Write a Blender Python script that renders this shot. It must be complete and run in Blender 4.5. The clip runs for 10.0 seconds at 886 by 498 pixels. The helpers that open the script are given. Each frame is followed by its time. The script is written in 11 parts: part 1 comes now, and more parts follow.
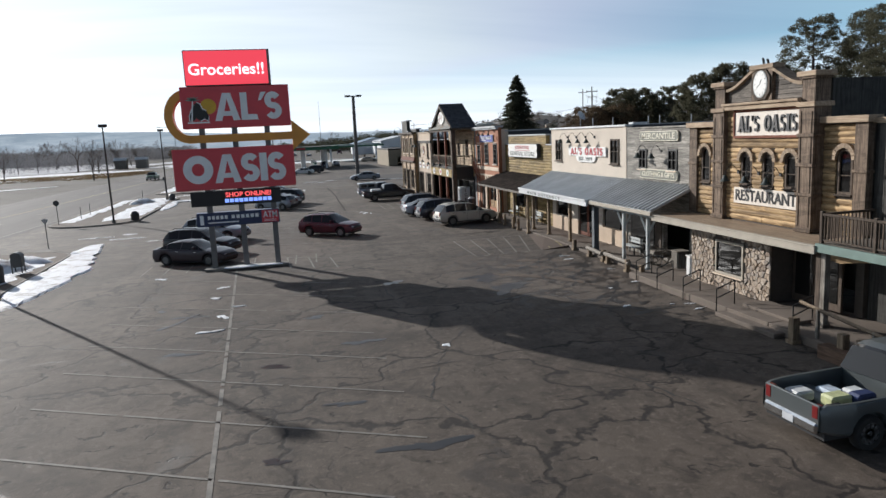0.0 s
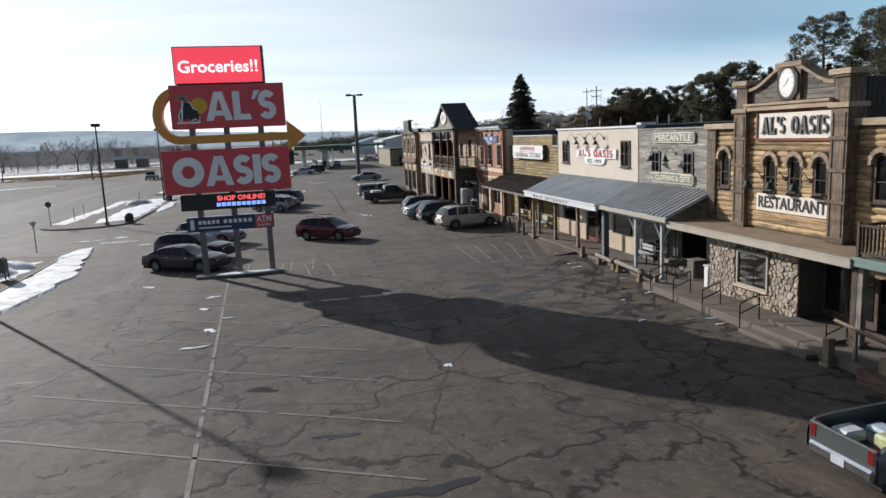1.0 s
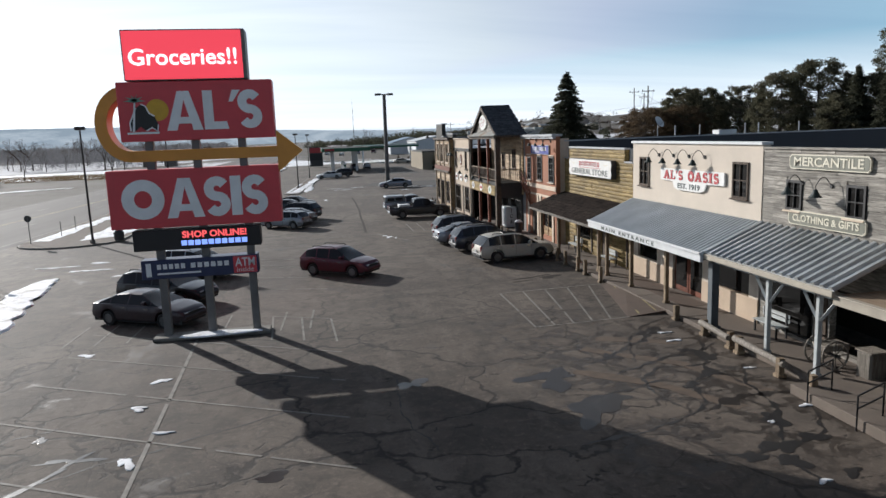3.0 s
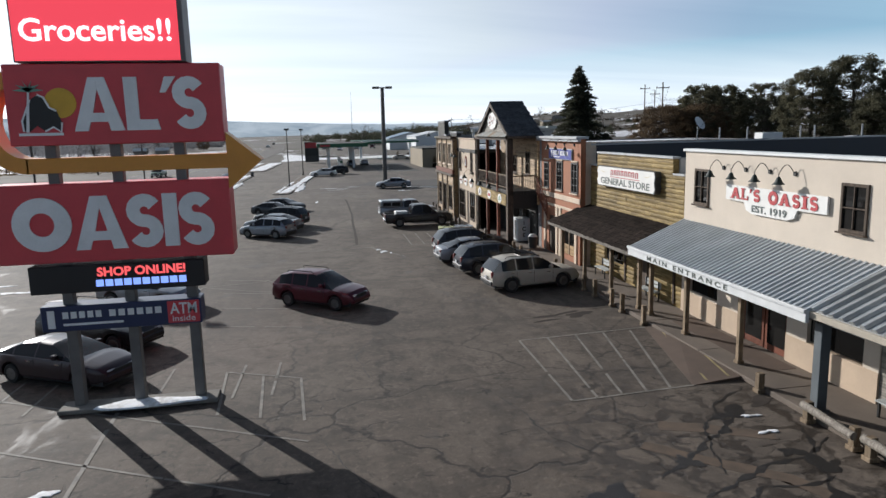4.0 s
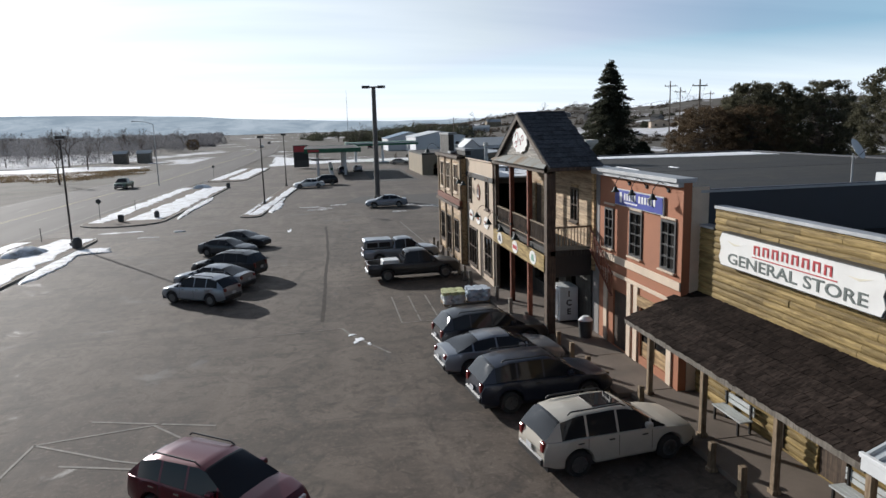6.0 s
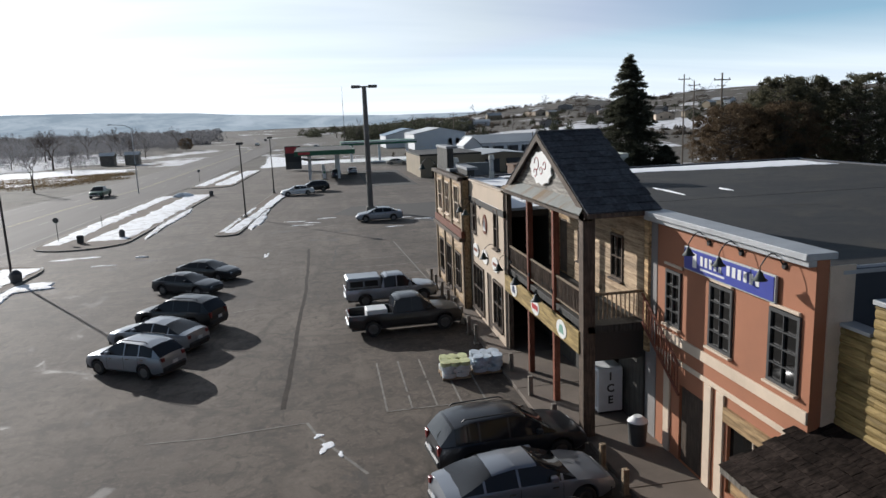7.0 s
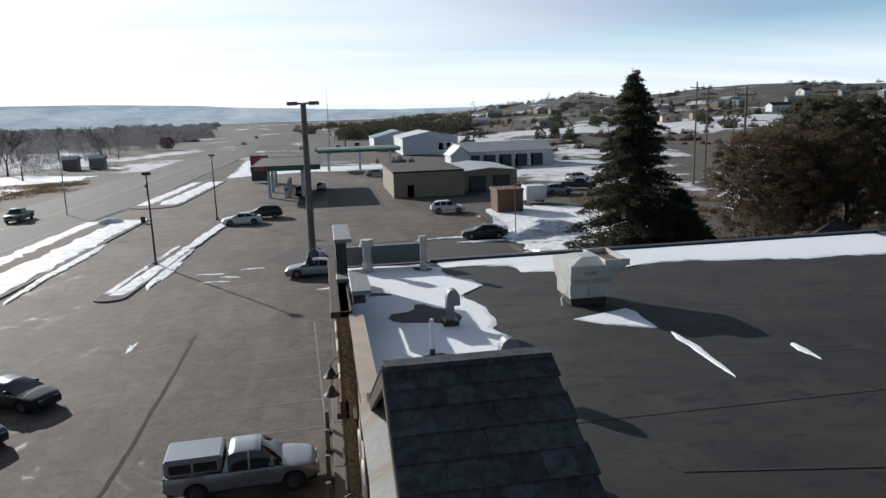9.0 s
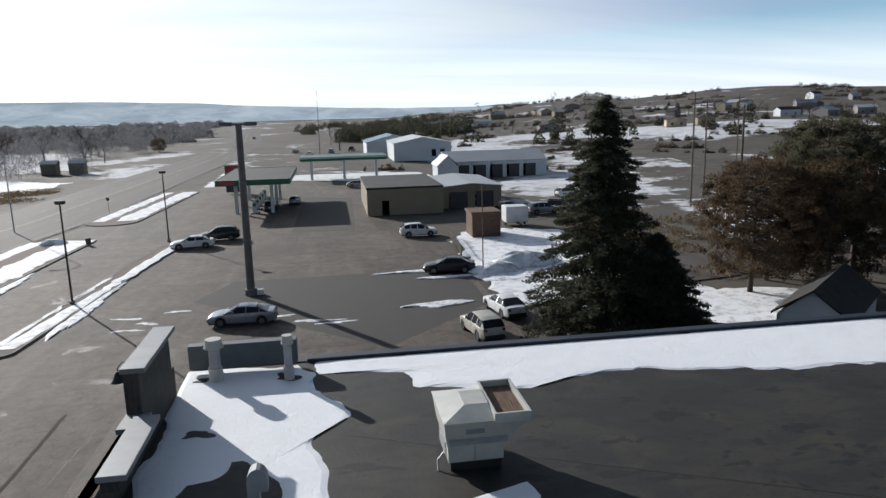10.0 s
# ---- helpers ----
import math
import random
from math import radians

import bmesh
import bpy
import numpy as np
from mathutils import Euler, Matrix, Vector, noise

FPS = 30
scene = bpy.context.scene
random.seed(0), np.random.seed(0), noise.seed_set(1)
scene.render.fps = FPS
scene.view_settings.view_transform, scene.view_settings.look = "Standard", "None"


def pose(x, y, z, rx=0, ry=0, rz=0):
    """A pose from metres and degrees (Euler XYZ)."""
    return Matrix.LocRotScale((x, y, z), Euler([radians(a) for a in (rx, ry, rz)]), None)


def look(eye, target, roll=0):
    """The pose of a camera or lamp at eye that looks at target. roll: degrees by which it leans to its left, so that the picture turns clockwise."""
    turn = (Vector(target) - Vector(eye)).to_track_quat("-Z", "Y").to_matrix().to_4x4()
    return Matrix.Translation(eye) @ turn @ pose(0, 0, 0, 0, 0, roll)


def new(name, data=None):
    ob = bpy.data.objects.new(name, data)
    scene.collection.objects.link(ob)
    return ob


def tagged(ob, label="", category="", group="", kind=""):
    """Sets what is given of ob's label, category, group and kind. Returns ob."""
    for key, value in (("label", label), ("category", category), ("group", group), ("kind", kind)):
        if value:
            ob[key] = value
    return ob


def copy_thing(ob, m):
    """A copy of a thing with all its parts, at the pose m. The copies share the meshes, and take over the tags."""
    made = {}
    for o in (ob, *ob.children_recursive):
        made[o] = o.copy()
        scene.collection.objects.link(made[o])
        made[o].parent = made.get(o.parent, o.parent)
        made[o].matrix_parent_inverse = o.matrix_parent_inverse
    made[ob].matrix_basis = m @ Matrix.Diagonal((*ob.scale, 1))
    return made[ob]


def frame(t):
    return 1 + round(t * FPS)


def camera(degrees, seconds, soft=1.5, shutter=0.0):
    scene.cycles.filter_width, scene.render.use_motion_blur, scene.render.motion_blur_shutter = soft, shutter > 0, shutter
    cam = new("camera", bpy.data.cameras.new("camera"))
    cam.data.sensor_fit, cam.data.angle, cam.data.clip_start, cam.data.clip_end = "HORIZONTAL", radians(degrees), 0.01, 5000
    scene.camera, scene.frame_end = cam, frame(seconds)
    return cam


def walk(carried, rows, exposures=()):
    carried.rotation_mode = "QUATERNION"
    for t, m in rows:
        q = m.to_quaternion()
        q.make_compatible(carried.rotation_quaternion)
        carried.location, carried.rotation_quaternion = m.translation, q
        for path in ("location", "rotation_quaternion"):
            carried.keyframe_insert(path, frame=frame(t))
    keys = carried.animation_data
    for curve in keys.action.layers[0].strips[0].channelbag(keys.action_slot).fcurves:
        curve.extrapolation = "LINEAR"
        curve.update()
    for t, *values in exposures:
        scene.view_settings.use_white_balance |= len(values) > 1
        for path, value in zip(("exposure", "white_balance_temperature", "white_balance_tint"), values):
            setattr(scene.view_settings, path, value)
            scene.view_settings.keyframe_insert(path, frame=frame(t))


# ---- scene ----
cam = camera(64.7, 10.0)
PATH = [
    (0, (0.035, 0.13, 7.086), (0.473, 2.054, 6.763), -2.7),
    (0.5, (0.232, 0.729, 7.094), (0.671, 2.653, 6.771), -2.6),
    (1, (0.473, 1.981, 7.186), (0.905, 3.906, 6.861), -2.6),
    (1.5, (0.852, 3.911, 7.413), (1.236, 5.847, 7.092), -2.4),
    (2, (1.295, 6.289, 7.597), (1.677, 8.226, 7.275), -2.4),
    (2.5, (1.852, 9.077, 7.758), (2.218, 11.016, 7.433), -2.4),
    (2.7, (2.1, 10.274, 7.797), (2.444, 12.218, 7.475), -2.3),
    (3.8, (3.317, 18.004, 8.177), (3.664, 19.945, 7.839), -1.6),
    (4, (3.547, 19.551, 8.228), (3.891, 21.492, 7.889), -1.4),
    (4.5, (4.166, 23.477, 8.472), (4.512, 25.417, 8.13), -1.3),
    (5, (4.906, 27.518, 8.85), (5.248, 29.458, 8.504), -1.4),
    (5.5, (5.613, 31.676, 9.212), (5.953, 33.616, 8.863), -1.5),
    (5.7, (5.92, 33.4, 9.3), (6.261, 35.341, 8.955), -1.4),
    (6.8, (7.745, 42.898, 10.539), (8.078, 44.835, 10.168), -2.4),
    (7, (8.159, 44.652, 10.691), (8.493, 46.589, 10.322), -2.3),
    (7.5, (9.507, 48.99, 11.241), (9.837, 50.927, 10.868), -2.3),
    (8, (11.193, 53.072, 11.854), (11.519, 55.009, 11.478), -2.0),
    (8.5, (13.195, 56.877, 12.674), (13.518, 58.812, 12.289), -1.9),
    (9, (15.494, 60.459, 13.502), (15.818, 62.394, 13.115), -1.8),
    (9.5, (18.333, 64.113, 14.485), (18.647, 66.049, 14.091), -1.8),
    (10, (21.43, 67.752, 15.38), (21.734, 69.69, 14.989), -1.4),
]
walk(cam, [(t, look(eye, target, roll)) for t, eye, target, roll in PATH], [(0.0, 0.25, 6050, 10), (10.0, 0.25, 6050, 10)])

# ---- light ----
SUN_AZ = math.atan2(-0.546, 0.838)          # from +y towards -x
SUN_EL = radians(19.2)
to_sun = Vector((math.sin(SUN_AZ) * math.cos(SUN_EL), math.cos(SUN_AZ) * math.cos(SUN_EL), math.sin(SUN_EL)))
sun = new("sun", bpy.data.lights.new("sun", "SUN"))
sun.data.energy, sun.data.angle, sun.data.color = 5.0, radians(0.55), (1.0, 0.93, 0.835)
sun.matrix_world = look(to_sun * 200, (0, 0, 0))

world = bpy.data.worlds.new("sky")
scene.world = world
world.use_nodes = True
wt = world.node_tree
wt.nodes.clear()


def wnode(kind, **sets):
    n = wt.nodes.new(kind)
    for k, v in sets.items():
        n.inputs[k].default_value = v
    return n


sky = wt.nodes.new("ShaderNodeTexSky")
sky.sky_type, sky.sun_disc = "NISHITA", False
sky.sun_elevation, sky.sun_rotation = SUN_EL, SUN_AZ
sky.altitude, sky.air_density, sky.dust_density, sky.ozone_density = 500, 1.0, 1.0, 2.0
SKY_LOW = 16.0
# thin high cloud, drawn out in bands low over the land
wco = wt.nodes.new("ShaderNodeTexCoord")
wsep = wt.nodes.new("ShaderNodeSeparateXYZ")
wt.links.new(wco.outputs["Generated"], wsep.inputs[0])
wdiv = []
for axis in (0, 1):
    add = wt.nodes.new("ShaderNodeMath")
    add.operation = "ADD"
    add.inputs[1].default_value = 0.12
    wt.links.new(wsep.outputs[2], add.inputs[0])
    div = wt.nodes.new("ShaderNodeMath")
    div.operation = "DIVIDE"
    wt.links.new(wsep.outputs[axis], div.inputs[0])
    wt.links.new(add.outputs[0], div.inputs[1])
    wdiv.append(div)
wcom = wt.nodes.new("ShaderNodeCombineXYZ")
wt.links.new(wdiv[0].outputs[0], wcom.inputs[0])
wt.links.new(wdiv[1].outputs[0], wcom.inputs[1])
wmap = wt.nodes.new("ShaderNodeMapping")
wmap.inputs["Rotation"].default_value = (0, 0, radians(-20))
wmap.inputs["Scale"].default_value = (0.30, 1.5, 1.0)
wt.links.new(wcom.outputs[0], wmap.inputs[0])
wnoise = wnode("ShaderNodeTexNoise", Scale=0.8, Detail=5.0, Roughness=0.5, Distortion=0.6)
wt.links.new(wmap.outputs[0], wnoise.inputs["Vector"])
wramp = wt.nodes.new("ShaderNodeValToRGB")
wramp.color_ramp.elements[0].position, wramp.color_ramp.elements[1].position = 0.38, 0.70
wt.links.new(wnoise.outputs[0], wramp.inputs[0])
wmix = wt.nodes.new("ShaderNodeMix")
wmix.data_type, wmix.blend_type = "RGBA", "MIX"
wcl = wt.nodes.new("ShaderNodeMath")
wcl.operation = "MULTIPLY"
wcl.inputs[1].default_value = 0.75
wt.links.new(wramp.outputs[0], wcl.inputs[0])
# the air pales towards the horizon, from light blue to white
wlow = wt.nodes.new("ShaderNodeValToRGB")
stops = ((0.0, (0.86, 0.90, 0.95)), (0.05, (0.72, 0.81, 0.86)), (0.11, (0.30, 0.48, 0.60)), (0.20, (0.145, 0.335, 0.48)), (0.45, (0.0, 0.0, 0.0)))
while len(wlow.color_ramp.elements) < len(stops):
    wlow.color_ramp.elements.new(0.5)
for e, (at, col) in zip(wlow.color_ramp.elements, stops):
    e.position, e.color = at, (*col, 1)
wt.links.new(wsep.outputs[2], wlow.inputs[0])
wband = wt.nodes.new("ShaderNodeMix")
wband.data_type, wband.blend_type = "RGBA", "MULTIPLY"
wband.inputs[0].default_value = 1.0
wband.inputs[7].default_value = (SKY_LOW, SKY_LOW, SKY_LOW, 1)
wt.links.new(wlow.outputs[0], wband.inputs[6])
wair = wt.nodes.new("ShaderNodeMix")
wair.data_type, wair.blend_type = "RGBA", "LIGHTEN"
wair.inputs[0].default_value = 1.0
wbw = wt.nodes.new("ShaderNodeRGBToBW")
wt.links.new(sky.outputs[0], wbw.inputs[0])
wtint = wt.nodes.new("ShaderNodeMix")
wtint.data_type, wtint.blend_type = "RGBA", "MULTIPLY"
wtint.inputs[0].default_value = 1.0
wtint.inputs[7].default_value = (0.92, 1.03, 1.09, 1)
wt.links.new(wbw.outputs[0], wtint.inputs[6])
wpale = wt.nodes.new("ShaderNodeMix")
wpale.data_type = "RGBA"
wpale.inputs[0].default_value = 0.8
wt.links.new(sky.outputs[0], wpale.inputs[6])
wt.links.new(wtint.outputs[2], wpale.inputs[7])
wup = wt.nodes.new("ShaderNodeValToRGB")
wup.color_ramp.elements[0].position, wup.color_ramp.elements[1].position = 0.16, 0.55
wup.color_ramp.elements[0].color, wup.color_ramp.elements[1].color = (1.40, 1.43, 1.47, 1), (0.80, 1.03, 1.42, 1)
wt.links.new(wsep.outputs[2], wup.inputs[0])
wdeep = wt.nodes.new("ShaderNodeMix")
wdeep.data_type, wdeep.blend_type = "RGBA", "MULTIPLY"
wdeep.inputs[0].default_value = 1.0
wt.links.new(wpale.outputs[2], wdeep.inputs[6])
wt.links.new(wup.outputs[0], wdeep.inputs[7])
wt.links.new(wdeep.outputs[2], wair.inputs[6])
wt.links.new(wband.outputs[2], wair.inputs[7])
# and towards the sun, where the thin cloud glows
wdot = wt.nodes.new("ShaderNodeVectorMath")
wdot.operation = "DOT_PRODUCT"
wt.links.new(wco.outputs["Generated"], wdot.inputs[0])
wdot.inputs[1].default_value = to_sun
wnear = wt.nodes.new("ShaderNodeValToRGB")
wnear.color_ramp.elements[0].position, wnear.color_ramp.elements[1].position = 0.42, 0.97
wnear.color_ramp.elements[1].color = (0.62, 0.62, 0.62, 1)
wt.links.new(wdot.outputs["Value"], wnear.inputs[0])
wsun = wt.nodes.new("ShaderNodeMix")
wsun.data_type = "RGBA"
wsun.inputs[7].default_value = (15.5, 16.4, 17.2, 1)
wt.links.new(wnear.outputs[0], wsun.inputs[0])
wt.links.new(wair.outputs[2], wsun.inputs[6])
wt.links.new(wcl.outputs[0], wmix.inputs[0])
wt.links.new(wsun.outputs[2], wmix.inputs[6])
wgrey = wt.nodes.new("ShaderNodeMix")
wgrey.data_type, wgrey.blend_type = "RGBA", "MULTIPLY"
wgrey.inputs[0].default_value = 1.0
wt.links.new(wsun.outputs[2], wgrey.inputs[6])
wgrey.inputs[7].default_value = (1.28, 1.22, 1.14, 1)
wt.links.new(wgrey.outputs[2], wmix.inputs[7])
wbg = wnode("ShaderNodeBackground", Strength=0.055)
wt.links.new(wmix.outputs[2], wbg.inputs[0])
wout = wt.nodes.new("ShaderNodeOutputWorld")
wt.links.new(wbg.outputs[0], wout.inputs[0])

# ---- materials ----


class Nodes:
    """A material's node tree, built up in few words."""

    def __init__(self, name):
        self.mat = bpy.data.materials.new(name)
        self.mat.use_nodes = True
        self.t = self.mat.node_tree
        self.bsdf = self.t.nodes["Principled BSDF"]
        self.co = self.t.nodes.new("ShaderNodeTexCoord")
        self.geo = self.t.nodes.new("ShaderNodeNewGeometry")

    def link(self, a, b):
        self.t.links.new(a, b)

    def vec(self, scale=(1, 1, 1), world_space=False, turn=0.0):
        m = self.t.nodes.new("ShaderNodeMapping")
        m.inputs["Scale"].default_value = scale
        m.inputs["Rotation"].default_value = (0, 0, turn)
        self.link(self.geo.outputs["Position"] if world_space else self.co.outputs["Object"], m.inputs[0])
        return m.outputs[0]

    def noise(self, scale, detail=4.0, rough=0.55, vec=None, distort=0.0):
        n = self.t.nodes.new("ShaderNodeTexNoise")
        n.inputs["Scale"].default_value, n.inputs["Detail"].default_value = scale, detail
        n.inputs["Roughness"].default_value, n.inputs["Distortion"].default_value = rough, distort
        self.link(vec or self.vec(), n.inputs["Vector"])
        return n.outputs[0]

    def ramp(self, fac, *stops):
        r = self.t.nodes.new("ShaderNodeValToRGB")
        el = r.color_ramp.elements
        while len(el) < len(stops):
            el.new(0.5)
        for e, (p, c) in zip(el, stops):
            e.position = p
            e.color = (c, c, c, 1) if isinstance(c, (int, float)) else (*c, 1)
        self.link(fac, r.inputs[0])
        return r.outputs[0]

    def mix(self, fac, a, b, blend="MIX"):
        m = self.t.nodes.new("ShaderNodeMix")
        m.data_type, m.blend_type = "RGBA", blend
        for v, i in ((fac, 0), (a, 6), (b, 7)):
            if isinstance(v, (int, float)):
                m.inputs[i].default_value = v if i == 0 else (v, v, v, 1)
            elif isinstance(v, tuple):
                m.inputs[i].default_value = (*v, 1)
            else:
                self.link(v, m.inputs[i])
        return m.outputs[2]

    def maths(self, op, a, b=0.0):
        m = self.t.nodes.new("ShaderNodeMath")
        m.operation = op
        for v, i in ((a, 0), (b, 1)):
            if isinstance(v, (int, float)):
                m.inputs[i].default_value = v
            else:
                self.link(v, m.inputs[i])
        return m.outputs[0]

    def bump(self, height, strength=0.3, distance=0.02):
        b = self.t.nodes.new("ShaderNodeBump")
        b.inputs["Strength"].default_value, b.inputs["Distance"].default_value = strength, distance
        self.link(height, b.inputs["Height"])
        self.link(b.outputs[0], self.bsdf.inputs["Normal"])

    def done(self, colour, rough=0.6, metal=0.0, **more):
        for v, key in ((colour, "Base Color"), (rough, "Roughness"), (metal, "Metallic")):
            if isinstance(v, (int, float)):
                self.bsdf.inputs[key].default_value = v
            elif isinstance(v, tuple):
                self.bsdf.inputs[key].default_value = (*v, 1)
            else:
                self.link(v, self.bsdf.inputs[key])
        for k, v in more.items():
            self.bsdf.inputs[k.replace("_", " ")].default_value = v
        return self.mat


def plain(name, colour, rough=0.6, metal=0.0, vary=0.18, scale=3.0, fine=40.0, bump=0.15, world_space=True, **more):
    """Paint, metal, plastic: a colour with stains and fine grain."""
    n = Nodes(name)
    v = n.vec(world_space=world_space)
    big = n.noise(scale, 5, 0.6, v)
    small = n.noise(fine, 3, 0.6, v)
    c = n.mix(n.ramp(big, (0.3, 0.0), (0.75, 1.0)), tuple(x * (1 - vary) for x in colour), tuple(min(1, x * (1 + vary * 0.6)) for x in colour))
    c = n.mix(0.25, c, n.mix(small, 0.25, 1.0), "MULTIPLY")
    r = n.maths("ADD", n.maths("MULTIPLY", big, 0.2), rough - 0.1)
    if bump:
        n.bump(small, bump, 0.01)
    return n.done(c, r, metal, **more)


def wood(name, dark, light, grain=(1.2, 22, 22), rough=0.75, weather=0.35, spread=(0.5, 1.25), shine=0.25):
    """Boards: long grain along the local x or y, with a tone of its own for each board."""
    n = Nodes(name)
    v = n.vec(grain, world_space=True)
    g = n.noise(1.0, 6, 0.65, v, 0.6)
    blot = n.noise(1.6, 6, 0.68, n.vec((1.0, 0.5, 2.2), True), 0.5)
    info = n.t.nodes.new("ShaderNodeObjectInfo")
    isl = n.geo.outputs["Random Per Island"]
    tone = n.maths("ADD", n.maths("MULTIPLY", info.outputs["Random"], 0.55), n.maths("MULTIPLY", isl, 0.3))
    c = n.mix(n.ramp(g, (0.36, 0.0), (0.64, 1.0)), dark, light)
    c = n.mix(1.0, c, n.mix(tone, *spread), "MULTIPLY")
    c = n.mix(n.maths("MULTIPLY", n.ramp(blot, (0.48, 0.0), (0.64, 1.0)), weather), c, tuple(x * 0.45 for x in dark))
    n.bump(n.maths("ADD", g, n.maths("MULTIPLY", blot, 0.6)), 0.7, 0.012)
    return n.done(c, rough, Specular_IOR_Level=shine)


def asphalt():
    n = Nodes("asphalt")
    v = n.vec(world_space=True)
    grit = n.noise(38, 3, 0.75, v)
    fine = n.noise(5.5, 5, 0.7, v, 0.4)
    mid = n.noise(1.1, 7, 0.68, v, 0.7)
    big = n.noise(0.10, 6, 0.62, v, 0.9)
    streak = n.noise(0.5, 5, 0.6, n.vec((1, 0.10, 1), True))
    cross = n.noise(0.4, 5, 0.6, n.vec((0.14, 1, 1), True, radians(28)))
    c = n.mix(n.ramp(big, (0.34, 0.0), (0.68, 1.0)), (0.062, 0.0475, 0.0365), (0.132, 0.106, 0.083))
    c = n.mix(n.maths("MULTIPLY", n.ramp(mid, (0.47, 0.0), (0.62, 1.0)), 0.62), c, (0.036, 0.0278, 0.022))
    c = n.mix(n.maths("MULTIPLY", n.ramp(streak, (0.52, 0.0), (0.70, 1.0)), 0.5), c, (0.170, 0.137, 0.109))
    c = n.mix(n.maths("MULTIPLY", n.ramp(cross, (0.54, 0.0), (0.68, 1.0)), 0.5), c, (0.038, 0.0295, 0.0235))
    c = n.mix(n.maths("MULTIPLY", n.ramp(fine, (0.53, 0.0), (0.66, 1.0)), 0.48), c, (0.178, 0.142, 0.112))
    blot = n.noise(1.7, 6, 0.7, n.vec((1.0, 0.7, 1), True, radians(-25)), 0.9)
    c = n.mix(n.maths("MULTIPLY", n.ramp(blot, (0.55, 0.0), (0.63, 1.0)), 0.6), c, (0.034, 0.026, 0.0205))
    c = n.mix(0.8, c, n.mix(n.ramp(grit, (0.32, 0.0), (0.68, 1.0)), 0.5, 1.55), "MULTIPLY")
    # cracks: a coarse bent net, and finer ones where the surface is worn out
    def bent(amount, scale):
        warp = n.t.nodes.new("ShaderNodeMix")
        warp.data_type, warp.blend_type = "RGBA", "LINEAR_LIGHT"
        warp.inputs[0].default_value = amount
        wn = n.t.nodes.new("ShaderNodeTexNoise")
        wn.inputs["Scale"].default_value, wn.inputs["Detail"].default_value = scale, 6
        n.link(v, wn.inputs["Vector"])
        n.link(v, warp.inputs[6])
        n.link(wn.outputs["Color"], warp.inputs[7])
        return warp.outputs[2]

    def net(vec, scale, width):
        vo = n.t.nodes.new("ShaderNodeTexVoronoi")
        vo.feature = "DISTANCE_TO_EDGE"
        vo.inputs["Scale"].default_value = scale
        n.link(vec, vo.inputs["Vector"])
        return n.ramp(vo.outputs["Distance"], (width * 0.4, 1.0), (width, 0.0))

    soft = bent(1.1, 0.7)
    worn = n.ramp(n.noise(0.13, 4, 0.6, v), (0.50, 0.0), (0.58, 1.0))
    # the badly broken stretch before the walk
    sep = n.t.nodes.new("ShaderNodeSeparateXYZ")
    n.link(n.geo.outputs["Position"], sep.inputs[0])
    def band(value, a, b, c2, d):
        return n.ramp(n.maths("DIVIDE", value, 60.0), (a / 60, 0.0), (b / 60, 1.0), (c2 / 60, 1.0), (d / 60, 0.0))
    broken_zone = n.maths("MULTIPLY", band(sep.outputs[0], 7.0, 11.0, 16.5, 17.0), band(sep.outputs[1], 22.0, 27.0, 36.0, 43.0))
    ragged = n.ramp(n.noise(0.45, 6, 0.68, v, 0.8), (0.36, 0.0), (0.50, 1.0))
    broken_zone = n.maths("MULTIPLY", broken_zone, ragged)
    holes = n.maths("MAXIMUM", net(bent(0.8, 1.6), 0.62, 0.13), n.ramp(n.noise(0.85, 6, 0.66, n.vec((0.7, 1.5, 1), True), 1.2), (0.585, 0.0), (0.62, 1.0)))
    holes = n.maths("MULTIPLY", holes, broken_zone)
    dash = n.ramp(n.noise(0.8, 3, 0.6, n.vec((1, 2.2, 1), True)), (0.55, 0.0), (0.59, 1.0))
    cracks = n.maths("MAXIMUM", net(soft, 0.17, 0.014), n.maths("MULTIPLY", net(soft, 0.5, 0.016), n.maths("MULTIPLY", worn, 0.6)))
    cracks = n.maths("MAXIMUM", cracks, n.maths("MULTIPLY", net(bent(0.9, 1.1), 0.42, 0.022), dash))
    front_lot = n.ramp(n.maths("DIVIDE", sep.outputs[1], 100.0), (0.38, 1.0), (0.50, 0.3))
    cracks = n.maths("MULTIPLY", cracks, front_lot)
    cracks = n.maths("MULTIPLY", cracks, n.ramp(n.noise(1.6, 3, 0.6, v), (0.30, 0.15), (0.46, 1.0)))
    c = n.mix(n.maths("MULTIPLY", n.ramp(net(soft, 0.15, 0.05), (0.0, 0.0), (1.0, 1.0)), 0.35), c, (0.0360, 0.0291, 0.0234))
    c = n.mix(n.maths("MULTIPLY", cracks, 0.9), c, (0.0127, 0.0097, 0.0081))
    c = n.mix(n.maths("MULTIPLY", broken_zone, 0.25), c, (0.115, 0.093, 0.075))
    c = n.mix(n.maths("MULTIPLY", holes, 0.66), c, (0.0130, 0.0098, 0.0078))
    damp = n.ramp(n.noise(0.30, 6, 0.68, n.vec((1, 0.8, 1), True), 0.9), (0.60, 0.0), (0.66, 1.0))
    c = n.mix(n.maths("MULTIPLY", damp, 0.55), c, (0.030, 0.0235, 0.019))
    wet = n.maths("MAXIMUM", holes, n.maths("MULTIPLY", damp, 0.5))
    rough = n.mix(n.maths("MULTIPLY", wet, 0.8), 0.84, 0.36)
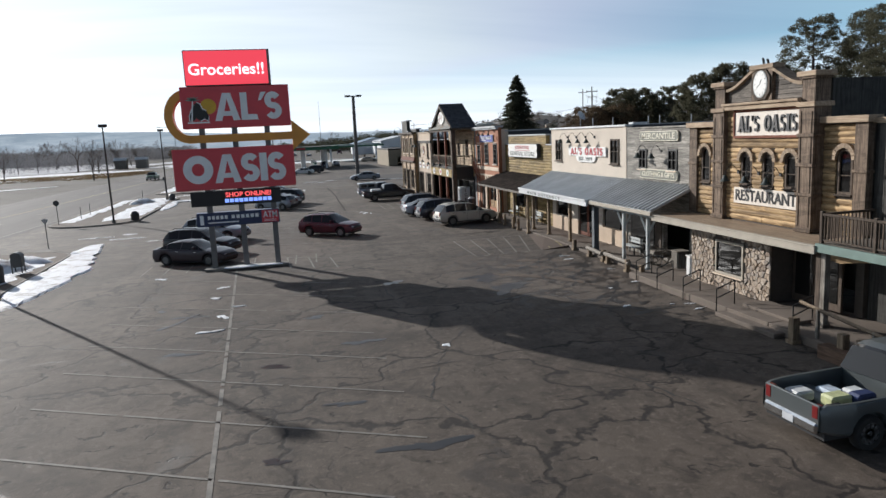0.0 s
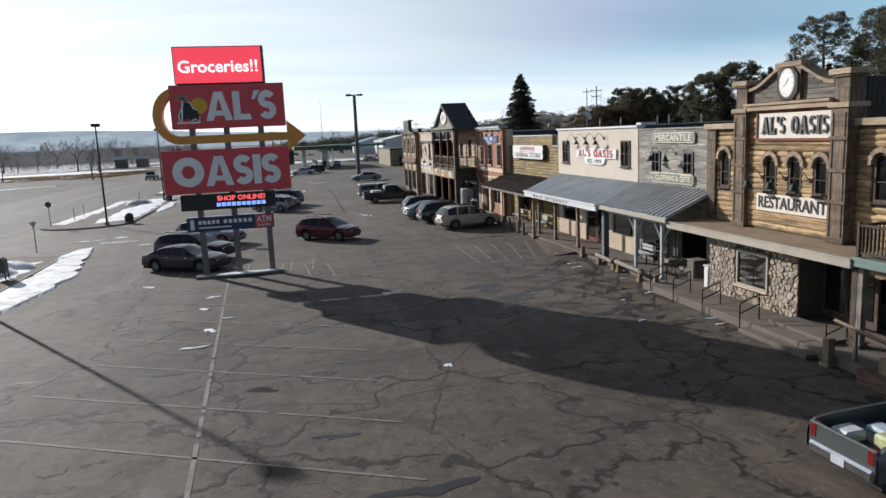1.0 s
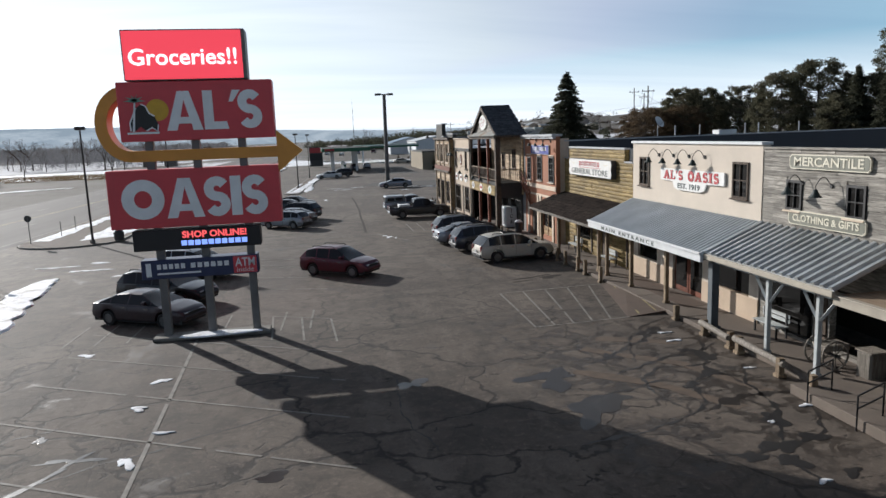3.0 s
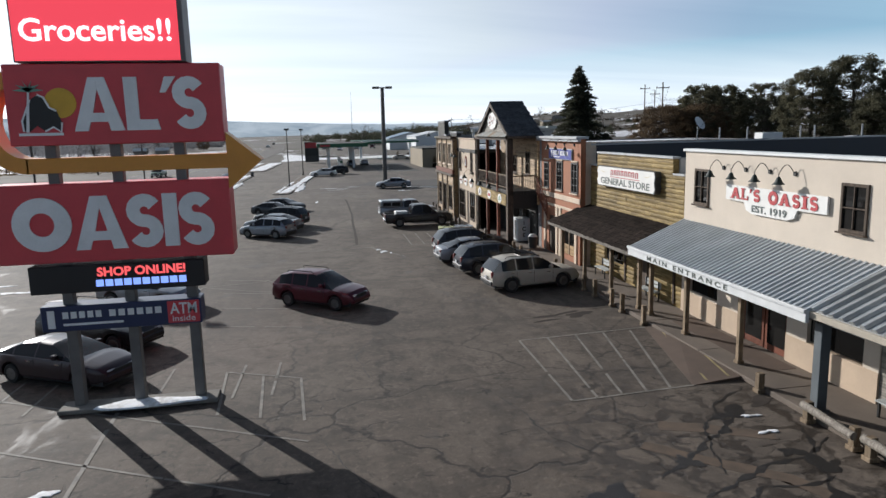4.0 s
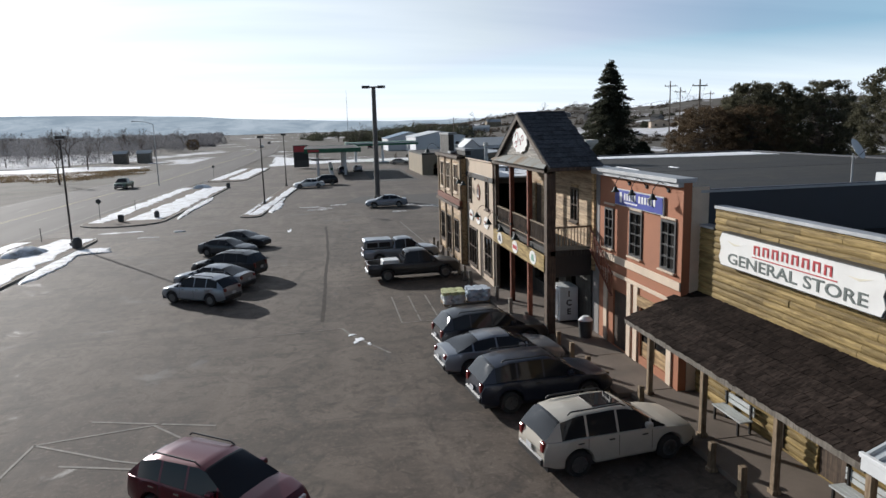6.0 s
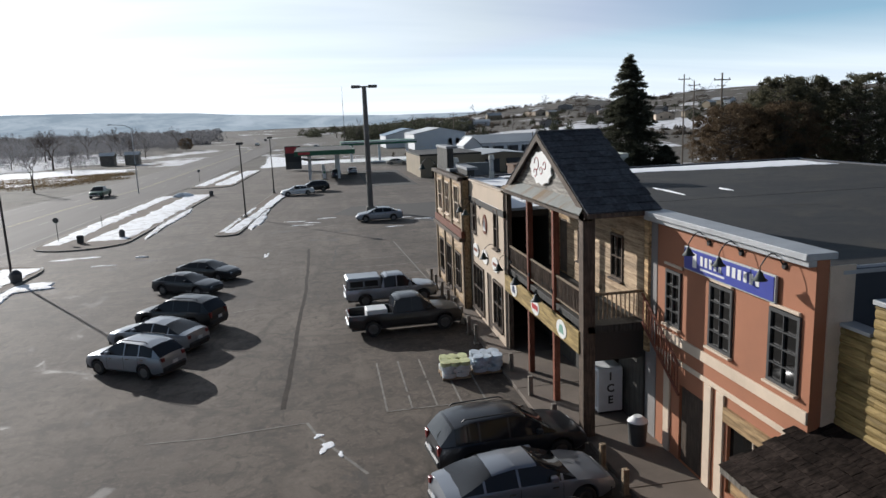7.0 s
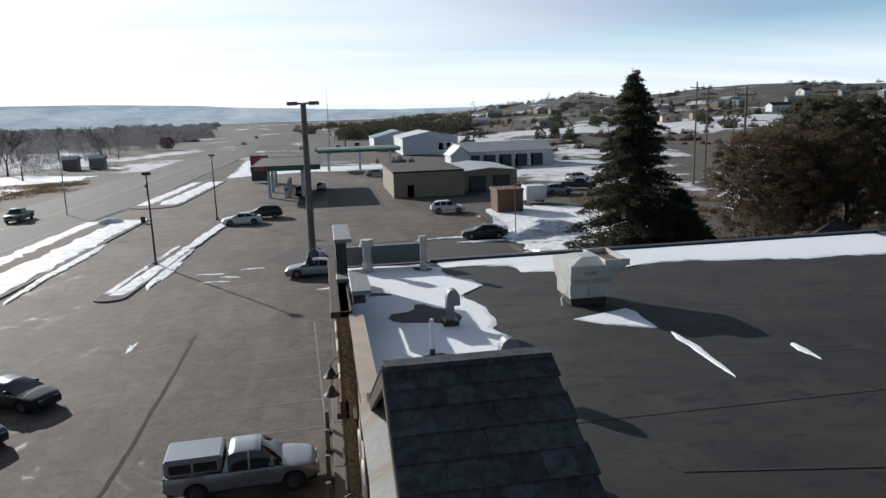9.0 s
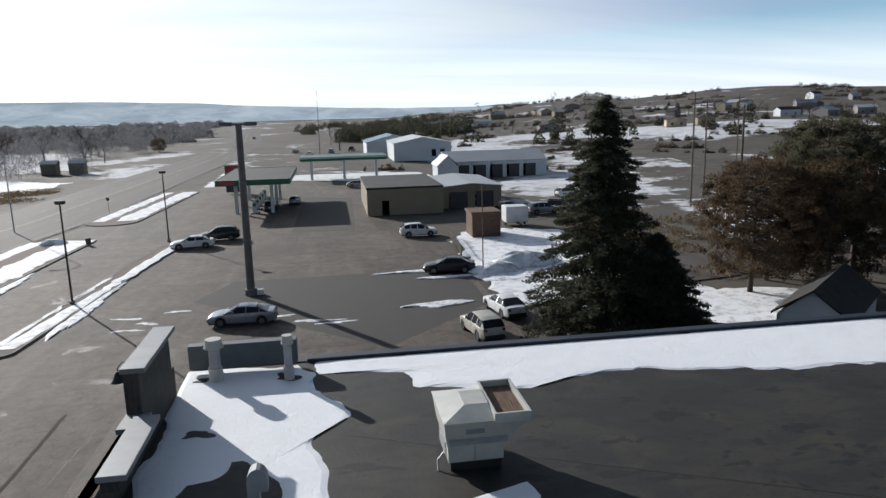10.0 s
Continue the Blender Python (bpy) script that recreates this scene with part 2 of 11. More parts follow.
    n.bump(n.maths("SUBTRACT", n.maths("MULTIPLY", grit, 0.5), n.maths("ADD", cracks, holes)), 0.45, 0.015)
    return n.done(c, rough, Specular_IOR_Level=0.32)


def road_mat():
    n = Nodes("road_asphalt")
    v = n.vec(world_space=True)
    lane = n.noise(0.35, 4, 0.6, n.vec((1, 0.05, 1), True, radians(0)))
    grit = n.noise(30, 3, 0.7, v)
    c = n.mix(n.ramp(lane, (0.3, 0.0), (0.7, 1.0)), (0.055, 0.047, 0.043), (0.092, 0.080, 0.073))
    c = n.mix(0.4, c, n.mix(grit, 0.4, 1.4), "MULTIPLY")
    n.bump(grit, 0.25, 0.01)
    return n.done(c, 0.85, Specular_IOR_Level=0.3)


def snow_mat(name="snow", dirt=0.35):
    n = Nodes(name)
    v = n.vec(world_space=True)
    big, small = n.noise(0.9, 8, 0.72, v, 0.5), n.noise(9, 4, 0.6, v)
    c = n.mix(n.maths("MULTIPLY", n.ramp(big, (0.48, 0.0), (0.64, 1.0)), dirt), (0.80, 0.81, 0.83), (0.26, 0.225, 0.195))
    n.bump(n.maths("ADD", big, n.maths("MULTIPLY", small, 0.3)), 0.5, 0.08)
    return n.done(c, 0.75, Subsurface_Weight=0.0)


def ground_mat():
    """Winter land: dead grass with drifted snow lying in patches, drawn out across the view."""
    n = Nodes("winter_ground")
    v = n.vec(world_space=True)
    patch = n.noise(0.020, 7, 0.62, n.vec((1.0, 0.55, 1), True), 0.7)
    grass = n.noise(1.6, 5, 0.7, v)
    far = n.noise(0.05, 5, 0.6, v)
    c = n.mix(grass, (0.055, 0.048, 0.040), (0.125, 0.107, 0.085))
    c = n.mix(n.maths("MULTIPLY", n.ramp(n.noise(0.16, 6, 0.7, v, 0.6), (0.48, 0.0), (0.60, 1.0)), 0.6), c, (0.038, 0.033, 0.027))
    # grey blotches: haze over the far slopes, mixed into the land's colour
    c = n.mix(n.maths("MULTIPLY", n.ramp(far, (0.4, 0.0), (0.6, 1.0)), 0.6), c, (0.112, 0.103, 0.088))
    lie = n.maths("ADD", patch, n.maths("MULTIPLY", n.noise(0.35, 4, 0.6, v), 0.14))
    # the open snowfield up the slope
    off = n.t.nodes.new("ShaderNodeVectorMath")
    off.operation = "SUBTRACT"
    off.inputs[1].default_value = (150, 350, 0)
    n.link(n.geo.outputs["Position"], off.inputs[0])
    squash = n.t.nodes.new("ShaderNodeMapping")
    squash.inputs["Rotation"].default_value = (0, 0, radians(25))
    squash.inputs["Scale"].default_value = (1 / 125, 1 / 62, 0)
    n.link(off.outputs[0], squash.inputs[0])
    dist = n.t.nodes.new("ShaderNodeVectorMath")
    dist.operation = "LENGTH"
    n.link(squash.outputs[0], dist.inputs[0])
    lie = n.maths("ADD", lie, n.ramp(dist.outputs["Value"], (0.6, 0.23), (1.1, 0.0)))
    for at, size, boost in (((-155, 335, 0), (1 / 118, 1 / 112, 0), 0.21), ((95, 190, 0), (1 / 66, 1 / 75, 0), 0.085), ((10, 300, 0), (1 / 70, 1 / 60, 0), 0.05)):
        off = n.t.nodes.new("ShaderNodeVectorMath")
        off.operation = "SUBTRACT"
        off.inputs[1].default_value = at
        n.link(n.geo.outputs["Position"], off.inputs[0])
        mul = n.t.nodes.new("ShaderNodeVectorMath")
        mul.operation = "MULTIPLY"
        mul.inputs[1].default_value = size
        n.link(off.outputs[0], mul.inputs[0])
        dist = n.t.nodes.new("ShaderNodeVectorMath")
        dist.operation = "LENGTH"
        n.link(mul.outputs[0], dist.inputs[0])
        lie = n.maths("ADD", lie, n.ramp(dist.outputs["Value"], (0.7, boost), (1.05, 0.0)))
    lie = n.maths("ADD", lie, n.maths("MULTIPLY", n.maths("SUBTRACT", n.noise(0.11, 5, 0.65, n.vec((0.6, 1.4, 1), True), 0.6), 0.5), 0.30))
    c = n.mix(n.ramp(lie, (0.665, 0.0), (0.70, 1.0)), c, n.mix(n.ramp(n.noise(0.22, 6, 0.7, v, 0.8), (0.40, 0.0), (0.66, 1.0)), (0.66, 0.67, 0.70), (0.40, 0.385, 0.37)))
    n.bump(grass, 0.6, 0.1)
    return n.done(c, 0.9, Specular_IOR_Level=0.2)


def roofing_mat():
    """Flat roofing felt: olive grey, weather-stained in drawn-out blotches."""
    n = Nodes("grey_roofing")
    v = n.vec(world_space=True)
    big = n.noise(0.16, 6, 0.62, v, 0.8)
    blot = n.noise(0.7, 6, 0.66, n.vec((0.6, 1.2, 1), True, radians(35)), 0.6)
    spot = n.noise(1.3, 4, 0.55, n.vec((0.8, 1.3, 1), True, radians(30)), 0.3)
    dot = n.noise(4.2, 3, 0.6, v)
    fine = n.noise(9, 4, 0.65, v)
    c = n.mix(n.ramp(big, (0.36, 0.0), (0.64, 1.0)), (0.0145, 0.0135, 0.0125), (0.031, 0.0275, 0.0215))
    c = n.mix(n.maths("MULTIPLY", n.ramp(blot, (0.46, 0.0), (0.58, 1.0)), 0.7), c, (0.0115, 0.011, 0.011))
    c = n.mix(n.maths("MULTIPLY", n.ramp(n.noise(0.5, 5, 0.6, v, 0.5), (0.54, 0.0), (0.68, 1.0)), 0.6), c, (0.046, 0.039, 0.026))
    c = n.mix(n.maths("MULTIPLY", n.ramp(spot, (0.60, 0.0), (0.64, 1.0)), 0.85), c, (0.0055, 0.0052, 0.0055))
    c = n.mix(n.maths("MULTIPLY", n.ramp(dot, (0.66, 0.0), (0.70, 1.0)), 0.7), c, (0.0055, 0.0052, 0.0055))
    c = n.mix(0.4, c, n.mix(fine, 0.4, 1.5), "MULTIPLY")
    n.bump(n.maths("ADD", fine, blot), 0.4, 0.02)
    return n.done(c, 0.74, Specular_IOR_Level=0.42)


def rust_metal():
    """Pale weathered sheet metal with rust that has run down from its upper edge."""
    n = Nodes("pale_rusted_metal")
    v = n.vec(world_space=True)
    run = n.noise(1.1, 5, 0.6, n.vec((0.25, 1.0, 0.25), True), 0.3)
    fine = n.noise(7, 5, 0.65, v)
    c = n.mix(fine, (0.15, 0.155, 0.145), (0.27, 0.275, 0.255))
    c = n.mix(n.maths("MULTIPLY", n.ramp(run, (0.50, 0.0), (0.64, 1.0)), 0.8), c, (0.17, 0.105, 0.05))
    n.bump(fine, 0.2, 0.01)
    return n.done(c, 0.8, 0.0, Specular_IOR_Level=0.25)


def hill_mat(name, a, b, snow, amount):
    n = Nodes(name)
    v = n.vec((1, 0.4, 2.5), True)
    g, s = n.noise(0.03, 6, 0.65, v), n.noise(0.012, 7, 0.7, v, 0.6)
    c = n.mix(n.ramp(g, (0.35, 0.0), (0.65, 1.0)), a, b)
    c = n.mix(n.ramp(s, (1 - amount, 0.0), (1.04 - amount, 1.0)), c, snow)
    return n.done(c, 0.95, Specular_IOR_Level=0.1)


def foliage(name, a, b, rough=0.9):
    n = Nodes(name)
    isl = n.geo.outputs["Random Per Island"]
    v = n.vec(world_space=True)
    c = n.mix(isl, a, b)
    c = n.mix(0.5, c, n.mix(n.noise(0.5, 3, 0.6, v), 0.4, 1.5), "MULTIPLY")
    through_leaf = n.t.nodes.new("ShaderNodeBsdfTranslucent")
    n.link(c, through_leaf.inputs["Color"])
    both = n.t.nodes.new("ShaderNodeMixShader")
    both.inputs[0].default_value = 0.45
    n.link(n.bsdf.outputs[0], both.inputs[1])
    n.link(through_leaf.outputs[0], both.inputs[2])
    n.link(both.outputs[0], n.t.nodes["Material Output"].inputs["Surface"])
    return n.done(c, rough, Specular_IOR_Level=0.03)


def car_paint(name, colour, metal=0.3, rough=0.30, dirt=0.10):
    n = Nodes(name)
    v = n.vec()
    d = n.noise(2.5, 5, 0.65, v)
    low = n.t.nodes.new("ShaderNodeSeparateXYZ")
    n.link(n.co.outputs["Object"], low.inputs[0])
    film = n.maths("MULTIPLY", n.ramp(low.outputs[2], (0.25, 1.0), (1.0, 0.25)), dirt)
    c = n.mix(n.maths("MULTIPLY", film, n.ramp(d, (0.3, 0.3), (0.7, 1.0))), colour, (0.22, 0.19, 0.155))
    r = n.maths("ADD", n.maths("MULTIPLY", film, 0.6), rough)
    return n.done(c, r, metal, Coat_Weight=0.22, Coat_Roughness=0.2)


def glass_dark(name, colour=(0.012, 0.014, 0.016), shine=0.5):
    n = Nodes(name)
    smear = n.noise(1.4, 4, 0.6, n.vec(world_space=True))
    return n.done(colour, n.maths("ADD", n.maths("MULTIPLY", smear, 0.04), 0.01), 0.0, Specular_IOR_Level=shine)


def glow(name, colour, strength):
    n = Nodes(name)
    n.bsdf.inputs["Emission Color"].default_value = (*colour, 1)
    n.bsdf.inputs["Emission Strength"].default_value = strength
    return n.done(tuple(c * 0.5 for c in colour), 0.5)


M = {
    "asphalt": asphalt(),
    "road": road_mat(),
    "snow": snow_mat("snow", 0.62),
    "roof_snow": snow_mat("roof_snow", 0.05),
    "dirty_snow": snow_mat("dirty_snow", 0.95),
    "ground": ground_mat(),
    "line": plain("road_paint", (0.22, 0.20, 0.172), 0.8, vary=0.55, scale=2.2, fine=14),
    "yellow_line": plain("yellow_road_paint", (0.30, 0.24, 0.11), 0.8, vary=0.5, scale=2.2, fine=14),
    "concrete": plain("concrete", (0.30, 0.28, 0.255), 0.85, vary=0.3, scale=0.8, fine=25, bump=0.3),
    "kerb": plain("kerb_concrete", (0.24, 0.215, 0.185), 0.9, vary=0.45, scale=1.2, fine=25, bump=0.3),
    "ramp": plain("brown_pavers", (0.098, 0.066, 0.048), 0.88, vary=0.3, scale=0.9, fine=22, bump=0.3),
    "walk": plain("walk_concrete", (0.150, 0.119, 0.094), 0.88, vary=0.3, scale=0.6, fine=25, bump=0.3),
    "tar": plain("tar_patch", (0.027, 0.022, 0.019), 0.75, vary=0.3, scale=2, fine=30),
    "patch": plain("new_asphalt", (0.036, 0.031, 0.027), 0.9, vary=0.3, scale=0.7, fine=40, bump=0.3),
    "puddle": plain("meltwater", (0.028, 0.023, 0.020), 0.34, vary=0.5, scale=1.6, bump=0.0, Specular_IOR_Level=0.3),
    "worn": plain("worn_dark_asphalt", (0.050, 0.040, 0.033), 0.95, vary=0.5, scale=1.4, fine=22, bump=0.3, Specular_IOR_Level=0.2),
    "mud": plain("bare_dirt", (0.105, 0.072, 0.048), 0.92, vary=0.4, scale=2.0, fine=30, bump=0.4),
    "pothole": plain("wet_black_grit", (0.014, 0.0115, 0.010), 0.5, vary=0.4, scale=2.0, fine=30, bump=0.4),
    "stucco_white": plain("cream_stucco", (0.60, 0.52, 0.43), 0.85, vary=0.1, scale=0.7, fine=30, bump=0.25),
    "stucco_base": plain("cream_base", (0.52, 0.40, 0.29), 0.85, vary=0.15, scale=0.7, fine=30, bump=0.25),
    "stucco_orange": plain("orange_stucco", (0.34, 0.138, 0.070), 0.85, vary=0.14, scale=0.6, fine=30, bump=0.25),
    "stucco_tan": plain("tan_stucco", (0.50, 0.40, 0.30), 0.85, vary=0.14, scale=0.6, fine=30, bump=0.25),
    "cream_fascia": plain("dull_cream_paint", (0.40, 0.355, 0.285), 0.75, vary=0.2, scale=1.2, fine=25),
    "brown_plank": wood("brown_planks", (0.085, 0.052, 0.034), (0.19, 0.12, 0.08), (14, 1.5, 14)),
    "trim_cream": plain("cream_trim", (0.60, 0.48, 0.36), 0.7, vary=0.15, scale=1.5),
    "grey_wall": plain("grey_wall", (0.23, 0.215, 0.205), 0.85, vary=0.15, scale=0.7),
    "navy": plain("navy_steel_siding", (0.020, 0.025, 0.038), 0.5, vary=0.2, scale=0.4, bump=0.1),
    "roofing": roofing_mat(),
    "cap_grey": plain("weathered_grey_cap", (0.22, 0.23, 0.24), 0.6, 0.2, vary=0.2, scale=1.5),
    "flashing": plain("galvanised_flashing", (0.40, 0.41, 0.42), 0.5, 0.35, vary=0.2, scale=1.5),
    "steel_roof": plain("galvanised_roof", (0.46, 0.48, 0.49), 0.42, 0.55, vary=0.25, scale=0.8),
    "rust_metal": rust_metal(),
    "pale_steel": plain("pale_galvanised_roof", (0.47, 0.50, 0.52), 0.5, 0.2, vary=0.2, scale=0.8),
    "white_metal": plain("white_metal", (0.66, 0.67, 0.67), 0.5, vary=0.12, scale=1.5),
    "hvac": plain("painted_sheet_metal", (0.50, 0.50, 0.46), 0.55, 0.1, vary=0.2, scale=1.5),
    # shade of the unlit rooms, put into a near-black colour
    "interior_shade": plain("dark_interior", (0.045, 0.039, 0.034), 0.8, vary=0.3),
    "weathered": wood("weathered_boards", (0.15, 0.135, 0.115), (0.42, 0.39, 0.34), (14, 1.0, 18), weather=0.55),
    "tan_boards": wood("tan_boards", (0.25, 0.165, 0.095), (0.56, 0.42, 0.27), (14, 1.0, 14), weather=0.35),
    "honey": wood("honey_logs", (0.20, 0.125, 0.062), (0.60, 0.41, 0.21), (10, 0.8, 10), weather=0.6, spread=(0.5, 1.5)),
    "olive": wood("varnished_boards", (0.17, 0.115, 0.04), (0.40, 0.29, 0.115), (14, 1.0, 14), weather=0.55),
    "brown_wood": wood("dark_brown_wood", (0.052, 0.038, 0.028), (0.125, 0.090, 0.065), (14, 14, 1.5)),
    "tower_wood": wood("weathered_brown_boards", (0.085, 0.058, 0.040), (0.25, 0.180, 0.125), (16, 16, 1.2), weather=0.6),
    "pediment_wood": wood("grey_brown_boards", (0.085, 0.072, 0.060), (0.22, 0.19, 0.16), (14, 1.2, 24), weather=0.5),
    "dark_siding": wood("charcoal_siding", (0.035, 0.033, 0.03), (0.085, 0.08, 0.07), (14, 14, 1.2)),
    "red_wood": wood("red_brown_wood", (0.14, 0.045, 0.025), (0.24, 0.085, 0.05), (14, 14, 1.5)),
    "old_post": wood("grey_timber", (0.13, 0.11, 0.09), (0.29, 0.26, 0.22), (14, 14, 1.5)),
    "tan_post": wood("tan_timber", (0.17, 0.12, 0.075), (0.33, 0.25, 0.165), (14, 14, 1.5)),
    "shake": wood("old_cedar_shakes", (0.014, 0.011, 0.0095), (0.048, 0.036, 0.030), (3, 12, 12), 1.0, 0.6, shine=0.04),
    "shingle": wood("slate_grey_shingle", (0.034, 0.036, 0.041), (0.076, 0.080, 0.090), (6, 6, 6), 0.9, 0.2, shine=0.16),
    "cornice": wood("cornice_boards", (0.30, 0.21, 0.135), (0.48, 0.37, 0.26), (14, 1.2, 20)),
    "stone": None,
    "mortar": plain("mortar", (0.085, 0.068, 0.054), 0.9, vary=0.25, scale=4, fine=40, bump=0.4),
    "sign_red": plain("red_sign_face", (0.70, 0.070, 0.085), 0.45, vary=0.12, scale=0.8, bump=0.05),
    "sign_white": plain("white_sign_paint", (0.74, 0.73, 0.70), 0.5, vary=0.08, scale=1.2, bump=0.05),
    "letter_white": plain("pale_letter_face", (0.90, 0.90, 0.89), 0.45, vary=0.1, scale=1.5, bump=0.05),
    "sign_orange": plain("orange_sign_face", (0.74, 0.32, 0.045), 0.45, vary=0.12, scale=0.8, bump=0.05),
    "sun_yellow": plain("yellow_sign_paint", (0.72, 0.42, 0.03), 0.45, vary=0.1, bump=0.05),
    "palm_green": plain("green_sign_paint", (0.20, 0.36, 0.28), 0.5, vary=0.1, bump=0.05),
    "black": plain("black_paint", (0.018, 0.017, 0.017), 0.5, vary=0.2, bump=0.05),
    "dark_grey": plain("dark_grey_paint", (0.05, 0.05, 0.05), 0.5, vary=0.2, bump=0.05),
    "navy_sign": plain("navy_sign_face", (0.022, 0.035, 0.10), 0.4, vary=0.12, bump=0.05),
    "blue_sign": plain("blue_sign_face", (0.035, 0.05, 0.30), 0.45, vary=0.12, bump=0.05),
    "red_letter": plain("red_letter", (0.42, 0.035, 0.04), 0.5, vary=0.1, bump=0.05),
    "grey_letter": plain("grey_green_letter", (0.12, 0.14, 0.13), 0.5, vary=0.1, bump=0.05),
    "sage_sign": plain("sage_sign_board", (0.17, 0.17, 0.13), 0.6, vary=0.15, bump=0.1),
    "pale_letter": plain("pale_gold_letter", (0.68, 0.63, 0.50), 0.6, vary=0.1, bump=0.05),
    "cream_sign": plain("cream_sign_board", (0.72, 0.64, 0.55), 0.6, vary=0.1, scale=2, bump=0.08),
    "green_lamp": plain("dark_green_enamel", (0.010, 0.022, 0.019), 0.65, vary=0.2, bump=0.05),
    "pole": plain("brown_steel_pole", (0.055, 0.045, 0.04), 0.55, 0.2, vary=0.2, scale=2),
    "pole_wood": plain("utility_pole_wood", (0.16, 0.125, 0.095), 0.85, vary=0.25, scale=2),
    "sign_post": plain("grey_steel_post", (0.17, 0.165, 0.16), 0.5, 0.3, vary=0.2, scale=2),
    "mast_grey": plain("weathered_steel_mast", (0.15, 0.135, 0.12), 0.6, 0.15, vary=0.3, scale=1.0),
    "blue_post": plain("slate_blue_post", (0.10, 0.115, 0.125), 0.6, vary=0.2, scale=2),
    "pale_trim": plain("pale_grey_trim", (0.44, 0.46, 0.45), 0.6, vary=0.15, scale=2),
    "green_trim": plain("faded_green_trim", (0.15, 0.22, 0.19), 0.6, vary=0.2, scale=2),
    "chrome": plain("chrome", (0.62, 0.62, 0.62), 0.18, 1.0, vary=0.1, bump=0.0),
    "rim": plain("alloy", (0.22, 0.22, 0.22), 0.35, 0.8, vary=0.2, bump=0.0),
    "tyre": plain("tyre_rubber", (0.022, 0.021, 0.02), 0.85, vary=0.3, scale=5),
    "plastic": plain("black_trim", (0.022, 0.022, 0.023), 0.6, vary=0.2, bump=0.05),
    "tail_red": plain("tail_lamp_red", (0.16, 0.008, 0.008), 0.3, vary=0.1, bump=0.0),
    "lens": plain("clear_lamp_lens", (0.60, 0.61, 0.62), 0.15, 0.2, vary=0.1, bump=0.0),
    "car_glass": glass_dark("car_glass", (0.020, 0.020, 0.021), 0.3),
    "window": glass_dark("window_glass", (0.010, 0.0095, 0.009), 0.18),
    "plate": plain("number_plate", (0.55, 0.56, 0.58), 0.5, vary=0.1),
    "gas_green": plain("green_fascia", (0.014, 0.11, 0.050), 0.45, vary=0.1, bump=0.05),
    "tan_block": plain("tan_block_wall", (0.27, 0.22, 0.15), 0.85, vary=0.15, scale=0.3),
    "far_white": plain("pale_steel_siding", (0.58, 0.60, 0.62), 0.6, vary=0.12, scale=0.2),
    "far_roof": plain("pale_steel_roof", (0.40, 0.42, 0.43), 0.5, 0.2, vary=0.15, scale=0.2),
    "blue_roof": plain("blue_steel_roof", (0.16, 0.24, 0.33), 0.5, 0.1, vary=0.15, scale=0.2),
    "dark_door": plain("dark_shutter", (0.05, 0.05, 0.055), 0.6, vary=0.2, scale=0.6),
    "spruce": foliage("spruce_needles", (0.048, 0.051, 0.037), (0.088, 0.089, 0.062)),
    "pine": foliage("pine_needles", (0.080, 0.079, 0.054), (0.140, 0.130, 0.086)),
    "rust_cedar": foliage("winter_cedar", (0.085, 0.062, 0.041), (0.140, 0.100, 0.063)),
    # far twigs: the greying of distance haze is put into their colour
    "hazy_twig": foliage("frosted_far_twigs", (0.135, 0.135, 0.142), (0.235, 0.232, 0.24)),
    "hill_brush": foliage("cedar_brush", (0.05, 0.044, 0.036), (0.13, 0.105, 0.082)),
    "twig": foliage("bare_twigs", (0.10, 0.082, 0.072), (0.24, 0.20, 0.18)),
    "bark": plain("bark", (0.070, 0.052, 0.040), 0.9, vary=0.35, scale=3, fine=18, bump=0.6),
    "brush": foliage("dry_brush", (0.09, 0.065, 0.04), (0.22, 0.165, 0.10)),
    "ice_white": plain("ice_bin_white", (0.66, 0.68, 0.69), 0.4, vary=0.1, bump=0.02),
    "bag_white": plain("white_salt_bags", (0.62, 0.63, 0.62), 0.5, vary=0.2, scale=6, bump=0.3),
    "bag_blue": plain("pale_blue_bags", (0.48, 0.55, 0.63), 0.45, vary=0.3, scale=6, bump=0.3),
    "bag_yellow": plain("yellow_green_bags", (0.55, 0.57, 0.30), 0.5, vary=0.3, scale=6, bump=0.3),
    "bare_timber": plain("pallet_timber", (0.33, 0.24, 0.15), 0.8, vary=0.3, scale=4),
    "led_black": plain("led_board_black", (0.014, 0.012, 0.013), 0.5, vary=0.2, bump=0.05),
    "led_red": glow("led_red_lit", (0.95, 0.07, 0.10), 0.75),
    "led_white": glow("led_white_lit", (1.0, 0.95, 0.95), 1.0),
    "led_blue": glow("led_blue_lit", (0.25, 0.38, 1.0), 1.0),
    "led_text_red": glow("led_text_red_lit", (1.0, 0.12, 0.12), 0.9),
}


def stone_mat():
    n = Nodes("fieldstone")
    info = n.t.nodes.new("ShaderNodeObjectInfo")
    v = n.vec(world_space=True)
    c = n.ramp(info.outputs["Random"], (0.0, (0.22, 0.17, 0.13)), (0.3, (0.34, 0.265, 0.195)), (0.6, (0.43, 0.345, 0.265)), (0.85, (0.27, 0.23, 0.195)), (1.0, (0.52, 0.44, 0.35)))
    g = n.noise(12, 5, 0.65, v)
    c = n.mix(0.6, c, n.mix(g, 0.45, 1.4), "MULTIPLY")
    n.bump(g, 0.6, 0.02)
    return n.done(c, 0.85)


